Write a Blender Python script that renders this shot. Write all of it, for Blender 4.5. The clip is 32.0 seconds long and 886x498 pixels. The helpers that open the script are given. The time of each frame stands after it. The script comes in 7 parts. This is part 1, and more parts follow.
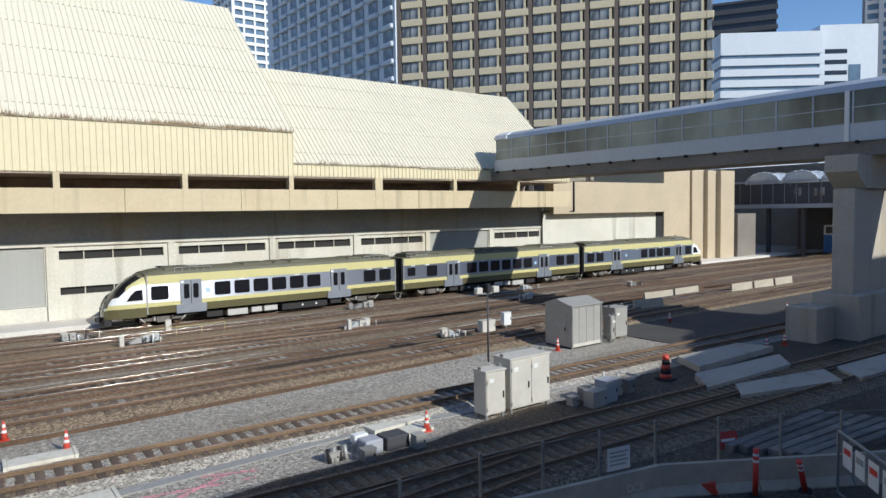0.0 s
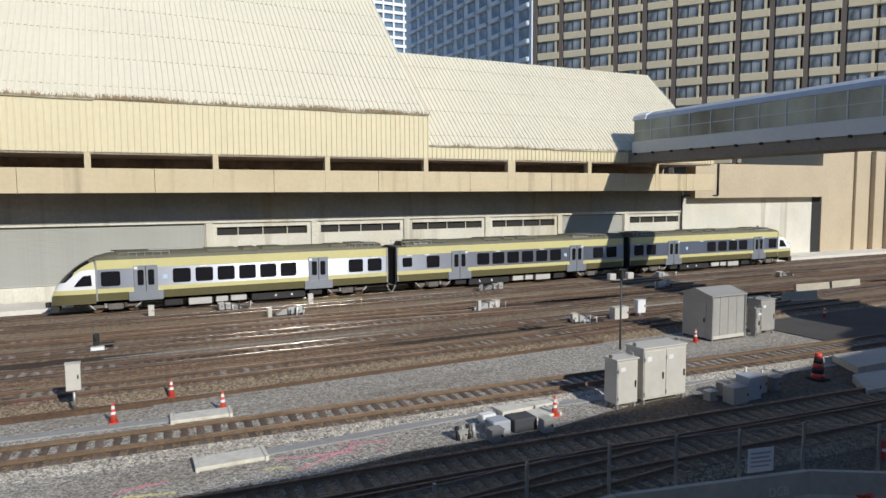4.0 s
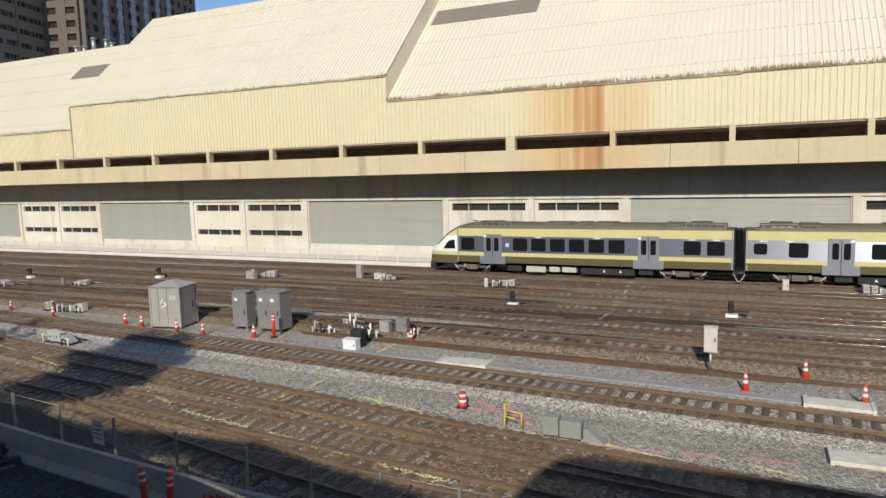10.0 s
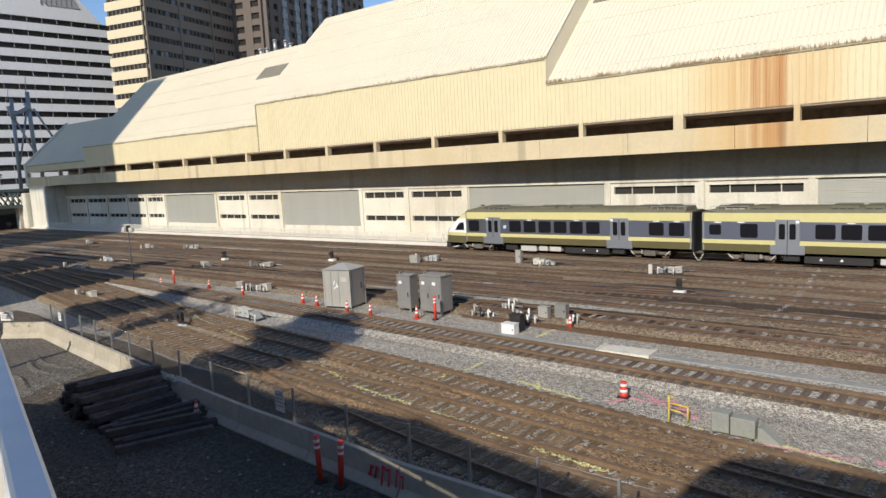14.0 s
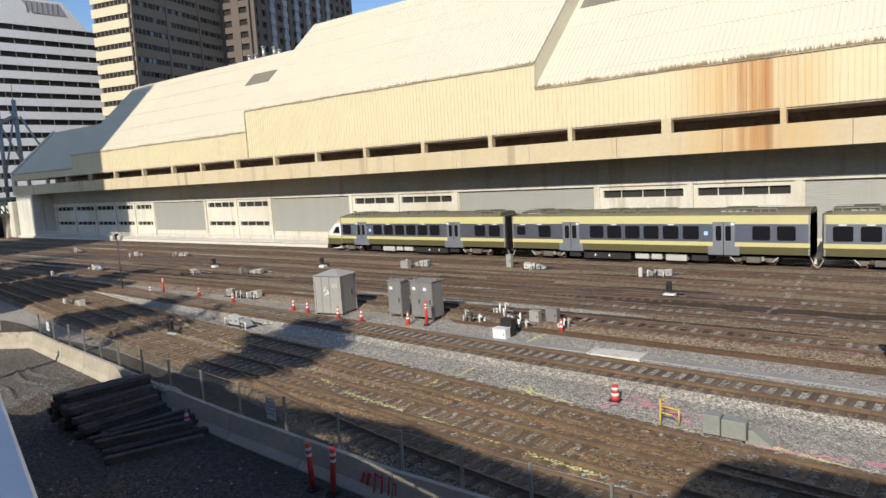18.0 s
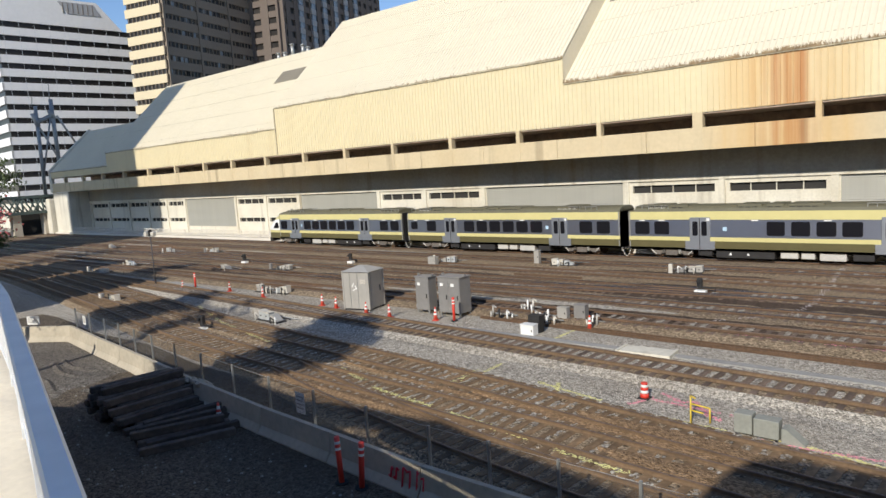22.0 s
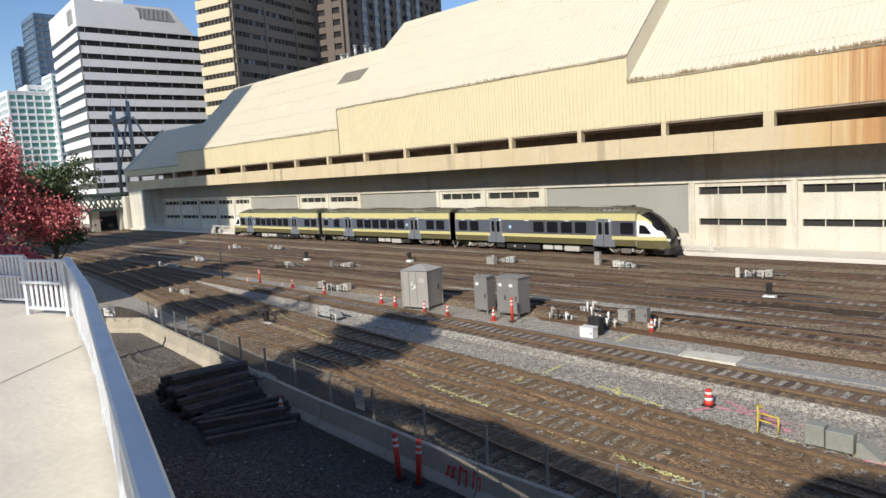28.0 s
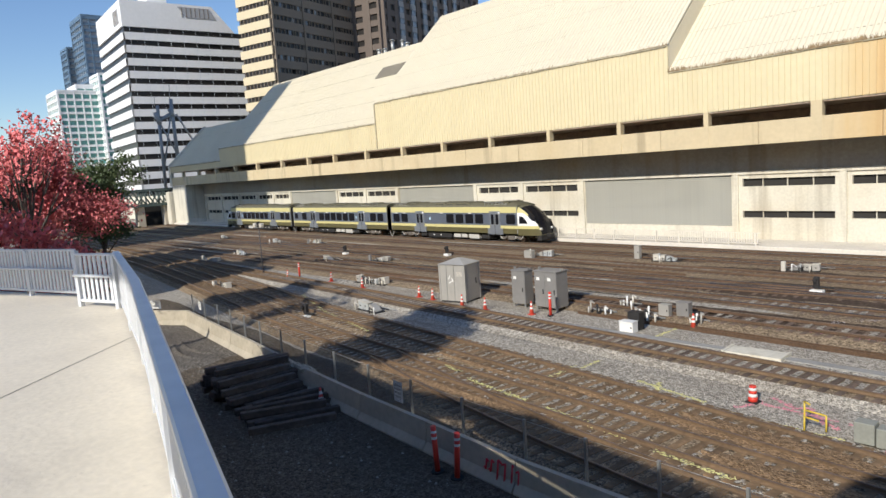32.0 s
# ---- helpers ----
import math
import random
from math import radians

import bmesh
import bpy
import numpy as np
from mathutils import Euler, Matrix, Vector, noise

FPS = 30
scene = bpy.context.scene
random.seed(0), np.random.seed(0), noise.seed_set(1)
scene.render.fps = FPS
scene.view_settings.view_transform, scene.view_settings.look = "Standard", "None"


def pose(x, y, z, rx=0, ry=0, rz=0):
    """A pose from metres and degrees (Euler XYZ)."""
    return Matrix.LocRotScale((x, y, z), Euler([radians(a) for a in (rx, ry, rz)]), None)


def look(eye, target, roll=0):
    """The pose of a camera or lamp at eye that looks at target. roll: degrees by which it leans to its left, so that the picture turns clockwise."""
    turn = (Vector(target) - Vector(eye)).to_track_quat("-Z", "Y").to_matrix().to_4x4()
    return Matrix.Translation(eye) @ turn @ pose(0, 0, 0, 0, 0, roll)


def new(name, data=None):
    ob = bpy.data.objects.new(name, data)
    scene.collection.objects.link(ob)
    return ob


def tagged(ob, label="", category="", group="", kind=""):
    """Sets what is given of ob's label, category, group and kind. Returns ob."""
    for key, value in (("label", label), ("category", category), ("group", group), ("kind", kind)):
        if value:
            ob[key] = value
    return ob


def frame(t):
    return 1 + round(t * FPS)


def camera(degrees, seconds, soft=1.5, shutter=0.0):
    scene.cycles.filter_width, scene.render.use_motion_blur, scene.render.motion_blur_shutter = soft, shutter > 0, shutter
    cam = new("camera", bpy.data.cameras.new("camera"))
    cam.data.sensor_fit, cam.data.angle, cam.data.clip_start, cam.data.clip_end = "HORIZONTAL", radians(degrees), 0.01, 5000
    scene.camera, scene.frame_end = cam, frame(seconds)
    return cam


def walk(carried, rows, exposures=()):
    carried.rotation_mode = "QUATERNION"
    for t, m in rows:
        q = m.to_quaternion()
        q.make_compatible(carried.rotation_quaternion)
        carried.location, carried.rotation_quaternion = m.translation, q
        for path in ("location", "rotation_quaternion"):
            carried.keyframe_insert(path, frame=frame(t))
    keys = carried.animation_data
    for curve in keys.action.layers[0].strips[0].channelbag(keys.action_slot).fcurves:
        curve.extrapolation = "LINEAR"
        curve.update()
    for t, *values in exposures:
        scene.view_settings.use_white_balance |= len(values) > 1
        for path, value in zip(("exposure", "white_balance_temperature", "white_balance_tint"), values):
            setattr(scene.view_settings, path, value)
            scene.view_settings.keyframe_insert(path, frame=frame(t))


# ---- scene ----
cam = camera(66.97, 32.0)
PATH = [
    (0.0, pose(0.372, 0.136, 8.627, 86.74, 0.89, -36.87)),
    (0.5, pose(0.419, 0.086, 8.683, 86.53, 1.13, -35.95)),
    (1.0, pose(0.369, 0.085, 8.691, 86.38, 1.17, -34.57)),
    (1.5, pose(0.380, 0.087, 8.707, 86.13, 1.28, -33.08)),
    (2.0, pose(0.374, 0.053, 8.696, 85.91, 1.50, -31.69)),
    (2.5, pose(0.327, 0.104, 8.704, 85.67, 1.47, -30.31)),
    (3.0, pose(0.329, 0.095, 8.689, 85.51, 1.16, -28.51)),
    (3.5, pose(0.301, 0.111, 8.672, 85.34, 0.73, -26.86)),
    (5.5, pose(0.265, 0.102, 8.705, 85.84, -0.66, -22.08)),
    (6.0, pose(0.224, 0.092, 8.696, 86.02, -0.92, -19.94)),
    (6.5, pose(0.192, 0.025, 8.751, 86.06, -1.10, -16.47)),
    (7.0, pose(0.150, 0.011, 8.741, 85.80, -1.35, -7.92)),
    (7.5, pose(0.088, 0.031, 8.714, 85.47, -0.02, -4.26)),
    (8.0, pose(0.101, 0.008, 8.734, 85.19, 0.72, 0.99)),
    (8.5, pose(0.093, -0.031, 8.767, 84.88, 1.06, 7.15)),
    (9.0, pose(-0.066, -0.012, 8.778, 84.41, 0.90, 13.31)),
    (9.5, pose(-0.159, 0.048, 8.819, 84.01, 1.15, 18.31)),
    (10.0, pose(-0.144, -0.011, 8.828, 83.62, 1.55, 24.83)),
    (10.5, pose(-0.127, -0.046, 8.826, 83.43, 2.03, 35.74)),
    (11.0, pose(-0.129, -0.026, 8.834, 83.11, 1.80, 40.36)),
    (11.5, pose(-0.126, -0.022, 8.841, 82.84, 1.82, 40.20)),
    (12.0, pose(-0.098, -0.010, 8.846, 82.70, 2.00, 38.48)),
    (12.5, pose(-0.097, 0.008, 8.838, 82.71, 2.24, 38.01)),
    (13.0, pose(-0.095, 0.012, 8.846, 82.74, 2.48, 37.96)),
    (13.5, pose(-0.092, 0.023, 8.822, 82.82, 2.84, 37.80)),
    (14.0, pose(-0.110, 0.016, 8.820, 82.89, 2.99, 38.35)),
    (14.5, pose(-0.094, 0.019, 8.834, 82.94, 3.19, 38.90)),
    (16.5, pose(-0.093, 0.024, 8.832, 83.12, 3.24, 38.54)),
    (17.0, pose(-0.075, 0.031, 8.852, 83.16, 3.45, 37.93)),
    (17.5, pose(-0.093, 0.018, 8.817, 83.25, 3.37, 37.62)),
    (18.0, pose(-0.095, 0.017, 8.852, 83.25, 3.45, 37.50)),
    (18.5, pose(-0.081, 0.019, 8.847, 83.29, 3.54, 37.54)),
    (19.0, pose(-0.084, 0.007, 8.839, 83.28, 3.55, 37.63)),
    (19.5, pose(-0.081, 0.005, 8.856, 83.22, 3.63, 37.80)),
    (20.0, pose(-0.077, -0.007, 8.836, 83.22, 3.62, 38.10)),
    (20.5, pose(-0.101, -0.006, 8.848, 83.19, 3.51, 38.46)),
    (21.0, pose(-0.092, -0.016, 8.844, 83.13, 3.57, 38.98)),
    (21.5, pose(-0.088, -0.024, 8.847, 83.09, 3.57, 39.45)),
    (22.0, pose(-0.094, -0.010, 8.858, 83.05, 3.71, 39.82)),
    (22.5, pose(-0.090, 0.004, 8.861, 83.09, 3.94, 40.04)),
    (23.0, pose(-0.089, -0.044, 8.855, 83.15, 3.96, 40.23)),
    (23.5, pose(-0.102, -0.054, 8.875, 83.18, 3.77, 40.63)),
    (24.0, pose(-0.071, -0.054, 8.885, 83.20, 3.94, 41.05)),
    (24.5, pose(-0.072, -0.073, 8.892, 83.25, 3.99, 41.54)),
    (25.0, pose(-0.095, -0.066, 8.867, 83.30, 3.98, 41.93)),
    (25.5, pose(-0.085, -0.068, 8.874, 83.32, 4.16, 42.47)),
    (27.5, pose(-0.111, -0.062, 8.857, 83.35, 3.56, 44.48)),
    (28.0, pose(-0.103, -0.056, 8.863, 83.35, 3.54, 44.87)),
    (28.5, pose(-0.096, -0.063, 8.868, 83.32, 3.87, 45.20)),
    (29.0, pose(-0.100, -0.090, 8.876, 83.24, 3.92, 45.53)),
    (29.5, pose(-0.102, -0.075, 8.882, 83.20, 3.95, 45.85)),
    (30.0, pose(-0.077, -0.064, 8.894, 83.15, 4.14, 46.29)),
    (30.5, pose(-0.095, -0.073, 8.885, 83.11, 4.13, 46.71)),
    (31.0, pose(-0.090, -0.046, 8.850, 83.16, 4.20, 47.19)),
    (31.5, pose(-0.100, -0.093, 8.878, 83.03, 3.98, 47.63)),
    (32.0, pose(-0.115, -0.086, 8.863, 83.03, 4.01, 48.01)),
]
walk(cam, PATH, [(0.0, 0.0, 6000, 8), (2.0, -0.08, 6150, 9), (6.0, -0.18, 6300, 9), (9.0, -0.21, 6500, 10), (11.0, -0.02, 6600, 10), (13.0, 0.05, 6650, 10), (32.0, 0.06, 6600, 10)])

# ---------------------------------------------------------------- light
SUN_AZ, SUN_EL = 14.3, 30.5          # degrees: east of straight behind the camera, height
world = bpy.data.worlds.new("sky_world")
scene.world = world
world.use_nodes = True
wn = world.node_tree.nodes
sky = wn.new("ShaderNodeTexSky")
sky.sky_type = "NISHITA"
sky.sun_disc = False
sky.sun_elevation = radians(SUN_EL)
sky.sun_rotation = radians(180 - SUN_AZ)
sky.altitude = 80
sky.air_density, sky.dust_density, sky.ozone_density = 1.0, 0.2, 3.0
hs = wn.new("ShaderNodeHueSaturation")
hs.inputs["Saturation"].default_value, hs.inputs["Value"].default_value = 1.1, 1.1
hs.inputs["Hue"].default_value = 0.507
world.node_tree.links.new(sky.outputs[0], hs.inputs["Color"])
world.node_tree.links.new(hs.outputs[0], wn["Background"].inputs[0])
wn["Background"].inputs[1].default_value = 0.125
sun = new("sun", bpy.data.lights.new("sun", "SUN"))
sun.data.energy, sun.data.angle, sun.data.color = 4.4, radians(0.5), (1.0, 0.96, 0.885)
sx, sy = math.sin(radians(SUN_AZ)), -math.cos(radians(SUN_AZ))
sun.matrix_world = look((sx * 100, sy * 100, 100 * math.tan(radians(SUN_EL))), (0, 0, 0))
scene.view_settings.exposure = 0.0


# ---------------------------------------------------------------- materials
def mat(name, color, rough=0.7, metal=0.0, grain=0.12, scale=6.0, big=0.5, bump=0.15, spread=0.0, spec=0.5, stain=None, stretch=(1, 1, 1)):
    """A surface with fine grain, large-scale wear and relief; spread varies it from piece to piece."""
    m = bpy.data.materials.new(name)
    m.use_nodes = True
    n, l = m.node_tree.nodes, m.node_tree.links
    b = n["Principled BSDF"]
    b.inputs["Roughness"].default_value, b.inputs["Metallic"].default_value = rough, metal
    b.inputs["Specular IOR Level"].default_value = spec
    co = n.new("ShaderNodeTexCoord")
    mp = n.new("ShaderNodeMapping")
    mp.inputs["Scale"].default_value = stretch
    l.new(co.outputs["Object"], mp.inputs[0])
    fine, wide = n.new("ShaderNodeTexNoise"), n.new("ShaderNodeTexNoise")
    fine.inputs["Scale"].default_value, fine.inputs["Detail"].default_value = scale, 6
    wide.inputs["Scale"].default_value, wide.inputs["Detail"].default_value = big, 4
    l.new(mp.outputs[0], fine.inputs[0]), l.new(mp.outputs[0], wide.inputs[0])
    add = n.new("ShaderNodeMath")
    add.operation = "ADD"
    l.new(fine.outputs["Fac"], add.inputs[0]), l.new(wide.outputs["Fac"], add.inputs[1])
    val = n.new("ShaderNodeMapRange")
    val.inputs[1].default_value, val.inputs[2].default_value = 0.6, 1.4
    val.inputs[3].default_value, val.inputs[4].default_value = 1 - grain * 1.6, 1 + grain * 1.6
    l.new(add.outputs[0], val.inputs[0])
    last = val.outputs[0]
    if spread:
        oi = n.new("ShaderNodeObjectInfo")
        r = n.new("ShaderNodeMapRange")
        r.inputs[3].default_value, r.inputs[4].default_value = 1 - spread, 1 + spread
        l.new(oi.outputs["Random"], r.inputs[0])
        mu = n.new("ShaderNodeMath")
        mu.operation = "MULTIPLY"
        l.new(last, mu.inputs[0]), l.new(r.outputs[0], mu.inputs[1])
        last = mu.outputs[0]
    mix = n.new("ShaderNodeVectorMath")
    mix.operation = "SCALE"
    mix.inputs[0].default_value = color
    l.new(last, mix.inputs["Scale"])
    out = mix.outputs[0]
    if stain:
        out = stain(n, l, co, out)
    l.new(out, b.inputs["Base Color"])
    if bump:
        bu = n.new("ShaderNodeBump")
        bu.inputs["Strength"].default_value, bu.inputs["Distance"].default_value = bump, 0.05
        l.new(fine.outputs["Fac"], bu.inputs["Height"])
        l.new(bu.outputs[0], b.inputs["Normal"])
    return m


def mixed(n, l, fac, a, color):
    """Lay a colour over socket a by the factor."""
    x = n.new("ShaderNodeMix")
    x.data_type = "RGBA"
    l.new(fac, x.inputs["Factor"])
    l.new(a, x.inputs["A"])
    x.inputs["B"].default_value = (*color, 1)
    return x.outputs["Result"]


def band(n, l, sock, lo, hi, soft):
    """1 between lo and hi on the socket, with soft ends."""
    a, b, m = n.new("ShaderNodeMapRange"), n.new("ShaderNodeMapRange"), n.new("ShaderNodeMath")
    a.inputs[1].default_value, a.inputs[2].default_value = lo - soft, lo + soft
    b.inputs[1].default_value, b.inputs[2].default_value = hi + soft, hi - soft
    l.new(sock, a.inputs[0]), l.new(sock, b.inputs[0])
    m.operation = "MULTIPLY"
    l.new(a.outputs[0], m.inputs[0]), l.new(b.outputs[0], m.inputs[1])
    return m.outputs[0]


def noise_mask(n, l, co, scale, stretch, lo, hi, detail=5):
    mp = n.new("ShaderNodeMapping")
    mp.inputs["Scale"].default_value = stretch
    l.new(co.outputs["Object"], mp.inputs[0])
    t = n.new("ShaderNodeTexNoise")
    t.inputs["Scale"].default_value, t.inputs["Detail"].default_value = scale, detail
    l.new(mp.outputs[0], t.inputs[0])
    r = n.new("ShaderNodeMapRange")
    r.inputs[1].default_value, r.inputs[2].default_value = lo, hi
    l.new(t.outputs["Fac"], r.inputs[0])
    return r.outputs[0]


def times(n, l, a, b):
    m = n.new("ShaderNodeMath")
    m.operation = "MULTIPLY"
    l.new(a, m.inputs[0])
    if isinstance(b, float):
        m.inputs[1].default_value = b
    else:
        l.new(b, m.inputs[1])
    return m.outputs[0]


def axis(n, l, co, k):
    s = n.new("ShaderNodeSeparateXYZ")
    l.new(co.outputs["Object"], s.inputs[0])
    return s.outputs[k]


def rust_stain(n, l, co, out):
    """Rust streaks run down the panels where the gutter leaks."""
    x = axis(n, l, co, 0)
    wide = band(n, l, x, -18.6, -8.0, 1.1)
    core = band(n, l, x, -15.3, -11.4, 0.8)
    streak = noise_mask(n, l, co, 1.6, (1, 1, 0.03), 0.38, 0.62)
    soft = noise_mask(n, l, co, 0.5, (1, 1, 0.08), 0.25, 0.65)
    out = mixed(n, l, times(n, l, wide, times(n, l, soft, 0.72)), out, (0.62, 0.38, 0.13))
    out = mixed(n, l, times(n, l, core, times(n, l, streak, 0.85)), out, (0.42, 0.16, 0.04))
    drip = noise_mask(n, l, co, 0.35, (1, 1, 0.05), 0.6, 0.75)
    return mixed(n, l, times(n, l, drip, 0.22), out, (0.45, 0.30, 0.13))


def concrete_stain(n, l, co, out):
    drip = noise_mask(n, l, co, 0.9, (1, 1, 0.06), 0.56, 0.74)
    out = mixed(n, l, times(n, l, drip, 0.5), out, (0.20, 0.15, 0.09))
    patch = noise_mask(n, l, co, 0.12, (1, 1, 1), 0.5, 0.7)
    return mixed(n, l, times(n, l, patch, 0.25), out, (0.5, 0.36, 0.16))


def deck_stain(n, l, co, out):
    """Damp edges, trodden dirt and pale wash marks on the paving."""
    out = mixed(n, l, times(n, l, noise_mask(n, l, co, 0.35, (1, 0.5, 1), 0.5, 0.72, 6), 0.35), out, (0.56, 0.50, 0.41))
    out = mixed(n, l, times(n, l, noise_mask(n, l, co, 1.3, (0.3, 1, 1), 0.58, 0.75, 6), 0.3), out, (0.50, 0.45, 0.38))
    return mixed(n, l, times(n, l, noise_mask(n, l, co, 14.0, (1, 1, 1), 0.66, 0.74), 0.25), out, (0.42, 0.37, 0.30))


CREAM = mat("cream_metal_cladding", (0.70, 0.605, 0.385), 0.55, 0, 0.03, 2, 0.3, 0.02, stain=rust_stain)
ROOF = mat("cream_metal_roof", (0.71, 0.64, 0.485), 0.5, 0, 0.03, 2, 0.2, 0.02)
PARAPET = mat("stained_precast_concrete", (0.61, 0.50, 0.315), 0.85, 0, 0.05, 3, 0.5, 0.04, stain=lambda n, l, c, o: concrete_stain(n, l, c, rust_stain(n, l, c, o)))
CONC = mat("grey_concrete", (0.48, 0.43, 0.35), 0.9, 0, 0.08, 4, 0.4, 0.1, stain=concrete_stain)
CONC_GREY = mat("weathered_grey_concrete", (0.33, 0.31, 0.27), 0.9, 0, 0.12, 4, 0.25, 0.1, stain=lambda n, l, c, o: concrete_stain(n, l, c, o))
# concrete darkened to carry the skywalk beam's shade; also on two station walls
CONC_DARK = mat("shade_dark_concrete", (0.23, 0.20, 0.165), 0.9, 0, 0.12, 4, 0.3, 0.1)
CONC_PALE = mat("pale_concrete", (0.645, 0.605, 0.50), 0.9, 0, 0.1, 5, 0.3, 0.1, stain=concrete_stain)
KERB = mat("white_washed_kerb", (0.68, 0.63, 0.54), 0.9, 0, 0.1, 5, 0.3, 0.1)
CONC_TAN = mat("tan_concrete", (0.52, 0.42, 0.28), 0.9, 0, 0.07, 4, 0.3, 0.1)
# near-black colour that stands for the unlit depth of openings
DARK = mat("unlit_void_black", (0.03, 0.028, 0.025), 0.9)
LOUVRE = mat("grey_steel_louvre", (0.37, 0.36, 0.31), 0.55, 0.0, 0.05)
SKYLOUV = mat("grey_roof_louvre", (0.22, 0.195, 0.15), 0.9, 0, 0.08, spec=0.2)
GUTTER = mat("dirty_gutter_metal", (0.44, 0.385, 0.27), 0.8, 0.1, 0.35, 3, 0.4, 0.2)
GALLERY = mat("gallery_soffit", (0.46, 0.35, 0.26), 0.9, 0, 0.25, 2, 0.3, 0.05)
DRYGRASS = mat("dry_grass", (0.30, 0.215, 0.12), 0.9, 0, 0.3, 8, 1, 0)
GLASS_D = mat("dark_glass", (0.02, 0.025, 0.035), 0.06, 0, 0.02, 1, 1, 0)
STEEL = mat("galvanised_steel", (0.40, 0.40, 0.38), 0.45, 0.6, 0.08)
CAB = mat("grey_painted_steel", (0.42, 0.40, 0.36), 0.45, 0.2, 0.05, 3, 0.8, 0.03)
SILVER = mat("dusty_silver_paint", (0.55, 0.57, 0.56), 0.4, 0.3, 0.06, 3, 0.8, 0.03)
CAB_W = mat("off_white_painted_steel", (0.62, 0.58, 0.50), 0.45, 0.1, 0.05, 3, 0.8, 0.03)


def gravel(name, dark, light, tint, scale=11.0, mask=0.5, wide=(0.5, 1.6, 1)):
    """Crushed stone: each cell a stone of its own grey, with soil showing in patches."""
    m = bpy.data.materials.new(name)
    m.use_nodes = True
    n, l = m.node_tree.nodes, m.node_tree.links
    b = n["Principled BSDF"]
    b.inputs["Roughness"].default_value, b.inputs["Specular IOR Level"].default_value = 0.95, 0.2
    co = n.new("ShaderNodeTexCoord")
    v = n.new("ShaderNodeTexVoronoi")
    v.inputs["Scale"].default_value = scale
    l.new(co.outputs["Object"], v.inputs["Vector"])
    sp = n.new("ShaderNodeSeparateColor")
    l.new(v.outputs["Color"], sp.inputs[0])
    mx = n.new("ShaderNodeMix")
    mx.data_type = "RGBA"
    l.new(sp.outputs[0], mx.inputs["Factor"])
    mx.inputs["A"].default_value, mx.inputs["B"].default_value = (*dark, 1), (*light, 1)
    out = mx.outputs["Result"]
    patch = noise_mask(n, l, co, 0.13, wide, 0.42, 0.66)
    out = mixed(n, l, times(n, l, patch, mask), out, tint)
    d2 = noise_mask(n, l, co, 0.5, (0.35, 1.4, 1), 0.56, 0.76)
    out = mixed(n, l, times(n, l, d2, 0.45), out, tuple(c * 0.45 for c in tint))
    pale = noise_mask(n, l, co, 0.3, (0.5, 1, 1), 0.6, 0.8)
    out = mixed(n, l, times(n, l, pale, 0.3), out, tuple(min(1, c * 1.15) for c in light))
    clump = n.new("ShaderNodeTexNoise")
    clump.inputs["Scale"].default_value, clump.inputs["Detail"].default_value, clump.inputs["Roughness"].default_value = 4.5, 7, 0.75
    l.new(co.outputs["Object"], clump.inputs[0])
    cr = n.new("ShaderNodeMapRange")
    cr.inputs[1].default_value, cr.inputs[2].default_value = 0.33, 0.67
    cr.inputs[3].default_value, cr.inputs[4].default_value = 0.6, 1.4
    l.new(clump.outputs["Fac"], cr.inputs[0])
    sc = n.new("ShaderNodeVectorMath")
    sc.operation = "SCALE"
    l.new(out, sc.inputs[0]), l.new(cr.outputs[0], sc.inputs["Scale"])
    l.new(sc.outputs[0], b.inputs["Base Color"])
    bu = n.new("ShaderNodeBump")
    bu.inputs["Strength"].default_value, bu.inputs["Distance"].default_value = 0.9, 0.05
    l.new(v.outputs["Distance"], bu.inputs["Height"])
    bu.invert = True
    l.new(bu.outputs[0], b.inputs["Normal"])
    return m


BALLAST = gravel("ballast_gravel", (0.17, 0.15, 0.122), (0.68, 0.62, 0.515), (0.30, 0.245, 0.18), 18, 0.45)
# yard gravel as it looks in sun: paler than DIRT
YARD = gravel("sunlit_rutted_gravel", (0.07, 0.062, 0.052), (0.30, 0.27, 0.225), (0.12, 0.10, 0.08), 16, 0.6, (1, 1, 1))
BED = gravel("rusty_track_bed", (0.092, 0.067, 0.042), (0.44, 0.335, 0.22), (0.235, 0.167, 0.101), 14, 0.6, (0.3, 1.2, 1))
# yard gravel with its shade put into the dark colour
DIRT = gravel("shade_dark_gravel", (0.055, 0.044, 0.032), (0.22, 0.178, 0.131), (0.10, 0.078, 0.055), 20, 0.6, (1, 1, 1))
ASPHALT = mat("worn_asphalt", (0.075, 0.068, 0.06), 0.9, 0, 0.2, 8, 0.3, 0.3)
TIE = mat("weathered_timber_sleeper", (0.15, 0.105, 0.075), 0.9, 0, 0.3, 6, 1, 0.4, spread=0.35)
RAIL = mat("rusty_rail_steel", (0.13, 0.078, 0.045), 0.65, 0.2, 0.3, 8)
RUST_TIE = mat("rust_stained_sleeper", (0.19, 0.12, 0.062), 0.9, 0, 0.3, 5, 1, 0.4, spread=0.3)
RAILTOP = mat("polished_rail_head", (0.36, 0.33, 0.30), 0.19, 1.0, 0.1, 6, 1, 0.02)
RAIL_RUST = mat("orange_rusted_rail", (0.17, 0.11, 0.062), 0.75, 0.1, 0.25, 8)
RAILDULL = mat("dull_rail_head", (0.20, 0.14, 0.10), 0.42, 0.55, 0.2, 6, 1, 0.02)
T_GREY = mat("satin_grey_train_paint", (0.37, 0.385, 0.43), 0.37, 0.85, 0.02, 2, 0.5, 0.0)
T_GREY.node_tree.nodes["Principled BSDF"].inputs["Anisotropic"].default_value = 0.86
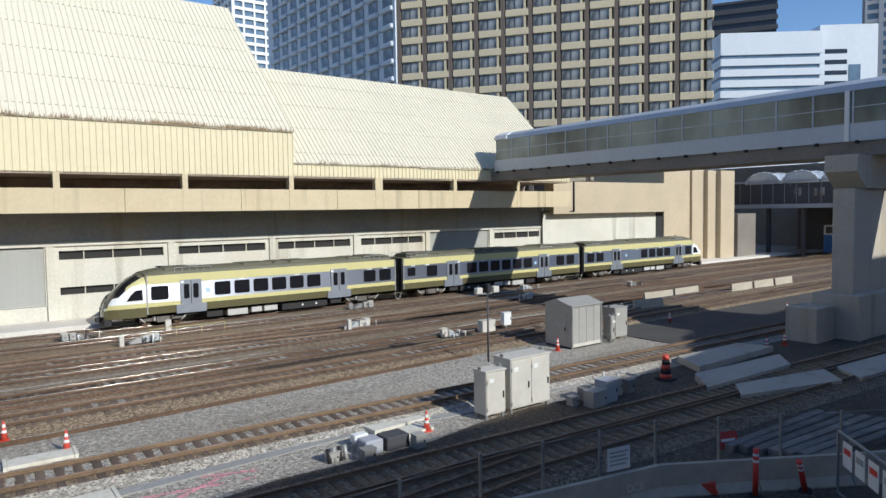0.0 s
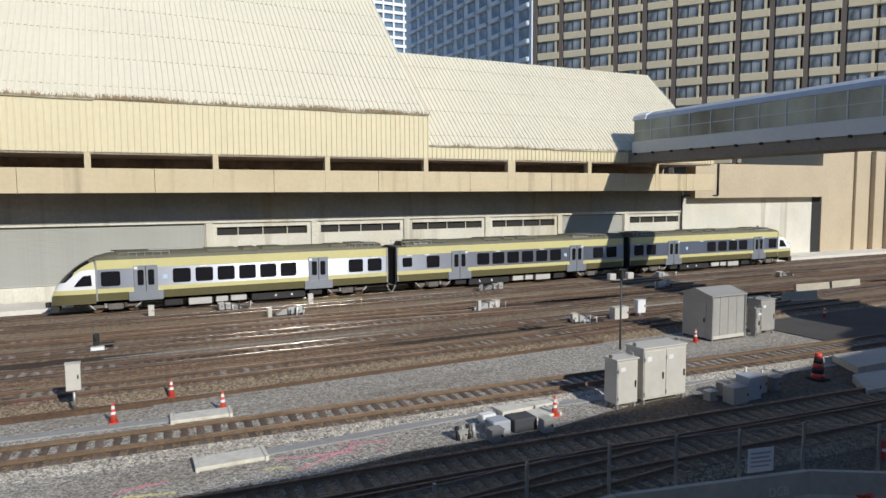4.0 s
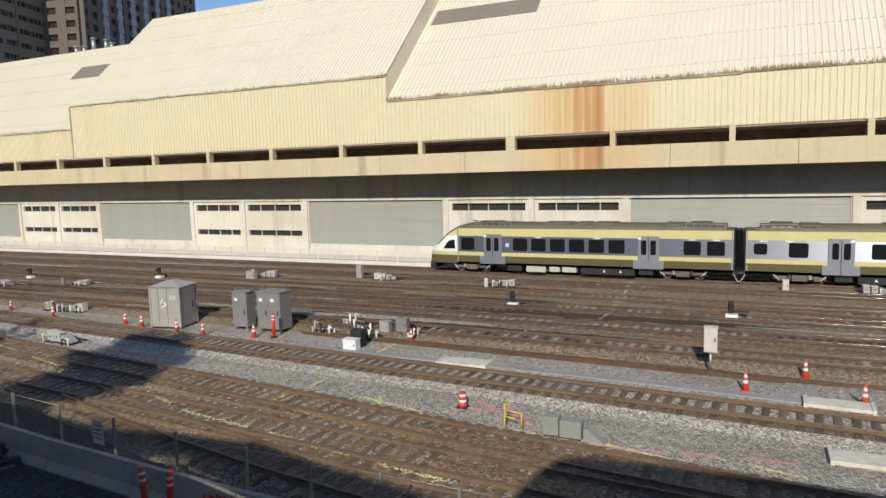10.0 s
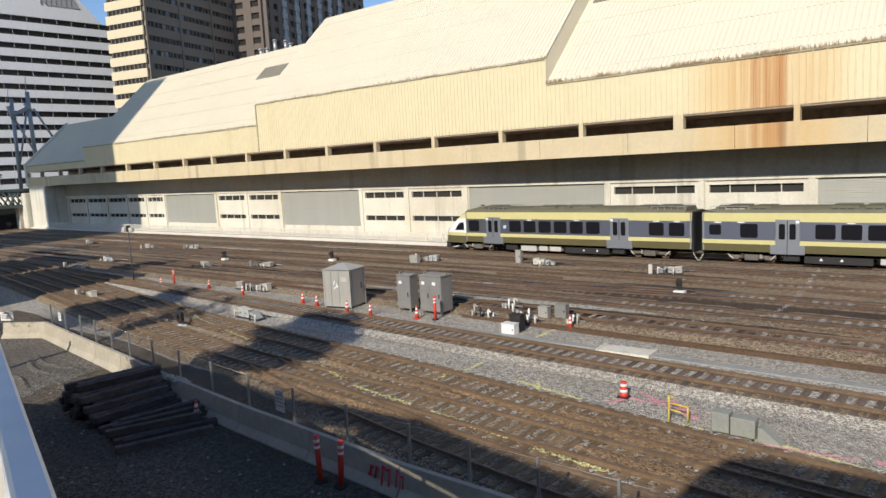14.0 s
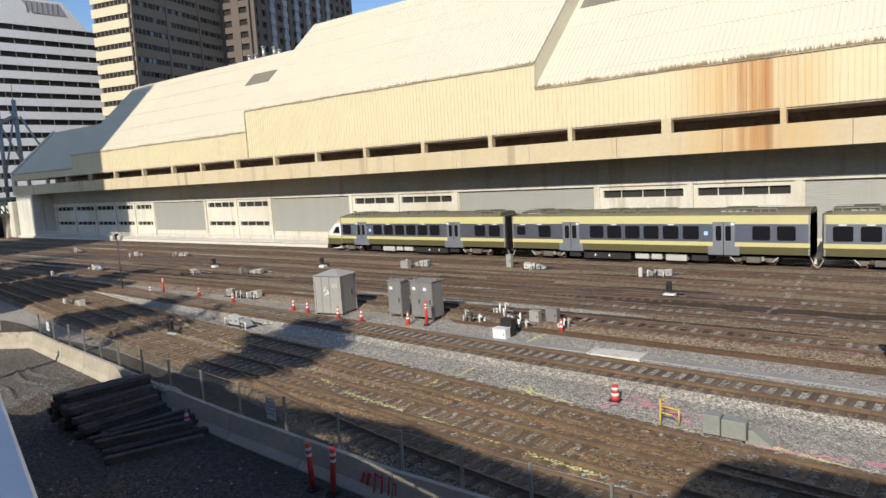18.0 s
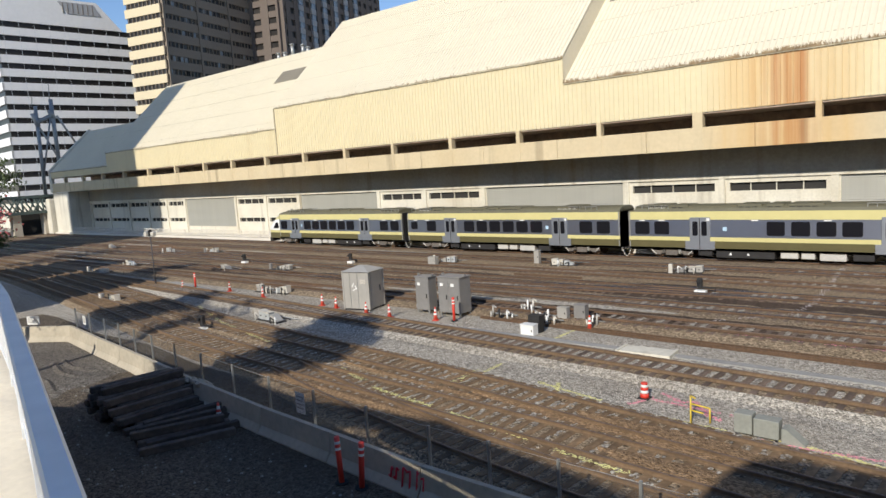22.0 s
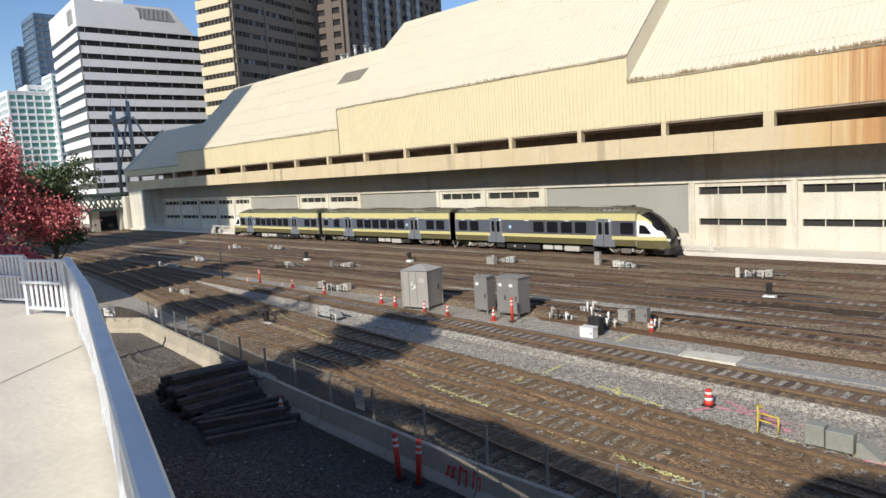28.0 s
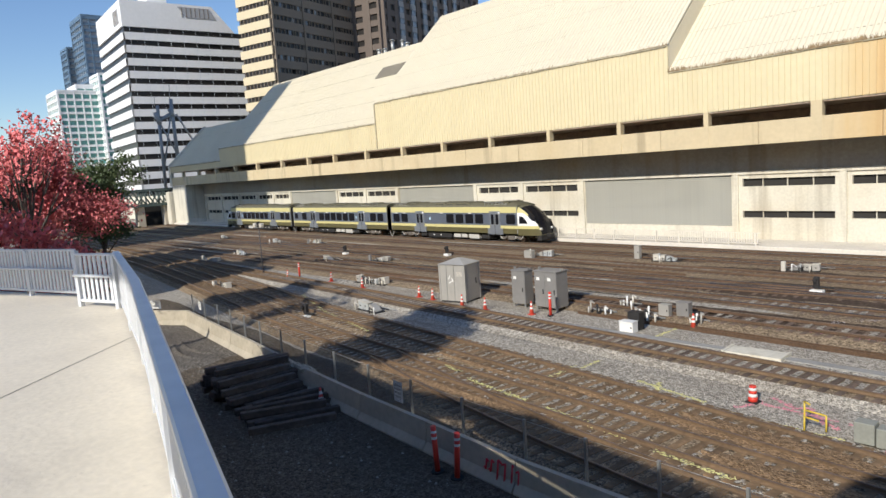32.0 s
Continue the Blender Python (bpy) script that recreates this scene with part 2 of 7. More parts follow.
tg = T_GREY.node_tree.nodes.new("ShaderNodeTangent")
tg.direction_type = "UV_MAP"
tg.uv_map = "brush"
T_GREY.node_tree.links.new(tg.outputs[0], T_GREY.node_tree.nodes["Principled BSDF"].inputs["Tangent"])
STEEL_D = mat("brushed_steel_door", (0.36, 0.38, 0.41), 0.42, 0.7, 0.04, 3, 0.5, 0.0)
T_GREEN = mat("dark_olive_train_paint", (0.115, 0.10, 0.045), 0.35, 0, 0.05, 2, 0.5, 0.0)
T_BOGIE = mat("dusty_bogie_steel", (0.15, 0.13, 0.11), 0.7, 0.2, 0.3, 6)
T_YEL = mat("pale_yellow_stripe", (0.60, 0.535, 0.24), 0.35, 0, 0.03, 2, 0.5, 0.0)
T_ROOF = mat("olive_grey_train_roof", (0.13, 0.12, 0.075), 0.6, 0, 0.1, 3, 0.5, 0.05)
T_UNDER = mat("black_underframe", (0.03, 0.028, 0.027), 0.7, 0.2, 0.2)
T_GLASS = mat("black_tinted_glass", (0.012, 0.012, 0.015), 0.12, 0, 0.02, 1, 1, 0, spec=0.3)
T_STICK = mat("pale_blue_sign", (0.45, 0.62, 0.75), 0.5, 0, 0.03)
T_BOX = mat("grey_underfloor_box", (0.52, 0.50, 0.45), 0.6, 0.1, 0.1)
WHITE = mat("white_paint", (0.78, 0.77, 0.73), 0.5, 0, 0.03)
RUBBER = mat("black_rubber", (0.02, 0.02, 0.02), 0.8)
ORANGE = mat("orange_plastic", (0.66, 0.085, 0.05), 0.5, 0, 0.05)
REDP = mat("red_orange_post", (0.66, 0.05, 0.03), 0.5, 0, 0.05)
TOWER_TAN = mat("tan_tower_panel", (0.62, 0.53, 0.36), 0.8, 0, 0.05, 2, 0.1, 0.02)
TOWER_BR = mat("brown_tower_brick", (0.15, 0.12, 0.10), 0.9, 0, 0.06, 2, 0.1, 0.02)
TOWER_WH = mat("white_tower_panel", (0.80, 0.80, 0.80), 0.7, 0, 0.03, 1, 0.1, 0.02)
TOWER_GR = mat("grey_tower_panel", (0.38, 0.39, 0.41), 0.8, 0, 0.06, 2, 0.1, 0.02)
# tan tower's side panel, darkened to carry its shade; also posts and louvre blades
TOWER_SH = mat("shade_brown_panel", (0.235, 0.19, 0.145), 0.8, 0, 0.06, 2, 0.1, 0.02)
TOWER_PB = mat("pale_bay_panel", (0.34, 0.33, 0.32), 0.7, 0, 0.12, 1, 0.1, 0.02)
GLASS_W = mat("smoky_window_glass", (0.035, 0.032, 0.03), 0.3, 0, 0.3, 0.15, 0.06, 0.0, spec=0.3)
TOWER_DK = mat("charcoal_tower", (0.06, 0.06, 0.065), 0.6, 0, 0.06, 2, 0.1, 0.02)
GLASS_B = mat("blue_tinted_glass", (0.12, 0.18, 0.25), 0.08, 0, 0.15, 0.4, 0.2, 0.0)
TOWER_BW = mat("bluish_white_panel", (0.62, 0.66, 0.70), 0.6, 0, 0.04, 1, 0.1, 0.02)
GLASS_G = mat("green_tinted_glass", (0.20, 0.42, 0.38), 0.1, 0, 0.15, 0.4, 0.2, 0.0)
CURTAIN = mat("window_glass_with_curtain", (0.19, 0.20, 0.205), 0.12, 0, 0.6, 0.35, 0.25, 0.0, stretch=(3, 3, 1))
VAULT = mat("frosted_vault_glazing", (0.50, 0.53, 0.56), 0.25, 0.3, 0.15, 0.8, 0.3, 0.0)
SKYWALK = mat("blue_grey_metal_panel", (0.47, 0.51, 0.55), 0.5, 0.2, 0.05, 2, 0.3, 0.02)
SKYGLASS = mat("skywalk_smoky_glass", (0.21, 0.235, 0.20), 0.1, 0, 0.55, 0.35, 0.12, 0.0, stretch=(1, 1, 0.5))
DECK = mat("pale_concrete_paving", (0.76, 0.685, 0.55), 0.85, 0, 0.07, 12, 0.6, 0.1, stain=deck_stain)
HANDRAIL = mat("white_painted_rail", (0.72, 0.74, 0.76), 0.4, 0, 0.03)
TIMBER = mat("old_creosoted_timber", (0.085, 0.065, 0.05), 0.9, 0, 0.35, 5, 1, 0.4, spread=0.4)
TROUGH = mat("cable_trough_concrete", (0.31, 0.30, 0.275), 0.9, 0, 0.12, 6, 0.5, 0.2)
BARRIER = mat("concrete_barrier", (0.43, 0.38, 0.29), 0.9, 0, 0.12, 4, 0.6, 0.2)
LEAF_RED = mat("crimson_leaf", (0.74, 0.19, 0.19), 0.7, 0, 0.3, 3, 1, 0, spread=0.3)
LEAF_GRN = mat("dark_green_leaf", (0.07, 0.10, 0.035), 0.7, 0, 0.3, 3, 1, 0)
BARK = mat("bark", (0.10, 0.08, 0.065), 0.9, 0, 0.3, 6, 1, 0.4)


# ---------------------------------------------------------------- mesh helpers
def box(bm, x0, x1, y0, y1, z0, z1, bevel=0.0, m=0):
    v = [bm.verts.new((x, y, z)) for z in (z0, z1) for y in (y0, y1) for x in (x0, x1)]
    fs = [bm.faces.new([v[i] for i in f]) for f in ((0, 2, 3, 1), (4, 5, 7, 6), (0, 1, 5, 4), (2, 6, 7, 3), (0, 4, 6, 2), (1, 3, 7, 5))]
    for f in fs:
        f.material_index = m
    if bevel:
        es = list({e for f in fs for e in f.edges})
        bmesh.ops.bevel(bm, geom=es, offset=bevel, segments=1, affect="EDGES", profile=0.5)
    return v


def cyl(bm, a, b, r, r2=None, n=8, m=0, caps=True):
    """A tapered round bar from a to b."""
    a, b = Vector(a), Vector(b)
    q = (b - a).to_track_quat("Z", "Y")
    r2 = r if r2 is None else r2
    ring = [[bm.verts.new(p + q @ Vector((rr * math.cos(2 * math.pi * i / n), rr * math.sin(2 * math.pi * i / n), 0))) for i in range(n)] for p, rr in ((a, r), (b, r2))]
    for i in range(n):
        f = bm.faces.new((ring[0][i], ring[0][(i + 1) % n], ring[1][(i + 1) % n], ring[1][i]))
        f.smooth, f.material_index = True, m
    if caps:
        bm.faces.new(ring[0][::-1]).material_index = m
        bm.faces.new(ring[1]).material_index = m


def prism(bm, outline, x0, x1, along="x", m=0):
    """Extrude a closed outline of (a, z) along x (a is y) or along y (a is x)."""
    def pt(u, a, z):
        return (u, a, z) if along == "x" else (a, u, z)
    r = [[bm.verts.new(pt(u, a, z)) for a, z in outline] for u in (x0, x1)]
    n = len(outline)
    for i in range(n):
        bm.faces.new((r[0][i], r[0][(i + 1) % n], r[1][(i + 1) % n], r[1][i])).material_index = m
    bm.faces.new(r[0][::-1]).material_index = m
    bm.faces.new(r[1]).material_index = m
    bmesh.ops.recalc_face_normals(bm, faces=bm.faces)


def data(name, bm, *mats):
    bmesh.ops.recalc_face_normals(bm, faces=bm.faces)
    me = bpy.data.meshes.new(name)
    bm.to_mesh(me)
    bm.free()
    for m in mats:
        me.materials.append(m)
    return me


def part(name, bm, material, parent=None, label="", at=None):
    mats = material if isinstance(material, (list, tuple)) else [material]
    ob = new(name, bm if isinstance(bm, bpy.types.Mesh) else data(name, bm, *mats))
    if parent is not None:
        ob.parent = parent
    if at is not None:
        ob.matrix_basis = at
    if label:
        tagged(ob, label)
    return ob


def thing(name, label, category, group="", kind="", at=None):
    ob = new(name)
    ob.empty_display_size = 0.3
    if at is not None:
        ob.matrix_basis = at
    return tagged(ob, label, category, group, kind)


def boxes(*dims, bevel=0.0):
    bm = bmesh.new()
    for d in dims:
        box(bm, *d, bevel=bevel)
    return bm


# ---------------------------------------------------------------- ground and tracks
bm = bmesh.new()
box(bm, -2500, 2500, -600, 3000, -1.0, -0.25)
tagged(part("ground", bm, BALLAST), "grey and brown ballast gravel ground of a rail yard", "ground", kind="structure")


def lerp(pts, x):
    for (a, b), (c, d) in zip(pts, pts[1:]):
        if x <= c:
            return b + (d - b) * (x - a) / (c - a)
    return pts[-1][1]


def smooth_y(pts):
    """A gentle curve through a few plan points."""
    def f(x):
        return sum(lerp(pts, x + d) for d in (-9, -6, -3, 0, 3, 6, 9)) / 7
    return f


BEDZ = -0.03                              # level of the filled bed in the middle of the yard


def gz(y):
    """Ground level at a place across the yard."""
    return BEDZ if 32.4 < y < 57 else -0.25


# the dirty fill between the through tracks
bm = bmesh.new()
prism(bm, [(31.6, -0.26), (32.5, BEDZ), (57.0, BEDZ), (57.2, -0.26)], -260, 160)
tagged(part("yard_fill", bm, BED), "brown oily track bed filled between the tracks", "ground", kind="structure")

MID, GREY, RUSTY = 0, 1, 2
TRACKS = [
    # plan points, kind, stretches with pale stones between the sleepers
    ([(-260, 55.5), (160, 55.5)], MID, [(-60, -50)]),
    ([(-260, 50.9), (160, 50.9)], MID, [(-12, -6), (20, 40)]),
    ([(-260, 46.3), (160, 46.3)], MID, [(-17, 0), (-40, -33), (8, 22)]),
    ([(-260, 42.0), (160, 42.0)], MID, [(-15, 0), (3, 24)]),
    ([(-260, 37.6), (160, 37.6)], MID, [(-19, 0), (6, 30)]),
    ([(-260, 34.0), (160, 33.4)], MID, [(-18, 0), (4, 9), (16, 40)]),
    ([(-260, 36), (-120, 31.0), (-60, 28.8), (0, 25.8), (60, 22.8), (160, 18)], GREY, [(-60, 60)]),
    ([(-260, 34), (-120, 31.6), (-84, 29.0), (-57, 25.4), (-44, 23.4), (-34, 22.2), (-24, 21.8), (-11, 20.3), (-5, 19.3), (13, 18.5), (29, 17.2), (60, 15.2), (160, 10)], RUSTY, [(-60, -4)]),
    ([(-260, 33), (-120, 28.4), (-84, 26.0), (-53, 22.0), (-38, 19.6), (-30, 18.75), (-23.5, 18.6), (-18, 18.4), (-13, 18.15), (-9, 17.8), (-5, 17.4), (12, 16.9), (24, 15.9), (60, 13.2), (160, 7)], RUSTY, [(-50, -6)]),
    ([(-26, 18.5), (-21, 17.3), (-16, 16.15), (-11, 15.3), (-6, 14.9), (2, 15.0), (8, 15.6), (16, 16.4)], RUSTY, []),
    # crossovers
    ([(-48, 37.6), (-10, 42.0)], MID, []),
    ([(-8, 46.3), (30, 42.0)], MID, [(4, 14)]),
    ([(-95, 42.0), (-58, 46.3)], MID, []),
    ([(22, 33.6), (58, 37.6)], MID, [(30, 44)]),
]
tie_mesh = data("sleeper", boxes((-1.28, 1.28, -0.125, 0.125, -0.2, 0.0), bevel=0.012), TIE)
tie_rust = data("sleeper", boxes((-1.28, 1.28, -0.13, 0.13, -0.2, 0.0), bevel=0.012), RUST_TIE)


def track(pts, kind, pale, lift):
    fy = smooth_y(pts) if len(pts) > 2 else (lambda x: lerp(pts, x))
    top = thing("track", "rusty railway track on timber sleepers in dirty ballast", "track", group="tracks of the yard", kind="structure")
    rails, heads, bed = bmesh.new(), bmesh.new(), bmesh.new()
    prof = [(-0.07, 0.0), (0.07, 0.0), (0.02, 0.03), (0.015, 0.11), (0.036, 0.12), (-0.036, 0.12), (-0.015, 0.11), (-0.02, 0.03)]
    head = [(-0.037, 0.118), (-0.037, 0.136), (-0.032, 0.146), (-0.020, 0.152), (0.0, 0.154), (0.020, 0.152), (0.032, 0.146), (0.037, 0.136), (0.037, 0.118)]
    a0, a1 = max(-240, pts[0][0]), min(160, pts[-1][0])
    k = round((a1 - a0) / 4)
    xs = [a0 + (a1 - a0) * i / k for i in range(k + 1)]
    for side in (-0.7175, 0.7175):
        for bmx, pf, closed in ((rails, prof, True), (heads, head, False)):
            rows = []
            for x in xs:
                y, s = fy(x), (fy(x + 1) - fy(x - 1)) / 2
                q = math.hypot(1, s)
                rows.append([bmx.verts.new((x - s / q * (a + side), y + (a + side) / q, z)) for a, z in pf])
            for p, q in zip(rows, rows[1:]):
                for i in range(len(pf) - (0 if closed else 1)):
                    bmx.faces.new((p[i], p[(i + 1) % len(pf)], q[(i + 1) % len(pf)], q[i])).smooth = not closed
    part("rail", rails, RAIL if kind == MID else RAIL_RUST, top)
    part("rail_head", heads, RAILTOP if kind == MID and lift < 0.012 else RAILDULL, top)
    if kind != MID:
        side_bm = bmesh.new()
        for bmx, edge in ((bed, ((-1.28, lift - 0.04), (1.28, lift - 0.04))), (side_bm, ((-1.28, -0.035), (-1.85, -0.27))), (side_bm, ((1.28, -0.035), (1.85, -0.27)))):
            rows = [[bmx.verts.new((x, fy(x) + a, z)) for a, z in edge] for x in xs]
            for p, q in zip(rows, rows[1:]):
                bmx.faces.new((p[0], p[1], q[1], q[0]))
        part("shoulder", side_bm, BALLAST if kind == GREY else BED, top, "ballast shoulder")
        part("track_bed", bed, BED, top)
    rest, crib = bmesh.new(), bmesh.new()
    x, n, rnd = max(-200.0, a0), 0, random.Random(str(pts[1]))
    while x < min(140, a1):
        y, s = fy(x), (fy(x + 1) - fy(x - 1)) / 2
        drop = rnd.uniform(-0.03, 0.0) if kind == MID else rnd.uniform(-0.006, 0.0) + lift - 0.01
        m = Matrix.Translation((x, y, drop)) @ Matrix.Rotation(math.atan(s) + math.pi / 2 + rnd.uniform(-0.02, 0.02), 4, "Z")
        if kind != MID and -55 < x < 45 and n < 190:
            part("sleeper", tie_mesh if kind == GREY else tie_rust, TIE, top, at=m)
            n += 1
        else:
            c = [m @ Vector(p) for p in ((-1.28, -0.11, 0), (1.28, -0.11, 0), (1.28, 0.11, 0), (-1.28, 0.11, 0), (-1.28, -0.11, -0.18), (1.28, -0.11, -0.18), (1.28, 0.11, -0.18), (-1.28, 0.11, -0.18))]
            v = [rest.verts.new(p) for p in c]
            for f in ((0, 1, 2, 3), (0, 4, 5, 1), (1, 5, 6, 2), (2, 6, 7, 3), (3, 7, 4, 0)):
                rest.faces.new([v[i] for i in f])
        if any(p < x < q for p, q in pale) and rnd.random() < (0.62 if kind == MID else 0.93 if kind == GREY else 0.78):
            for u0, u1, many in ((-0.62, 0.62, 24 if kind == MID else 15),) if kind != RUSTY else ((-0.6, 0.6, 14), (0.85, 1.35, 6), (-1.35, -0.85, 6)):
                z = 0.012 if kind == MID else lift - 0.024
                if kind != RUSTY:
                    e = [(u0 + rnd.uniform(0, 0.12), 0.15), (u1 * 0.9, 0.15 + rnd.uniform(0, 0.05)), (u1 - rnd.uniform(0, 0.1), 0.28), (u1 * 0.92, 0.41), (u0 * 0.9, 0.40), (u0 - 0.03, 0.28)]
                    crib.faces.new([crib.verts.new(Matrix.Translation((0, 0, z - drop - 0.003)) @ m @ Vector((a, -b, 0))) for a, b in e])
                for _ in range(many if -60 < x < 45 else many // 3):
                    u, w = rnd.uniform(u0, u1), rnd.gauss(0.28, 0.075)
                    r, q0 = rnd.uniform(0.05, 0.11), rnd.uniform(0, 3)
                    o = Matrix.Translation((0, 0, z - drop + rnd.uniform(0, 0.012))) @ m
                    crib.faces.new([crib.verts.new(o @ Vector((u + r * math.cos(q0 + 1.257 * k), -w + 0.8 * r * math.sin(q0 + 1.257 * k), 0))) for k in range(5)])
        x += 0.56 + rnd.uniform(-0.02, 0.02)
    tagged(part("sleepers", rest, TIE if kind == MID else RUST_TIE, top), kind="stuff")
    if pale:
        tagged(part("crib_stones", crib, BALLAST, top, "grey stones between the sleepers"), kind="stuff")


for k, (pts, kind, pale) in enumerate(TRACKS):
    track(pts, kind, pale, 0.008 * (k % 3))

# oily, rusty and stony streaks along the through tracks
OIL = gravel("oily_track_bed", (0.04, 0.028, 0.02), (0.13, 0.09, 0.065), (0.06, 0.042, 0.03), 12, 0.6, (0.3, 1.2, 1))
RUSTBED = gravel("rust_red_track_bed", (0.12, 0.065, 0.035), (0.36, 0.22, 0.13), (0.20, 0.11, 0.06), 12, 0.6, (0.3, 1.2, 1))
rnd = random.Random(23)
for m, z, n, label in ((OIL, 0.004, 46, "dark oil stains along the tracks"), (RUSTBED, 0.008, 34, "rust red dust along the tracks"), (BALLAST, 0.012, 26, "pale loose stones along the tracks")):
    bm = bmesh.new()
    for i in range(n):
        x, y = rnd.uniform(-120, 75), rnd.uniform(33.2, 53)
        L, w = rnd.uniform(4, 26), rnd.uniform(0.25, 0.9) * (0.7 if m is BALLAST else 1)
        k = max(6, int(L / 0.6))
        up = [bm.verts.new((x + L * q / k, y + w * max(0.0, math.sin(math.pi * q / k)) ** 0.4 * rnd.uniform(0.6, 1.1), BEDZ + z)) for q in range(k + 1)]
        dn = [bm.verts.new((x + L * q / k, y - w * max(0.0, math.sin(math.pi * q / k)) ** 0.4 * rnd.uniform(0.6, 1.1), BEDZ + z)) for q in range(k + 1)]
        for q in range(k):
            bm.faces.new((dn[q], dn[q + 1], up[q + 1], up[q]))
    tagged(part("bed_streaks", bm, m), label, "ground stain", kind="stuff")

# ---------------------------------------------------------------- long convention hall
YF, YW = 57.4, 61.6                      # parapet face, lower wall face
SLOPE = 0.95
COLS = [-151, -142.2, -133.2, -124.3, -115.0, -105.7, -96.9, -89.1, -80.6, -72.1, -63.9, -55.5, -46.7, -37.9, -29.0, -20.0, -11.0, -1.8, 7.4, 16.7, 26.1, 35.4, 45.0, 54.3]
# x from, to, eave height, ridge height
SECTS = [(-158.0, -130.5, 13.2, 22.06), (-130.5, -77.4, 15.6, 28.6), (-77.4, -32.45, 18.4, 31.55), (-32.45, 26.4, 16.0, 30.95), (26.4, 63.0, 13.2, 23.96)]
hall = thing("convention_hall", "long cream metal-clad hall with a concrete gallery above the tracks", "building")


def ribbed(x0, x1, p, q, step=0.46, deep=0.07, rib=0.12):
    """A ribbed sheet between two edges p=(y, z) and q=(y, z), ribs running from p to q."""
    bm = bmesh.new()
    n = Vector((0, -(q[1] - p[1]), q[0] - p[0])).normalized()
    if n.y > 0:
        n = -n
    k = max(1, round((x1 - x0) / step))
    st = (x1 - x0) / k
    line = []
    for i in range(k):
        a = x0 + i * st
        line += [(a, 0), (a + st - rib, 0), (a + st - rib * 0.8, deep), (a + st - rib * 0.2, deep)]
    line.append((x1, 0))
    r = [[bm.verts.new(Vector((x, *e)) + n * d) for x, d in line] for e in (p, q)]
    for i in range(len(line) - 1):
        bm.faces.new((r[0][i], r[0][i + 1], r[1][i + 1], r[1][i]))
    return bm


for x0, x1, ze, zr in SECTS:
    part("cladding", ribbed(x0, x1, (YF, 12.0), (YF, ze)), CREAM, hall, "cream vertical ribbed metal cladding")
    yr = YF + (zr - ze) / SLOPE
    part("roof", ribbed(x0, x1, (YF - 0.05, ze + 0.02), (yr, zr)), ROOF, hall, "cream standing seam metal roof slope")
    bm = bmesh.new()
    prism(bm, [(YF + 0.1, 11.93), (YF + 0.1, ze - 0.05), (yr + 0.1, zr - 0.05), (yr + 6, zr - 0.05), (yr + 6, 11.93)], x0 + 0.01, x1 - 0.01)
    part("roof_core", bm, ROOF, hall)
    gx, grnd = x0, random.Random(str(x0))
    while gx < x1:
        ln = min(x1 - gx, grnd.uniform(2.0, 6.0))
        part("gutter", boxes((gx, gx + ln, YF - 0.13, YF + 0.05, ze - 0.05 - grnd.uniform(0.0, 0.10), ze + 0.03 + grnd.uniform(0.0, 0.05))), GUTTER, hall, "dirty metal eave gutter")
        gx += ln
    # lap joints across the slope
    bm = bmesh.new()
    for h in (1.05, 3.7, 6.35, 9.0, 11.65):
        if ze + h < zr:
            y, z = YF + h / SLOPE, ze + h
            for i in range(int((x1 - x0) / 0.46)):
                u = x0 + 0.46 * i + 0.12
                box(bm, u, u + 0.2, y - 0.07, y - 0.035, z - 0.005, z + 0.05)
    tagged(part("lap_joints", bm, GUTTER, hall, "rows of lap joints across the roof sheets"), kind="stuff")
    # dry grass growing in the gutter
    bm = bmesh.new()
    for i in range(int((x1 - x0) * (60 if x0 > -40 and x0 < 0 else 7))):
        gx = x0 + (x1 - x0) * grnd.random()
        if math.sin(gx * 0.9) + math.sin(gx * 0.37 + 1) < 0.2 and grnd.random() < 0.75:
            continue
        hgt = grnd.uniform(0.15, 0.5)
        p = Vector((gx, YF - 0.15, ze - 0.04))
        d = Vector((grnd.uniform(-0.16, 0.16), grnd.uniform(-0.1, 0.05), hgt))
        bm.faces.new([bm.verts.new(p + o) for o in (Vector((-0.035, 0, 0)), Vector((0.035, 0, 0)), d)])
    tagged(part("gutter_grass", bm, DRYGRASS, hall, "dry grass tufts in the gutter"), kind="stuff")

# gallery: parapet panels, slot, columns, floor
for a, b in zip([-158.0] + COLS, COLS + [63.2]):
    mid = (a + b) / 2
    for p, q in ((a, mid), (mid, b)):
        part("parapet_panel", boxes((p + 0.015, q - 0.015, YF - 0.02, YF + 0.25, 8.9, 10.78), bevel=0.012), PARAPET, hall)
for x in COLS:
    w = 0.42 if abs(x + 20) < 1 or abs(x - 35.4) < 1 else 0.22
    part("column", boxes((x - w, x + w, YF - 0.05, YF + 0.6, 8.92, 11.99)), PARAPET, hall)
part("gallery_floor", boxes((-158, 63.2, YF + 0.25, YW + 6, 8.9, 9.4)), CONC, hall)
part("gallery_back", boxes((-158, 63.2, YW + 4, YW + 4.3, 9.4, 11.93)), GALLERY, hall)
part("gallery_ceiling", boxes((-158, 63.2, YF + 0.12, YW + 6, 11.85, 11.93)), GALLERY, hall)

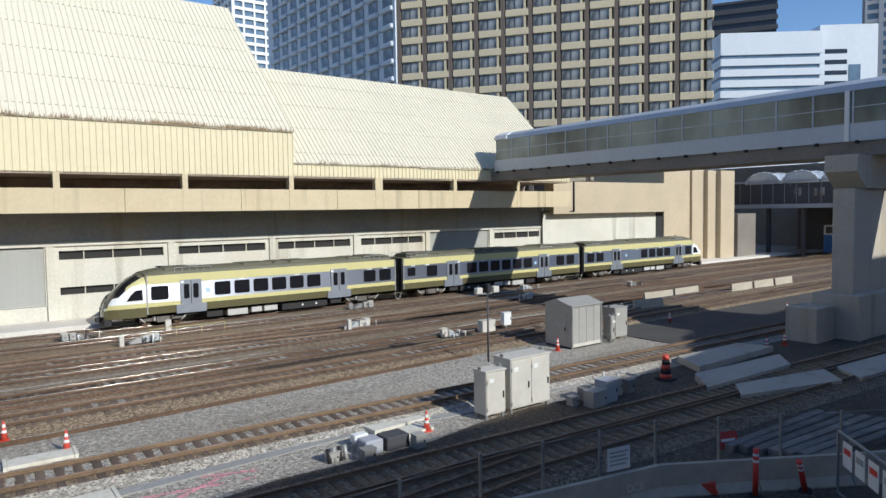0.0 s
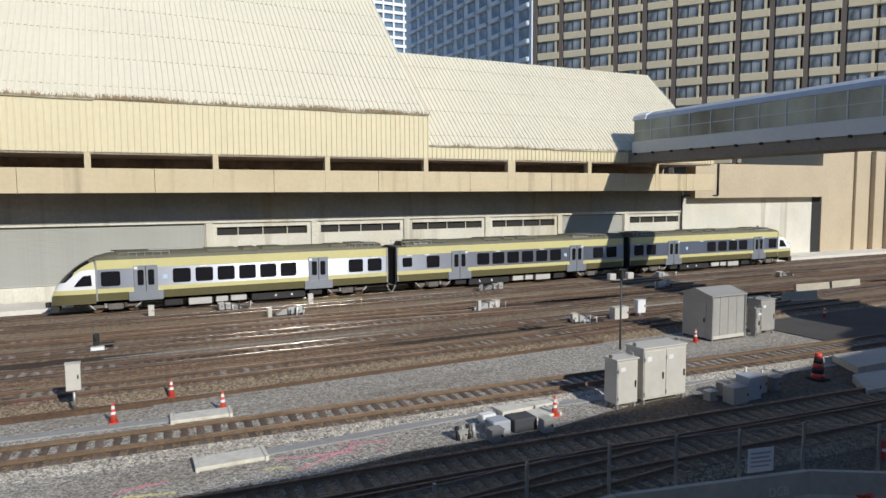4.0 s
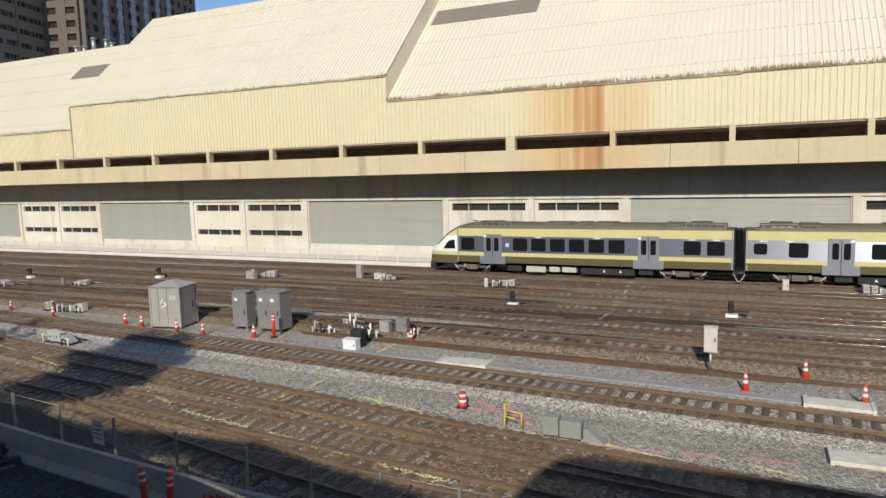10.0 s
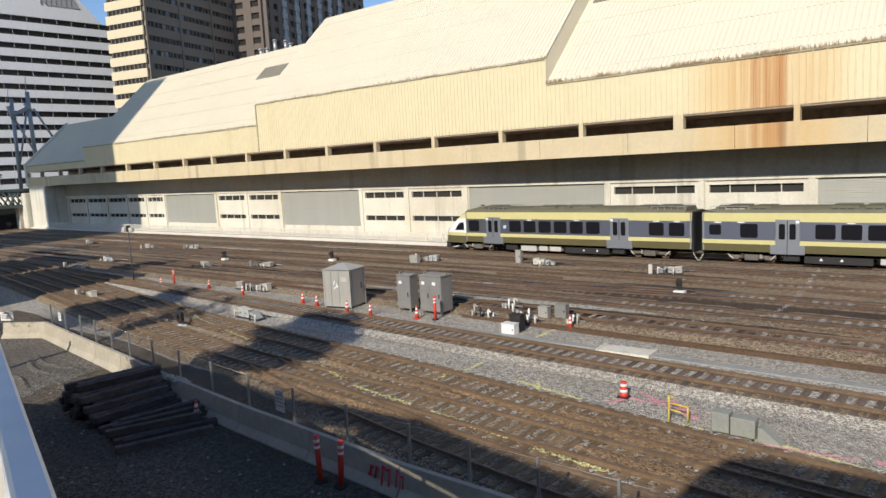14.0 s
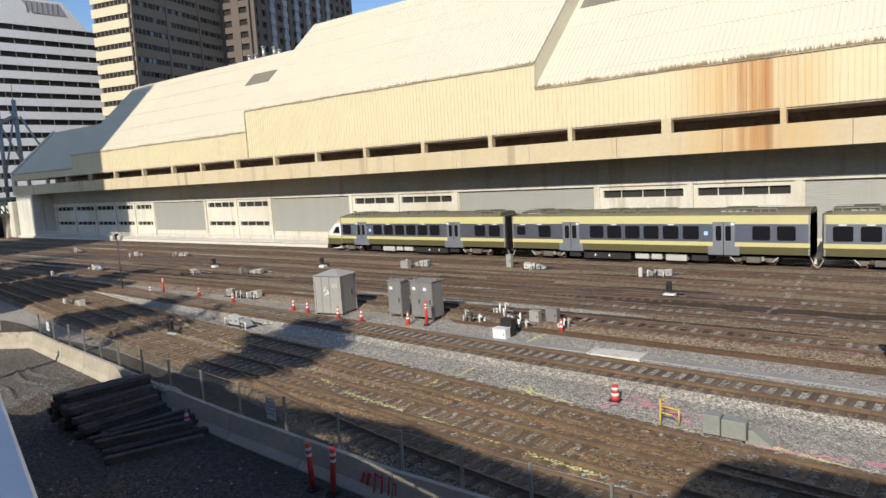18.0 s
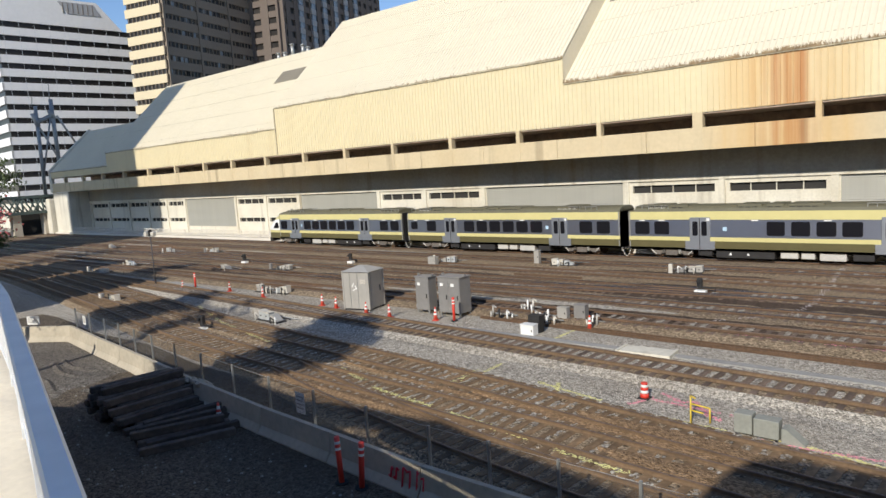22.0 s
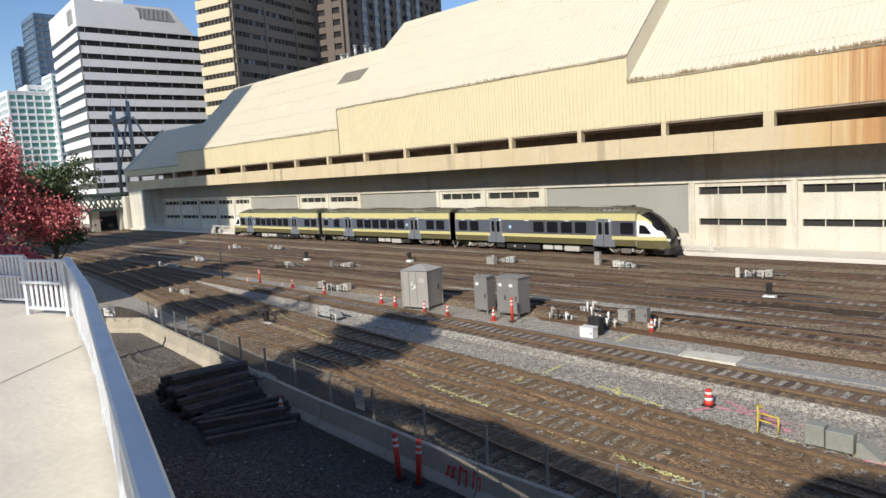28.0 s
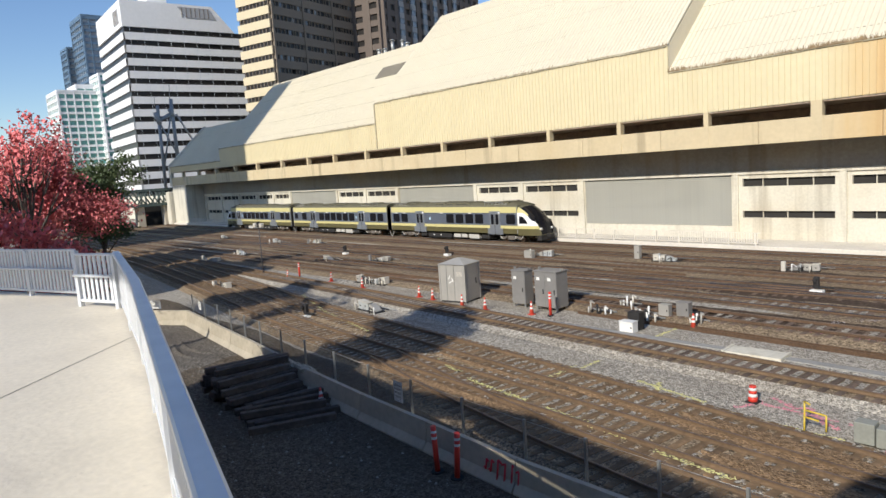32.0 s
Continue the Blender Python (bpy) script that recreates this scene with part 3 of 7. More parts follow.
# skylights set into the roof slope
for x0, x1, z0, z1, ze in ((-31.8, -20.2, 24.64, 26.45, 16.0), (-87.9, -81.8, 23.5, 25.4, 15.6)):
    bm = bmesh.new()
    v = [bm.verts.new((x, YF + (z - ze) / SLOPE - 0.17, z)) for x, z in ((x0, z0), (x1, z0), (x1, z1), (x0, z1))]
    w = [bm.verts.new(p.co + Vector((0, 0.3, -0.3))) for p in v]
    bm.faces.new(v)
    for i in range(4):
        bm.faces.new((v[i], v[(i + 1) % 4], w[(i + 1) % 4], w[i]))
    part("skylight", bm, SKYLOUV, hall, "grey recessed roof louvre")
for x, h in ((-94.5, 0.7), (-92.8, 0.6), (-90.7, 1.6), (-88.0, 1.1), (-86.8, 0.5)):
    bm = bmesh.new()
    cyl(bm, (x, 72.0, 28.4), (x, 72.0, 28.8 + h), 0.3, n=10), cyl(bm, (x, 72.0, 28.8 + h), (x, 72.0, 29.0 + h), 0.5, 0.3, n=10)
    part("roof_vent", bm, STEEL, hall)

# pale edge of the gable at the far end
yr = YF + (22.06 - 13.2) / SLOPE
bm = bmesh.new()
prism(bm, [(YF - 0.25, 13.1), (YF - 0.25, 13.5), (yr, 22.5), (yr + 0.3, 22.06), (YF + 0.3, 13.1)], -158.75, -157.95)
part("rake_trim", bm, CONC_PALE, hall, "pale edge trim of the roof slope")
part("corner_post", boxes((-158.75, -157.6, YF - 0.15, YF + 0.5, 8.85, 13.2)), CONC_PALE, hall)
part("downpipe", boxes((-77.55, -77.4, YF - 0.16, YF - 0.02, 12.1, 18.3)), GUTTER, hall)

# lower wall with its window strips and louvres, bay by bay
PIERS = [-160, -149.6, -141.2, -132.5, -124.6, -117.6, -111.2, -95.4, -87.3, -79.1, -62.6, -54.6, -45.7, -28.4, -19.4, -10.6, 7.2, 16.5, 25.8, 35.0, 44.2, 53.6, 62.5]
LOUV = {-111.2, -79.1, -45.7, -10.6, 44.2}
part("upper_wall", boxes((-160, 62.4, YW, YW + 0.4, 6.5, 8.9)), CONC_GREY, hall, "grey concrete wall under the gallery")
# black backing paints the unlit depth behind the wall openings
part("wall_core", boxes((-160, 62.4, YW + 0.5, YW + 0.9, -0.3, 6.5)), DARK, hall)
part("ledge", boxes((-160, 62.4, YW - 0.18, YW + 0.3, 6.25, 6.55), bevel=0.02), CONC_PALE, hall)
for a, b in zip(PIERS, PIERS[1:]):
    part("pier", boxes((a - 0.28, a + 0.28, YW - 0.16, YW + 0.5, -0.3, 6.25)), CONC_PALE, hall)
    a2, b2 = a + 0.28, b - 0.28
    if a in LOUV:
        lv = part("louvre_frame", boxes((a2, b2, YW + 0.1, YW + 0.49, -0.3, 1.5), (a2, a2 + 0.12, YW, YW + 0.45, 1.5, 6.25), (b2 - 0.12, b2, YW, YW + 0.45, 1.5, 6.25)), CONC_PALE, hall)
        slat = boxes((a2 + 0.12, b2 - 0.12, YW + 0.16, YW + 0.18, -0.06, 0.15))
        for v in slat.verts:
            v.co.y -= (0.15 - v.co.z) * 0.45
        sl = data("slat", slat, LOUVRE)
        for i in range(24):
            part("slat", sl, LOUVRE, lv, at=Matrix.Translation((0, 0, 1.6 + i * 0.193)))
        continue
    for z0, z1 in ((-0.3, 2.3), (2.92, 5.15), (5.87, 6.25)):
        part("wall_panel", boxes((a2, b2, YW, YW + 0.45, z0, z1)), CONC_PALE, hall)
    for z0, z1 in ((2.3, 2.92), (5.15, 5.87)):
        for u, v_ in ((a2, a2 + 0.36), (b2 - 0.36, b2)):
            part("wall_panel", boxes((u, v_, YW, YW + 0.45, z0, z1)), CONC_PALE, hall)
        wn_ = part("window_strip", boxes((a2, b2, YW + 0.3, YW + 0.34, z0, z1)), DARK, hall, "dark recessed strip window")
        for i in range(1, 4):
            xm = a2 + (b2 - a2) * i / 4
            part("mullion", boxes((xm - 0.035, xm + 0.035, YW + 0.18, YW + 0.32, z0, z1)), CONC_PALE, wn_)
# concrete end block with the portal, towards the station
part("end_wall", boxes((62.4, 88.2, 61.6, 62.2, -0.3, 8.0)), CONC_PALE, hall, "pale concrete retaining wall")
part("end_wall_top", boxes((63.3, 88.2, 60.4, 62.0, 8.0, 12.2)), CONC_TAN, hall, "tan concrete upper wall")
part("end_block", boxes((88.2, 100, 61.4, 75, -0.3, 14.5)), CONC_TAN, hall, "tan concrete stair block")
for i, (a, b, d) in enumerate(((95, 98.2, 0.4), (98.2, 100.6, 1.1), (100.6, 104.6, 1.9))):
    part("buttress", boxes((a, b, 61.4 - d, 66, -0.3, 14.4)), CONC_TAN, hall)
part("doorway", boxes((86.4, 88.2, 61.55, 61.7, -0.3, 8.0)), DARK, hall)
bm = bmesh.new()
cyl(bm, (62.2, 61.4, -0.2), (62.2, 61.4, 8.3), 0.09), cyl(bm, (62.2, 61.4, 8.3), (67, 60.3, 8.3), 0.09), cyl(bm, (67, 60.3, 8.3), (67, 60.3, 12.2), 0.12)
part("drain_pipe", bm, T_UNDER, hall)
# left end block
part("end_column", boxes((-158.5, -150.5, 57.6, 62, -0.3, 8.85), bevel=0.05), CONC_PALE, hall)
part("end_buttress", boxes((-161.0, -158.9, 56.6, 62, -0.3, 7.6), bevel=0.2), CONC_PALE, hall)

# kerb and fence along the wall
tagged(part("kerb", boxes((-160, 120, 57.2, 61.5, -0.4, 0.35), bevel=0.03), KERB), "pale concrete kerb walk along the hall wall", "kerb", kind="structure")

# ---------------------------------------------------------------- skywalk
skyw = thing("skywalk", "enclosed grey metal and glass footbridge on concrete piers", "footbridge")
X0, X1 = 50.0, 54.5
part("deck_beam", boxes((X0 + 0.15, X1 - 0.15, -60, 57.3, 11.9, 12.9)), CONC_DARK, skyw, "concrete deck beam with shade in its dark colour")
for i in range(40):
    part("bracket", boxes((X0 - 0.1, X0 + 0.1, 56.0 - 2.6 * i, 56.22 - 2.6 * i, 12.72, 12.95)), T_UNDER, skyw)
part("lower_panel", boxes((X0 - 0.02, X0 + 0.12, -60, 56.6, 12.9, 14.1)), SKYWALK, skyw)
part("lower_panel", boxes((X1 - 0.12, X1 + 0.02, -60, 56.6, 12.9, 14.1)), SKYWALK, skyw)
part("floor_slab", boxes((X0 + 0.12, X1 - 0.12, -60, 56.6, 12.9, 13.1)), CONC, skyw)
bm = bmesh.new()
arc = [(X0 - 0.05, 16.3), (X0 + 0.15, 16.75), (X0 + 0.8, 17.1), (X1 - 0.8, 17.1), (X1 - 0.15, 16.75), (X1 + 0.05, 16.3), (X1 - 0.1, 16.25), (X0 + 0.1, 16.25)]
prism(bm, arc, -60, 56.4, along="y")
part("canopy", bm, SKYWALK, skyw, "curved blue-grey metal roof")
bm = bmesh.new()
prism(bm, [(a + (-0.08 if a < 52 else 0.08), z + 0.06) for a, z in arc], 54.6, 56.5, along="y")
part("canopy_end", bm, WHITE, skyw, "rounded white end of the canopy")
part("joint_post", boxes((X0 - 0.1, X0 + 0.05, 20.2, 20.5, 12.9, 16.3)), WHITE, skyw)
for xs_ in (X0, X1 - 0.06):
    y = -58.0
    while y < 54.0:
        part("glass_panel", boxes((xs_ + 0.02, xs_ + 0.04, y + 0.06, y + 2.54, 14.12, 16.28)), SKYGLASS, skyw)
        part("mullion", boxes((xs_ - 0.03, xs_ + 0.09, y - 0.05, y + 0.05, 14.1, 16.3)), SKYWALK, skyw)
        part("transom", boxes((xs_ - 0.01, xs_ + 0.07, y + 0.05, y + 2.55, 15.15, 15.21)), SKYWALK, skyw)
        y += 2.6
pier = thing("bridge_pier", "grey concrete footbridge pier with a splayed cap on a plinth", "pier")
bm = bmesh.new()
prism(bm, [(48.0, 11.9), (56.5, 11.9), (56.5, 10.8), (54.9, 9.7), (49.5, 9.7), (48.0, 10.8)], 18.9, 20.9, along="y")
part("pier_cap", bm, CONC, pier)
part("shaft", boxes((48.6, 55.4, 19.2, 20.6, 2.6, 9.7), bevel=0.05), CONC, pier)
part("plinth", boxes((47.6, 56.4, 18.4, 21.4, -0.3, 2.7), bevel=0.06), CONC, pier)
part("side_plinth", boxes((44.8, 47.4, 19.8, 21.8, -0.3, 2.0), bevel=0.04), CONC, pier)

# ---------------------------------------------------------------- train
# the coupling between the first two cars, along the track, by time
J0 = [(0.0, 35.4), (1.0, 31.9), (2.0, 28.4), (3.0, 24.9), (4.5, 19.5), (6.0, 14.1), (7.0, 10.4), (8.0, 6.7), (9.0, 2.9), (11.0, -5.1), (13.0, -13.3), (15.5, -23.6), (19.0, -38.3), (24.0, -60.0), (28.0, -78.8), (31.0, -92.9), (32.0, -97.5)]
LCAR, HW, YT = 25.9, 1.53, 55.5
LEVELS = [0.95, 1.52, 1.84, 3.24, 3.90]                 # skirt, stripe, grey wall, upper stripe, roof line


def band_bm(x0, x1, z0, z1, out=0.0, side=1):
    """A strip of one side wall of a car, leaning in towards the roof."""
    bm = bmesh.new()
    def half(z):
        return HW + out - 0.045 * max(0.0, z - 2.9) - 0.05 * max(0.0, 1.2 - z)
    for s in (side,):
        v = [bm.verts.new((x, s * half(z), z)) for x, z in ((x0, z0), (x1, z0), (x1, z1), (x0, z1))]
        w = [bm.verts.new((x, s * (half(z) - 0.06), z)) for x, z in ((x0, z0), (x1, z0), (x1, z1), (x0, z1))]
        f = bm.faces.new(v)
        bm.faces.new(w[::-1])
        uv = bm.loops.layers.uv.new("brush")
        for lp in f.loops:
            lp[uv].uv = (lp.vert.co.z, lp.vert.co.x)
        for i in range(4):
            bm.faces.new((v[i], v[(i + 1) % 4], w[(i + 1) % 4], w[i]))
    return bm


def rounded(x0, x1, z0, z1, y, r=0.14, deep=0.03):
    """A window pane with rounded corners on the wall at y, a little proud."""
    bm = bmesh.new()
    pts = []
    for cx, cz, a0 in ((x1 - r, z0 + r, -90), (x1 - r, z1 - r, 0), (x0 + r, z1 - r, 90), (x0 + r, z0 + r, 180)):
        for k in range(4):
            a = radians(a0 + k * 30)
            pts.append((cx + r * math.cos(a), cz + r * math.sin(a)))
    s = -1 if y < 0 else 1
    f = [bm.verts.new((x, y + s * deep, z)) for x, z in pts]
    b = [bm.verts.new((x, y - s * 0.02, z)) for x, z in pts]
    bm.faces.new(f)
    for i in range(len(pts)):
        bm.faces.new((f[i], f[(i + 1) % len(pts)], b[(i + 1) % len(pts)], b[i]))
    return bm


def nose_bm():
    """The raked cab end, lofted from cross sections; 0 skirt, 1 stripe, 2 white side, 3 dark windscreen, 4 roof."""
    bm = bmesh.new()
    secs = [(22.85, 1.53, 4.08), (23.3, 1.52, 3.90), (23.8, 1.50, 3.62), (24.3, 1.47, 3.26), (24.75, 1.42, 2.84), (25.15, 1.33, 2.38), (25.45, 1.20, 1.92), (25.65, 1.06, 1.45), (25.7, 0.95, 0.9)]
    rows = []
    for u, hw, zt in secs:
        r = []
        for z in (0.80, 1.52, 1.84):
            r.append((u, hw, min(z, zt - 0.04)))
        zs = max(min(3.26, zt - 0.42), 1.9 if zt > 2.4 else zt - 0.03)
        r.append((u, hw, max(r[-1][2] + 0.005, min(zs, zt - 0.02))))
        r += [(u - 0.12, hw * 0.86, max(zt - 0.16, r[-1][2] + 0.005)), (u, hw * 0.5, zt), (u, 0.0, zt + 0.03)]
        full = r + [(a, -b, c) for a, b, c in r[-2::-1]]
        rows.append([bm.verts.new(p) for p in full])
    n = len(rows[0])
    for k, (p, q) in enumerate(zip(rows, rows[1:])):
        for i in range(n - 1):
            j = min(i, n - 2 - i)
            f = bm.faces.new((p[i], p[i + 1], q[i + 1], q[i]))
            f.smooth = True
            f.material_index = (0, 1, 2, 1 if k < 3 else 3, 3, 3)[j] if k > 0 else (0, 1, 2, 1, 4, 4)[j]
            if k > 5:
                f.material_index = 3 if j > 2 else (0, 1, 3)[j]
    f = bm.faces.new(rows[-1])
    f.material_index = 0
    return bm


def bogie(c, x):
    b = part("bogie", boxes((x - 1.7, x + 1.7, -1.18, -1.02, 0.38, 0.62), (x - 1.7, x + 1.7, 1.02, 1.18, 0.38, 0.62), (x - 0.4, x + 0.4, -1.2, 1.2, 0.42, 0.7), (x - 0.5, x + 0.5, -1.3, -1.18, 0.25, 0.75), (x - 0.5, x + 0.5, 1.18, 1.3, 0.25, 0.75), bevel=0.03), T_BOGIE, c)
    for d in (-1.2, 1.2):
        for s in (-1, 1):
            bm = bmesh.new()
            cyl(bm, (x + d, s * 0.66, 0.43), (x + d, s * 0.84, 0.43), 0.43, n=20)
            cyl(bm, (x + d, s * 0.84, 0.43), (x + d, s * 1.0, 0.43), 0.16, n=10)
            part("wheel", bm, RAIL, b)
        bm = boxes((x + d - 0.28, x + d + 0.28, -1.26, -1.02, 0.28, 0.58), bevel=0.04)
        part("axle_box", bm, T_BOGIE, b)
        for s in (-1, 1):
            bm = bmesh.new()
            for q in range(4):
                cyl(bm, (x + d * 0.55, s * 1.24, 0.42 + 0.09 * q), (x + d * 0.55, s * 1.24, 0.47 + 0.09 * q), 0.12, n=10)
            part("coil_spring", bm, T_BOX if d > 0 else T_BOGIE, b)
            bm = bmesh.new()
            cyl(bm, (x + d * 1.1, s * 1.26, 0.3), (x + d * 1.45, s * 1.26, 0.72), 0.05, n=6)
            part("damper", bm, T_BOX, b)


def car(kind):
    """kind: 0 first car (cab ahead, built reversed), 1 middle car, 2 last car with a cab."""
    cab = kind != 1
    c = thing("train_car", ("leading" if kind == 0 else "trailing" if kind == 2 else "middle") + " grey olive and yellow railcar of a diesel train", "railcar", group="cars of the train")
    a, b = 0.42, (22.85 if cab else LCAR - 0.42)
    part("body", boxes((a, b, -HW + 0.1, HW - 0.1, 0.78, 3.86)), T_GREY, c, "satin grey car body")
    doors = (5.72, 18.72) if kind != 2 else (5.62, 18.70)
    skirt = [(a, doors[0]), (doors[0] + 1.62, doors[1]), (doors[1] + 1.62, b)]
    for side in (-1, 1):
        part("grey_wall", band_bm(a, b, LEVELS[2], LEVELS[3], 0, side), T_GREY, c)
        for p, q in skirt:
            part("skirt", band_bm(p, q, LEVELS[0], LEVELS[1], 0.012, side), T_GREEN, c, "dark olive lower side")
            part("stripe", band_bm(p, q, LEVELS[1], LEVELS[2], 0.014, side), T_YEL, c, "pale yellow stripe")
        part("upper_stripe", band_bm(a, b, LEVELS[3], LEVELS[4], 0.012, side), T_YEL, c, "pale yellow stripe")
    bm = bmesh.new()
    prism(bm, [(HW - 0.03, 3.90), (HW - 0.16, 4.12), (HW - 0.5, 4.30), (0.5, 4.37), (-0.5, 4.37), (0.5 - HW, 4.30), (0.16 - HW, 4.12), (0.03 - HW, 3.90)], a + (0.9 if kind == 1 else 0.5), 21.4 if cab else b)
    part("roof", bm, T_ROOF, c, "olive grey roof")
    if cab:
        bm = bmesh.new()
        ends = [[bm.verts.new((u, y, z0 + (z - z0) * f)) for y, z in ((HW - 0.03, 3.90), (HW - 0.16, 4.12), (HW - 0.5, 4.30), (0.5, 4.37), (-0.5, 4.37), (0.5 - HW, 4.30), (0.16 - HW, 4.12), (0.03 - HW, 3.90))] for u, f, z0 in ((21.38, 1.0, 3.90), (22.1, 0.85, 3.90), (22.9, 0.42, 3.90))]
        for p, q in zip(ends, ends[1:]):
            for i in range(7):
                bm.faces.new((p[i], p[i + 1], q[i + 1], q[i])).smooth = True
        part("cab_roof", bm, T_ROOF, c, "sloping olive cab roof")
    part("roof_ledge", boxes((a, b, -HW + 0.12, HW - 0.12, 3.88, 3.98)), T_ROOF, c)
    wins = [(1.0, 2.25), (2.68, 3.93)] + [(8.35 + 1.61 * k, 9.62 + 1.61 * k) for k in range(6)]
    if kind == 1:
        wins = [(0.95, 1.85), (3.25, 4.5)] + wins[2:] + [(21.6, 22.85), (23.3, 24.55)]
    if kind == 2:
        wins = wins[:2] + [(11.4, 12.66), (13.08, 14.34), (14.74, 16.0), (16.36, 17.62)]
    if cab:
        wins.append((21.23, 22.49))
    for s in (-1, 1):
        for p, q in wins:
            small = kind == 1 and q - p < 1
            w = part("window", rounded(p, q, 2.02 if not small else 2.2, 3.08 if not small else 3.0, s * HW), T_GLASS, c, "dark tinted window")
        for k, p in enumerate((1.35, 3.05, 10.3, 15.2)):
            part("side_lamp", boxes((p, p + 0.5, s * HW - 0.02, s * HW + 0.02, 3.13, 3.22)), WHITE, c)
        for d in doors:
            y = s * (HW + 0.02)
            dr = part("door", boxes((d, d + 1.62, y - 0.05, y + 0.05, 0.86, 3.42), bevel=0.02), STEEL_D, c, "grey steel double sliding door")
            for q in (0.24, 0.95):
                part("door_window", rounded(d + q, d + q + 0.42, 1.95, 3.1, s * (HW + 0.05), 0.1), T_GLASS, dr)
            part("door_seam", boxes((d + 0.785, d + 0.835, y - 0.07, y + 0.065, 0.74, 3.35)), T_UNDER, dr)
            part("step_sill", boxes((d - 0.35, d + 1.97, y - 0.06, y + 0.075, 0.84, 1.52)), STEEL_D, dr)
            part("header_light", boxes((d + 1.35, d + 1.6, y - 0.06, y + 0.07, 3.15, 3.36)), WHITE, dr)
        part("sign_plate", boxes((18.05, 18.35, s * HW - 0.02, s * HW + 0.02, 2.35, 2.65)) if kind != 2 else boxes((8.2, 8.5, s * HW - 0.02, s * HW + 0.02, 2.35, 2.65)), T_STICK, c, "small pale blue sign")
        for p in (0.45, b - 0.12):
            part("end_post", boxes((p, p + 0.1, s * HW - 0.01, s * HW + 0.03, 0.95, 3.9)), STEEL, c)
    # open racks on the roof near the ends
    for x0, x1 in ((1.0, 3.8), (b - 5.0, b - 2.2)):
        for s in (-1, 1):
            rk = part("roof_rack", boxes((x0, x1, s * 1.34 - 0.02, s * 1.34 + 0.02, 4.36, 4.40), (x0, x1, s * 1.34 - 0.02, s * 1.34 + 0.02, 4.06, 4.10)), STEEL, c)
            for q in range(6):
                xx = x0 + (x1 - x0) * q / 5
                part("rack_bar", boxes((xx - 0.02, xx + 0.02, s * 1.34 - 0.02, s * 1.34 + 0.02, 4.06, 4.40)), STEEL, rk)
    for x in (8.6, 9.9):
        for s in (-1, 1):
            bm = bmesh.new()
            prism(bm, [(x, 0.42), (x + 0.22, 0.42), (x + 0.11, 0.64)], s * 1.33 - 0.01, s * 1.33 + 0.01, along="y")
            part("warning_mark", bm, WHITE, c)
    bogie(c, 4.0)
    bogie(c, 21.6)
    # underfloor equipment
    for x0, x1, z0, m in ((6.2, 7.3, 0.3, T_UNDER), (7.6, 11.9, 0.18, T_UNDER), (12.3, 13.5, 0.28, T_BOX), (13.7, 14.6, 0.28, T_BOX), (14.9, 16.6, 0.2, T_BOX), (17.0, 18.3, 0.25, T_UNDER)):
        part("underfloor_box", boxes((x0, x1, -1.32, 1.32, z0, 0.8), bevel=0.04), m, c)
    part("solebar", boxes((a, b + (1.5 if cab else 0), -1.0, 1.0, 0.62, 0.8)), T_UNDER, c)
    # roof units
    for x0, x1, z1, m in ((2.0, 3.6, 4.46, T_BOX), (4.0, 5.4, 4.42, T_UNDER), (9.2, 11.0, 4.44, T_UNDER), (11.3, 12.5, 4.44, T_UNDER), (12.8, 15.2, 4.43, T_ROOF), (19.2, 21.4, 4.45, T_BOX)):
        u = part("roof_unit", boxes((x0, x1, -1.22, 1.22, 4.0, z1 - 0.04), bevel=0.05), T_ROOF, c)
        for k in range(int((x1 - x0) / 0.5)):
            part("grille", boxes((x0 + 0.1 + k * 0.5, x0 + 0.48 + k * 0.5, -1.28, -1.2, 4.04, 4.22)), m if m is not T_ROOF else T_UNDER, u)
    # gangway
    if kind < 2:
        for k in range(5):
            part("bellows", boxes((-0.40 + (k - 2) * 0.15 + 0.40 - 0.06, -0.40 + (k - 2) * 0.15 + 0.40 + 0.06, -1.15, 1.15, 0.8, 3.95), bevel=0.05), RUBBER, c)
    part("end_frame", boxes((a - 0.1, a, -1.4, 1.4, 0.8, 3.95)), T_UNDER, c)
    bm = bmesh.new()
    for k in range(8):
        t0, t1 = k / 8, (k + 1) / 8
        cyl(bm, (-0.5 + t0, -1.2, 0.95 - 0.9 * math.sin(math.pi * t0)), (-0.5 + t1, -1.2, 0.95 - 0.9 * math.sin(math.pi * t1)), 0.035, n=6)
    part("jumper_cable", bm, T_BOX, c)
    if cab:
        ns = part("cab_nose", nose_bm(), [T_GREEN, T_YEL, WHITE, T_GLASS, T_ROOF], c, "white raked cab nose with a dark windscreen")
        for s in (-1, 1):
            bm = bmesh.new()
            y = s * 1.53
            v = [bm.verts.new((x, y + s * d, z)) for d in (0.02, -0.3) for x, z in ((23.08, 2.1), (24.22, 2.1), (23.9, 2.55), (23.6, 2.84), (23.12, 2.88))]
            bm.faces.new(v[:5])
            for i in range(5):
                bm.faces.new((v[i], v[(i + 1) % 5], v[5 + (i + 1) % 5], v[5 + i]))
            part("cab_window", bm, T_GLASS, ns)
            bm = bmesh.new()
            cyl(bm, (25.3, s * 0.9, 1.5), (25.66, s * 0.86, 1.5), 0.12, n=12)
            part("headlight", bm, WHITE, ns)
        part("coupler", boxes((25.3, 26.15, -0.18, 0.18, 0.55, 0.9), (25.2, 25.75, -1.15, 1.15, 0.25, 0.82), bevel=0.05), T_UNDER, ns)
        bm = bmesh.new()
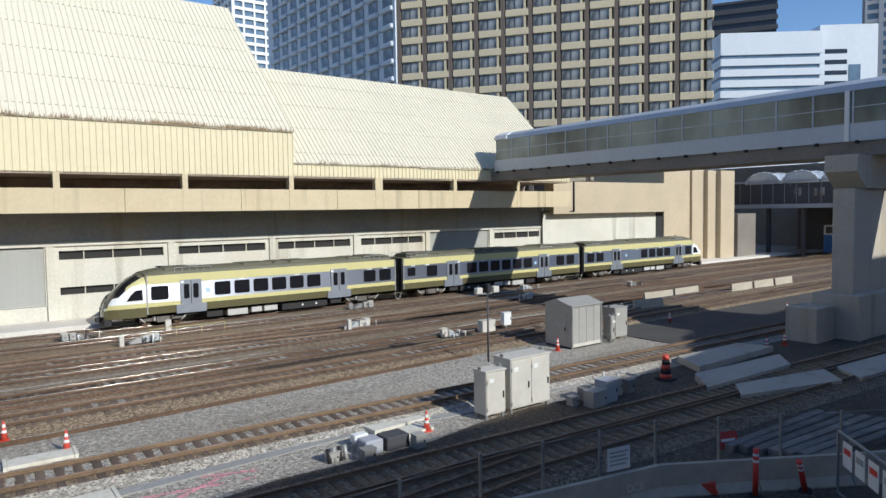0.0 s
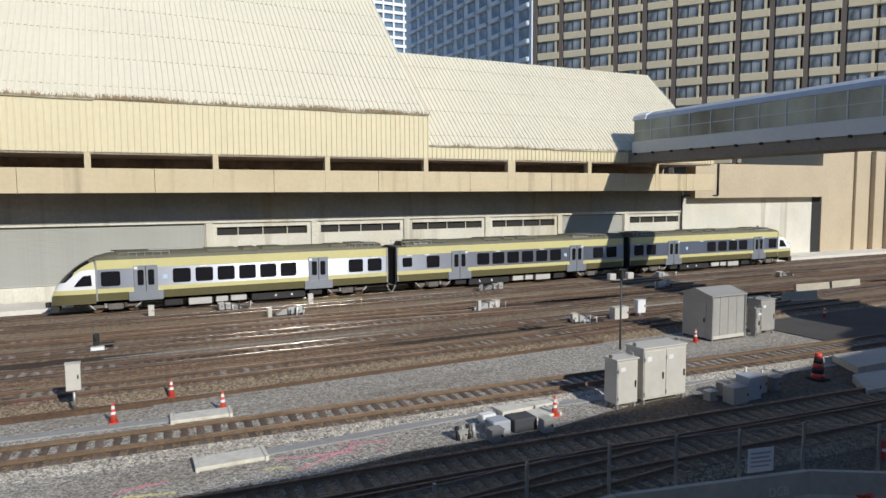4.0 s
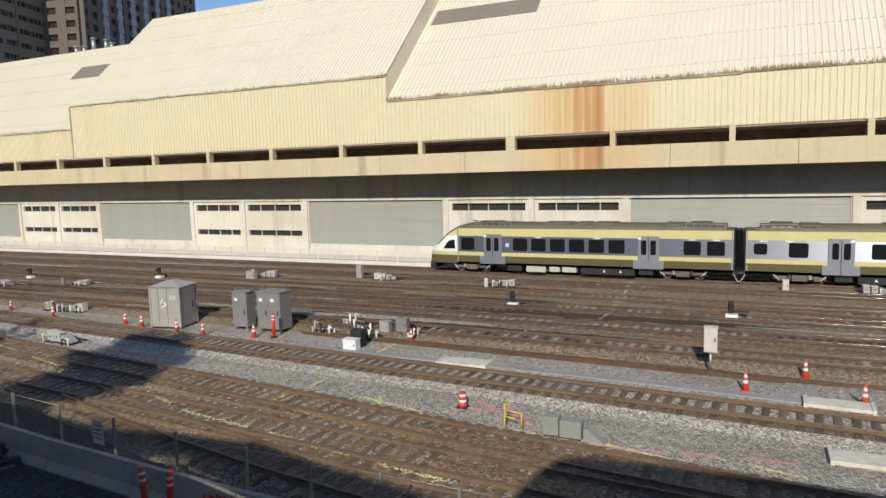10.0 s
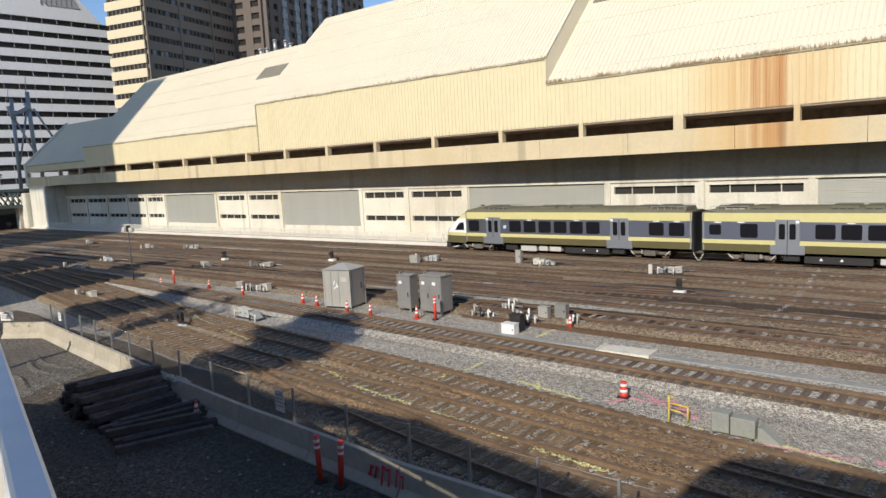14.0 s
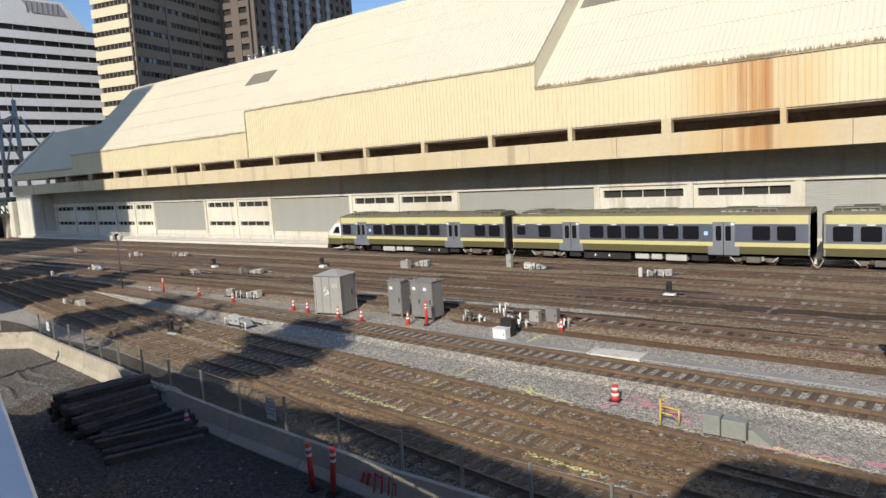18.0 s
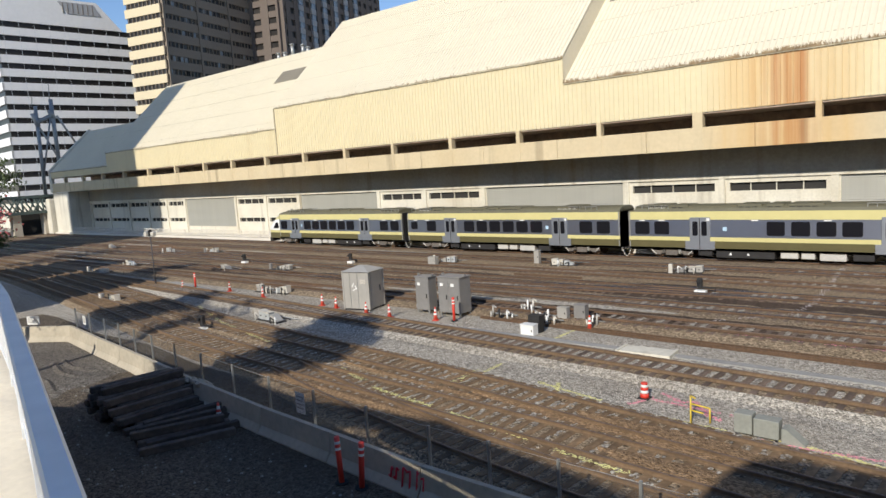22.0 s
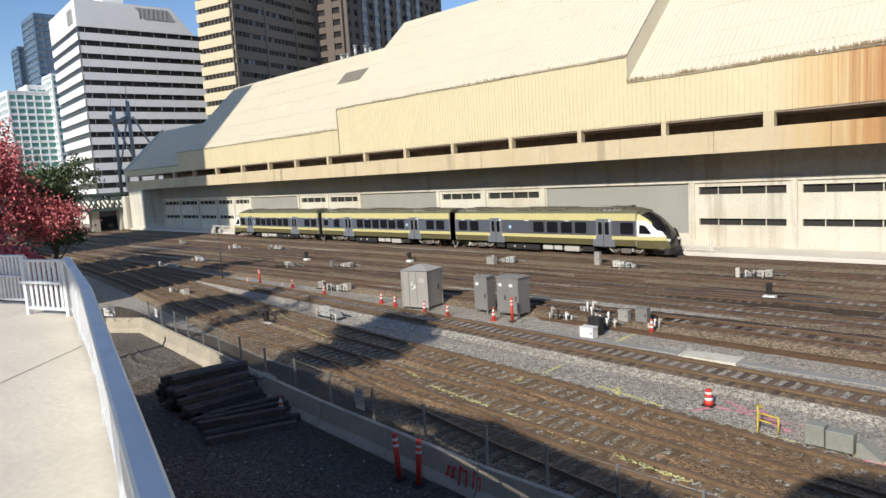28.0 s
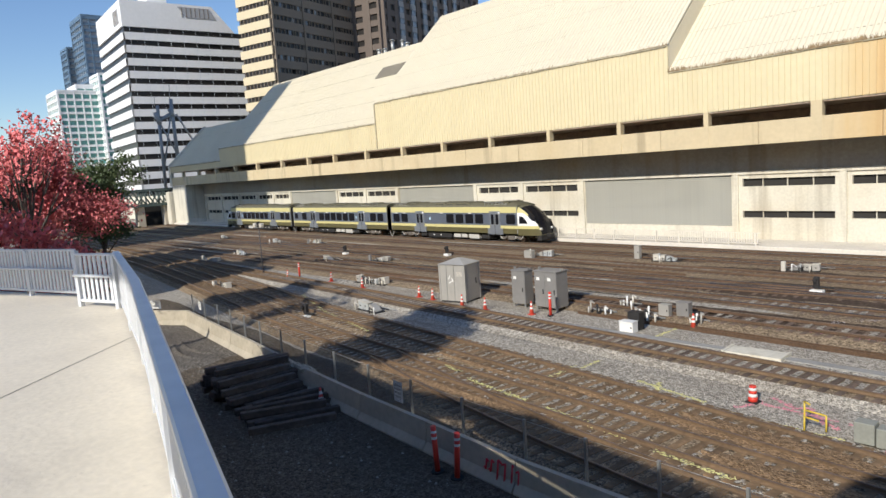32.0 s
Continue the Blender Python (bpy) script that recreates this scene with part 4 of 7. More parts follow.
        cyl(bm, (21.5, 0.3, 4.3), (21.5, 0.3, 4.5), 0.05), cyl(bm, (21.3, 0.3, 4.5), (21.8, 0.3, 4.5), 0.04)
        part("horn", bm, T_UNDER, ns)
    return c


cars = [car(0), car(1), car(2)]


# ---------------------------------------------------------------- towers
def grid_tower(name, label, base, ang, w, d, h, floor, bay, mw, mg, sill=0.45, fw=0.5, deep=0.35, faces=("front", "left"), pil=None, z0=-0.3, blank=0.0, strip=False, shade=None, crown=None):
    """A tower at base (its front-left ground corner), turned by ang; spandrels, piers and panes stand on the named faces."""
    top = thing(name, label, "building", at=Matrix.Translation((base[0], base[1], 0)) @ Matrix.Rotation(radians(ang), 4, "Z"))
    part("core", boxes((deep, w - deep, deep, d - deep, z0, h - (blank if crown else 0))), mg, top)
    if crown:
        bm = bmesh.new()
        prism(bm, [(0, h - blank), (crown[1], h - blank), (crown[0], h), (0, h)], 0, w)
        part("crown", bm, mw, top)
    else:
        part("parapet", boxes((0, w, 0, d, h - 0.01 - blank, h + 1.0)), mw, top)
    spans = []
    if "front" in faces:
        spans.append((w, Matrix.Identity(4), mw))
    if "left" in faces:
        spans.append((d, Matrix.Translation((0, d, 0)) @ Matrix.Rotation(radians(-90), 4, "Z"), mw))
    if "right" in faces:
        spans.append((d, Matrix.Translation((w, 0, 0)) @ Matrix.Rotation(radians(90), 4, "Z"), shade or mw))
    n = int((h - blank) / floor)
    for length, m, ms in spans:
        sp = data("spandrel", boxes((0, length, 0, deep, 0, floor * sill)), ms)
        for i in range(n + 1):
            if i * floor + floor * sill < h - blank + 0.5:
                part("spandrel", sp, mw, top, at=m @ Matrix.Translation((0, 0.0, i * floor)))
        if not strip:
            k = max(1, round(length / bay))
            pw = length / k * fw / 2
            pi = data("pier", boxes((-pw, pw, -0.12, deep + 0.1, 0, h - blank)), pil or mw)
            for i in range(k + 1):
                part("pier", pi, mw, top, at=m @ Matrix.Translation((length * i / k, 0, 0)))
    return top


def hotel():
    """Tan hotel: a facade of bays, each with a recessed window between brown brick fins."""
    ang = -53.0
    n_floors, floor, bay, nb = 28, 3.4, 5.1, 11
    W = bay * nb
    top = thing("hotel_tower", "tan concrete hotel tower with brown fins and curtained windows", "building", at=Matrix.Translation((73.2, 110.6, 0)) @ Matrix.Rotation(radians(ang), 4, "Z"))
    part("core", boxes((0.2, W - 0.1, 1.0, 20, -0.3, n_floors * floor)), TOWER_BR, top)
    fin = data("fin", boxes((-0.4, 0.4, -0.1, 1.2, 0, n_floors * floor)), TOWER_BR)
    pane = data("pane", boxes((0, 3.3, 0.18, 0.4, 0, 2.1)), CURTAIN)
    edge = data("spandrel", boxes((-0.1, 4.2, -0.15, 0.9, 0, 1.3), bevel=0.08), TOWER_TAN)
    jamb = data("jamb", boxes((3.3, 3.75, 0.0, 0.8, 1.25, 3.4)), TOWER_TAN)
    mull = data("mullion", boxes((1.6, 1.72, 0.1, 0.35, 0, 2.1)), T_UNDER)
    side = data("side_pane", boxes((3.55, 3.6, 0.2, 0.9, 1.25, 3.3)), GLASS_D)
    for b in range(nb):
        part("fin", fin, TOWER_BR, top, at=Matrix.Translation((b * bay, 0, 0)))
        for f in range(4, n_floors):
            at = Matrix.Translation((b * bay + 0.62, 0, f * floor))
            part("spandrel", edge, TOWER_TAN, top, at=at)
            w = part("window", pane, CURTAIN, top, at=at @ Matrix.Translation((0, 0, 1.3)))
            part("jamb", jamb, TOWER_TAN, top, at=at)
            part("mullion", mull, T_UNDER, w)
    for f in range(4, n_floors):
        part("corner_band", boxes((W - 0.4, W + 0.9, -0.2, 6, f * floor, f * floor + 1.25), bevel=0.1), TOWER_TAN, top)
        part("corner_window", boxes((W - 0.2, W + 0.6, 0.1, 5, f * floor + 1.25, f * floor + 3.4)), CURTAIN, top)
    # shaded wing behind
    wing = thing("hotel_wing", "grey glazed wing of a hotel tower in shade", "building", at=Matrix.Translation((73.0, 110.9, 0)))
    part("core", boxes((-0.4, 12, 0, 62, -0.3, 92)), TOWER_BW, wing)
    p2 = data("pane", boxes((-0.5, -0.35, 0.6, 4.0, 0, 2.1)), CURTAIN)
    b2 = data("bay_band", boxes((-1.1, -0.3, 0.2, 4.4, 0, 1.0), bevel=0.2), TOWER_BW)
    for b in range(11):
        for f in range(7, 27):
            part("pane", p2, GLASS_B, wing, at=Matrix.Translation((0, b * 5.4 + 0.4, f * floor + 1.2)))
            part("bay_band", b2, TOWER_GR, wing, at=Matrix.Translation((0, b * 5.4 + 0.4, f * floor)))


hotel()
grid_tower("condo_tower", "distant white and blue glass condominium tower", (86, 236), 0, 16, 20, 105, 3.0, 4.0, TOWER_WH, GLASS_B, 0.35, 0.15, 0.6)

# white tower at the far left, its sunlit end and its long side in raking light
wt = grid_tower("white_office_tower", "white office tower with dark strip windows", (-252.8, 72.66), -4, 33.9, 52, 66.0, 3.873, 9, TOWER_WH, GLASS_W, 0.57, 0.5, 0.5, ("front", "right"), blank=7.9, strip=True, crown=(28, 35))
bm = bmesh.new()
prism(bm, [(17.0, 65.2), (19.5, 61.9), (29.0, 61.9), (27.0, 65.2)], 33.7, 34.05)
part("crown_louvre", bm, TOWER_GR, wt, "grey louvred opening in the crown")
for q in range(7):
    part("louvre_blade", boxes((33.9, 34.12, 18.2 + 1.4 * q, 18.35 + 1.4 * q, 62.0, 65.1)), TOWER_SH, wt)
part("crown_louvre", boxes((24.5, 30.5, -0.2, 0.2, 59.6, 63.8)), TOWER_GR, wt)
for q in range(5):
    part("louvre_blade", boxes((25.4 + 1.1 * q, 25.5 + 1.1 * q, -0.3, -0.15, 59.7, 63.7)), TOWER_SH, wt)
part("penthouse", boxes((22, 32, 8.5, 14.5, 66, 70)), TOWER_WH, wt)
for q in range(13):
    part("panel_joint", boxes((33.85, 33.915, 4 * q + 2, 4 * q + 2.06, 0, 58)), TOWER_BW, wt)

# right face takes a darker panel, its shade put into the colour
tt = grid_tower("tan_apartment_tower", "tan slab tower with ribbon windows, shaded side coloured darker", (-180.4, 88.8), 16, 12.8, 38, 96, 3.55, 7.0, TOWER_TAN, GLASS_W, 0.62, 0.06, 0.4, ("front", "right"), pil=TOWER_BR, shade=TOWER_SH, strip=True)
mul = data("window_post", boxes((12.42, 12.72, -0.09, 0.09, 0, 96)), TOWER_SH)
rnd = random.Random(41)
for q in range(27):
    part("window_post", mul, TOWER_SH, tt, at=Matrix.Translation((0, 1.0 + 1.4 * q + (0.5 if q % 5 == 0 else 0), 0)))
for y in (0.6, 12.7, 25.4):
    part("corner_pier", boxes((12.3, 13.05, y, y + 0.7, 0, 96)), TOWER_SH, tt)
for q in range(9):
    part("window_post", boxes((1.0 + 1.4 * q, 1.18 + 1.4 * q, 0.08, 0.38, 0, 96)), TOWER_SH, tt)
blind = data("window_blind", boxes((12.41, 12.56, 0.15, 1.2, 2.25, 3.5)), CURTAIN)
for q in range(70):
    part("window_blind", blind, CURTAIN, tt, at=Matrix.Translation((0, 1.0 + 1.4 * rnd.randint(0, 25), 3.55 * rnd.randint(8, 26))))
bt = grid_tower("brown_tower", "brown brick tower with white window bays in shade", (-178, 126.2), 18, 11, 66, 100, 3.55, 4.4, TOWER_BR, GLASS_W, 0.5, 0.5, 0.5, ("front", "right"), pil=TOWER_BR)

bay = data("bay_panel", boxes((10.9, 11.5, -1.3, 1.3, 0, 1.75), bevel=0.05), TOWER_PB)
sash = data("bay_sash", boxes((10.9, 11.45, -1.2, 1.2, 1.8, 3.5)), CURTAIN)
for y in (11.2, 18.4, 25.6, 32.8, 40.0, 47.2):
    for f in range(9, 27):
        part("bay_panel", bay, TOWER_PB, bt, at=Matrix.Translation((0, y, f * 3.55)))
        part("bay_sash", sash, CURTAIN, bt, at=Matrix.Translation((0, y, f * 3.55)))
# distant towers beyond the white one
for x, y, w, d, h, label, m, g_, s_ in (
        (-372, 95.0, 20, 20, 91, "slim dark glass tower far away", GLASS_B, TOWER_GR, 0.4),
        (-388, 93.0, 12, 14, 80, "dark blue glass tower far away", GLASS_B, TOWER_GR, 0.4),
        (-352, 76.0, 20, 20, 53, "green glass condominium tower with balconies", TOWER_WH, GLASS_G, 0.35),
        (-350, 84.5, 15, 15, 56, "pale green glass condominium tower with balconies", TOWER_WH, GLASS_G, 0.35),
        (-340, 92.0, 14, 16, 60, "white balcony tower beside green towers", TOWER_WH, GLASS_G, 0.35),
        (-385, 70.0, 12, 14, 30, "low dark glass tower far away", TOWER_DK, GLASS_B, 0.3)):
    grid_tower("far_tower", label, (x, y), 0, w, d, h, 2.9, 3.4, m, g_, s_, 0.14, 0.5, ("front", "right"))

# white office block beyond the skywalk
ob_ = grid_tower("office_block", "white office block with dark strip windows and a slanted roof", (192.2, 114.2), -40, 30, 14, 60.0, 3.2, 6, TOWER_BW, GLASS_B, 0.66, 0.1, 0.5, ("front", "left"), blank=3.5, strip=True)
part("end_bay", boxes((30.01, 47, 1.5, 16, 0, 63)), TOWER_BW, ob_)
for i in range(8):
    part("end_window", boxes((31.5, 38, 1.42, 1.6, 32 + 3.2 * i, 33.3 + 3.2 * i)), GLASS_D, ob_)
part("stair_glass", boxes((38.5, 42, 1.40, 1.62, 28, 51)), GLASS_B, ob_)
grid_tower("charcoal_tower", "charcoal office tower far away", (262, 160), -60, 25, 20, 92, 4, 8, TOWER_DK, GLASS_D, 0.5, 0.1, 0.5, ("front", "left"), strip=True)
grid_tower("silver_tower", "pale silver glass tower far away", (330, 128), -66, 60, 20, 125, 4, 6, TOWER_GR, GLASS_B, 0.4, 0.3, 0.5, ("front", "left"))

# station shed beyond the skywalk
shed = thing("station_shed", "dark steel station shed with arched glass skylights", "building")
part("roof_slab", boxes((116, 190, 40, 66, 8.3, 9.0)), TOWER_DK, shed)
part("front_screen", boxes((116.2, 117, 40, 66, 9.0, 12.8)), TOWER_DK, shed, "charcoal upper wall")
for y, z, w in ((50.5, 10.2, 0.7), (51.6, 10.2, 0.5), (54.2, 10.3, 0.5), (54.9, 10.6, 0.5), (55.8, 11.9, 0.4), (46.5, 10.4, 0.6)):
    part("window", boxes((116.12, 116.22, y, y + w, z, z + 1.3)), CURTAIN, shed, "small pale window")
for y in range(41, 66, 2):
    part("panel_seam", boxes((116.15, 116.2, y, y + 0.06, 9.0, 12.8)), TOWER_GR, shed)
part("eave_band", boxes((115.9, 116.3, 40, 66, 12.6, 12.95)), TOWER_GR, shed)
part("soffit_beam", boxes((115.8, 116.6, 40, 66, 8.2, 8.9)), TOWER_GR, shed)
for k in range(3):
    bm = bmesh.new()
    y0 = 45.0 + k * 6.4
    pts = [(y0 + 3.0 + 3.0 * math.cos(radians(a)), 12.4 + 2.0 * math.sin(radians(a))) for a in range(0, 181, 20)]
    prism(bm, pts, 116, 150)
    vault = part("arched_skylight", bm, VAULT, shed, "silver arched skylight")
    for q in range(6):
        bm = bmesh.new()
        for a in range(0, 180, 20):
            c0, c1 = ((y0 + 3.0 + 3.05 * math.cos(radians(w)), 12.4 + 2.05 * math.sin(radians(w))) for w in (a, a + 20))
            cyl(bm, (116 + 5 * q, c0[0], c0[1]), (116 + 5 * q, c1[0], c1[1]), 0.13, n=5)
        part("rib", bm, TOWER_BW, vault)
for y in (42, 48, 54, 60):
    part("column", boxes((117, 117.6, y, y + 0.6, -0.3, 8.3)), TOWER_DK, shed)
part("back_wall", boxes((140, 140.5, 36, 66, -0.3, 8.3)), TOWER_BR, shed)
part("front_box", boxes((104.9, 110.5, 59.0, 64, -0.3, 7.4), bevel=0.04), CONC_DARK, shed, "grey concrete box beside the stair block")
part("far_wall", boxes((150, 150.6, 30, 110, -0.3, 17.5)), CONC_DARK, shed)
bus = thing("bus", "white and blue bus parked under the station shed", "bus")
part("body", boxes((124, 125, 45.0, 54.0, 0.3, 3.4), bevel=0.1), mat("bus_blue", (0.04, 0.16, 0.42), 0.4), bus)
part("upper_body", boxes((123.95, 125.05, 45.0, 54.0, 3.4, 5.2), bevel=0.1), WHITE, bus)
part("window_band", boxes((123.9, 123.98, 45.4, 53.6, 3.7, 4.8)), GLASS_D, bus)
part("yellow_sign", boxes((123.9, 123.98, 47.6, 50.4, 1.6, 2.8)), mat("sign_yellow", (0.7, 0.6, 0.2), 0.5), bus)

# truss footbridge and cable mast at the far end of the hall
br = thing("truss_footbridge", "steel truss footbridge on concrete piers across the tracks", "footbridge")
TR = mat("grey_green_steel", (0.085, 0.115, 0.105), 0.6, 0.2, 0.1)
bm = bmesh.new()
for z in (4.9, 8.3):
    for x in (-163.5, -160.5):
        box(bm, x - 0.25, x + 0.25, 20, 60, z - 0.3, z + 0.3)
for k in range(20):
    y = 20 + 2 * k
    for x in (-163.5, -160.5):
        cyl(bm, (x, y, 4.9), (x, y + 2 if k % 2 else y, 8.3), 0.2, n=5), cyl(bm, (x, y, 8.3), (x, y + 2, 4.9), 0.18, n=5)
part("truss", bm, TR, br)
part("deck", boxes((-163.5, -160.5, 20, 60, 4.7, 4.95)), CONC, br)
for y in (44, 50, 56):
    part("pier", boxes((-163, -161, y, y + 1.6, -0.3, 4.7)), CONC, br)
mast = thing("cable_mast", "blue-grey steel cable mast with raking struts", "mast")
MS = mat("blue_grey_steel", (0.30, 0.32, 0.33), 0.55, 0.2, 0.1)
for a, b, r in (((-165, 58.7, 28.1), (-165, 58.4, 8.2), 0.4), ((-165, 62.0, 29.7), (-165, 62.1, 12.7), 0.46), ((-165, 58.1, 25.5), (-165, 62.7, 15.2), 0.2), ((-165, 61.6, 26.1), (-165, 58.8, 13.9), 0.2), ((-165, 62.9, 26.1), (-165, 66.7, 19.0), 0.24), ((-165, 58.6, 24.5), (-165, 62.0, 26.3), 0.42), ((-165, 58.0, 26.5), (-165, 58.8, 23.6), 0.55), ((-165, 61.4, 27.3), (-165, 62.3, 25.3), 0.55), ((-165, 58.3, 30.2), (-165, 58.0, 27.8), 0.06), ((-165, 62.0, 33.0), (-165, 61.8, 29.5), 0.08)):
    bm = bmesh.new()
    cyl(bm, a, b, r, n=8)
    part("strut", bm, MS, mast)
# solid black block in place of the shaded opening under the footbridge
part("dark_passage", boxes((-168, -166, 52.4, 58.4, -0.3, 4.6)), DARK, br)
# low end building under the footbridge
tagged(part("low_wall", boxes((-230, -165, 66, 68, -0.3, 6.5)), CONC_PALE), "pale low concrete wall beyond the footbridge", "wall", kind="structure")

# ---------------------------------------------------------------- the deck with its railing, behind and beside the camera
EDGE = [(40, -9.66), (0.0, 0.34), (-2.4, 0.9), (-8.8, 2.56), (-13.4, 3.64), (-16.2, 3.45), (-24, 0.6), (-60, -14)]
bm = bmesh.new()
loop = EDGE + [(-60, -60), (40, -60)]
r0 = [bm.verts.new((x, y, 6.68)) for x, y in loop]
r1 = [bm.verts.new((x, y, 5.9)) for x, y in loop]
bm.faces.new(r0[::-1]), bm.faces.new(r1)
for i in range(len(loop)):
    bm.faces.new((r0[i], r0[(i + 1) % len(loop)], r1[(i + 1) % len(loop)], r1[i]))
tagged(part("deck", bm, DECK), "pale concrete terrace deck above the rail yard", "deck", kind="structure")
bm = bmesh.new()
for x in (-14, -6, 2, 10, 20):
    box(bm, x - 0.5, x + 0.5, -6.5, -5.5, -0.3, 5.9)
box(bm, -58, 38, -20.5, -20, -0.3, 5.9)
tagged(part("deck_wall", bm, CONC), "concrete wall and piers under the deck", "wall", kind="structure")


def railing(p, q, posts, broad=0.064, mid=False):
    """A white picket railing between two corners, with a broad flat top."""
    a, b = Vector((*p, 6.68)), Vector((*q, 6.68))
    L = (b - a).length
    ang = math.atan2(b.y - a.y, b.x - a.x)
    rl = thing("railing", "white painted steel picket railing with a broad flat top rail", "railing", group="railings of the deck", at=Matrix.Translation(a) @ Matrix.Rotation(ang, 4, "Z"))
    part("top_rail", boxes((0, L, -broad, broad, 0.99, 1.07 if broad > 0.05 else 1.04), bevel=0.015), TOPRAIL if broad > 0.05 else HANDRAIL, rl, "flat top rail")
    if mid:
        bm = bmesh.new()
        cyl(bm, (0, -0.09, 0.62), (L, -0.09, 0.62), 0.03, n=8)
        part("handrail", bm, HANDRAIL, rl)
    part("bottom_rail", boxes((0, L, -0.025, 0.025, 0.10, 0.15)), HANDRAIL, rl)
    # hidden sheet added so that the railing throws a full shadow
    if broad > 0.05:
        part("infill_sheet", boxes((0.03, L - 0.03, 0.028, 0.034, 0.12, 0.97)), STEEL, rl, "added sheet on the outer side that stops sun between pickets")
    pw = 0.036
    pk = data("picket", boxes((-pw, pw, -0.012, 0.012, 0.15, 0.99)), HANDRAIL)
    n = int(L / 0.125)
    for i in range(1, n):
        part("picket", pk, HANDRAIL, rl, at=Matrix.Translation((i * L / n, 0, 0)))
    po = data("post", boxes((-0.04, 0.04, -0.04, 0.04, 0.0, 1.0)), HANDRAIL)
    for i in range(posts + 1):
        part("post", po, HANDRAIL, rl, at=Matrix.Translation((i * L / posts, 0, 0)))
    return rl


TOPRAIL = mat("blue_grey_rail_paint", (0.82, 0.81, 0.77), 0.4, 0.1, 0.05, 4, 1, 0.02)
railing((-13.35, 3.56), (-8.82, 2.49), 2)
railing((-8.8, 2.485), (-0.9, 0.36), 4)
railing((-0.8, 0.335), (12, -2.85), 6)
railing((-14.4, 3.12), (-13.35, 3.5), 1, 0.03, True)
railing((-24, 0.45), (-15.5, 3.38), 5, 0.03, True)
# deck joints
for a, b in (((-5.0, -3.2), (-10.55, 2.86)),):
    bm = bmesh.new()
    d = (Vector(b) - Vector(a)).normalized().orthogonal() * 0.006
    bm.faces.new([bm.verts.new((*(Vector(p) + s * d), 6.684)) for p, s in ((a, 1), (a, -1), (b, -1), (b, 1))])
    tagged(part("deck_joint", bm, T_UNDER), "dark joint in the concrete paving", "joint", kind="structure")

# unseen bodies added behind the camera to shade the yard
back = thing("shade_canopy", "unseen concrete canopy added behind the terrace to shade the yard", "building")
TZ = math.tan(radians(SUN_EL))
# slab outline, shaped from the wanted shade: x, near edge, far edge on ground
SHADE = [(-30.5, 11.5, 17.3), (-25.5, 13.2, 17.1), (-21.5, 14.4, 16.9), (-19.3, 15.4, 17.3), (-17.2, 16.5, 17.6), (-15.2, 16.7, 17.9), (-13.7, 16.4, 17.5), (-12.1, 16.0, 17.15), (-9.5, 15.35, 16.75), (-8.2, 15.0, 16.5), (-7.9, 13.9, 16.4),
         (-6.3, 13.6, 16.2), (-6.2, 13.6, 16.8), (-6.1, 13.5, 18.2), (-6.0, 13.5, 19.3), (-5.7, 13.5, 20.2), (-5.2, 13.4, 20.75), (-4.4, 13.3, 20.95), (-2.0, 13.0, 21.05), (3.0, 12.0, 21.5), (8.0, 11.6, 21.6), (14.0, 11.2, 21.6),
         (14.1, 4.0, 21.6), (22.0, 4.0, 21.9), (28.0, 4.0, 22.7), (35.5, 4.0, 23.6), (36.2, 4.0, 25.0), (38.5, 4.0, 26.0), (40.0, 4.0, 27.4), (43.0, 4.0, 28.4), (64.0, 4.0, 29.0)]
dx = math.tan(radians(SUN_AZ))
bm = bmesh.new()
rows = []
for x, ylo, yhi in SHADE:
    q = [(x + (y + 11) * dx, (y + 11) * TZ) for y in (ylo, yhi)]
    rows.append([bm.verts.new((u, v, z)) for v in (-11.0, -11.4) for u, z in q])
for p, q in zip(rows, rows[1:]):
    for i, j in ((0, 1), (1, 3), (3, 2), (2, 0)):
        bm.faces.new((p[i], p[j], q[j], q[i]))
bm.faces.new([rows[0][i] for i in (0, 2, 3, 1)]), bm.faces.new([rows[-1][i] for i in (0, 1, 3, 2)])
part("canopy_slab", bm, CONC, back)
part("canopy_column", boxes((-14, -13, -14.5, -13.5, 6.6, 15.2), (30, 31, -14.5, -13.5, 6.6, 15.2)), CONC, back)
# unseen tower, added and shaped to shade the far end of the hall
tagged(part("tall_tower", boxes((-127, -95.6, -38, -34, -0.3, 92), (-145, -127, -36, -34, 65, 92)), CONC), "unseen tower added behind the terrace to shade the hall's far end", "building")
# unseen wall added to keep sky light off the shaded foreground
tagged(part("stadium_wall", boxes((-55, 200, -85, -62, -0.3, 35)), CONC), "broad unseen wall added behind the terrace to block sky light", "building")
# unseen blocks added for the shade on the far tracks, sized by its reach
for x0, x1, reach in ((-93.5, -81.5, 38.5), (-78.0, -63.0, 33.5)):
    dx = (reach + 11) * math.tan(radians(SUN_AZ))
    tagged(part("side_building", boxes((x0 + dx, x1 + dx, -24.0, -11.0, -0.3, (reach + 11) * TZ)), CONC), "unseen concrete block added to shade the far tracks", "building", group="buildings behind the terrace")


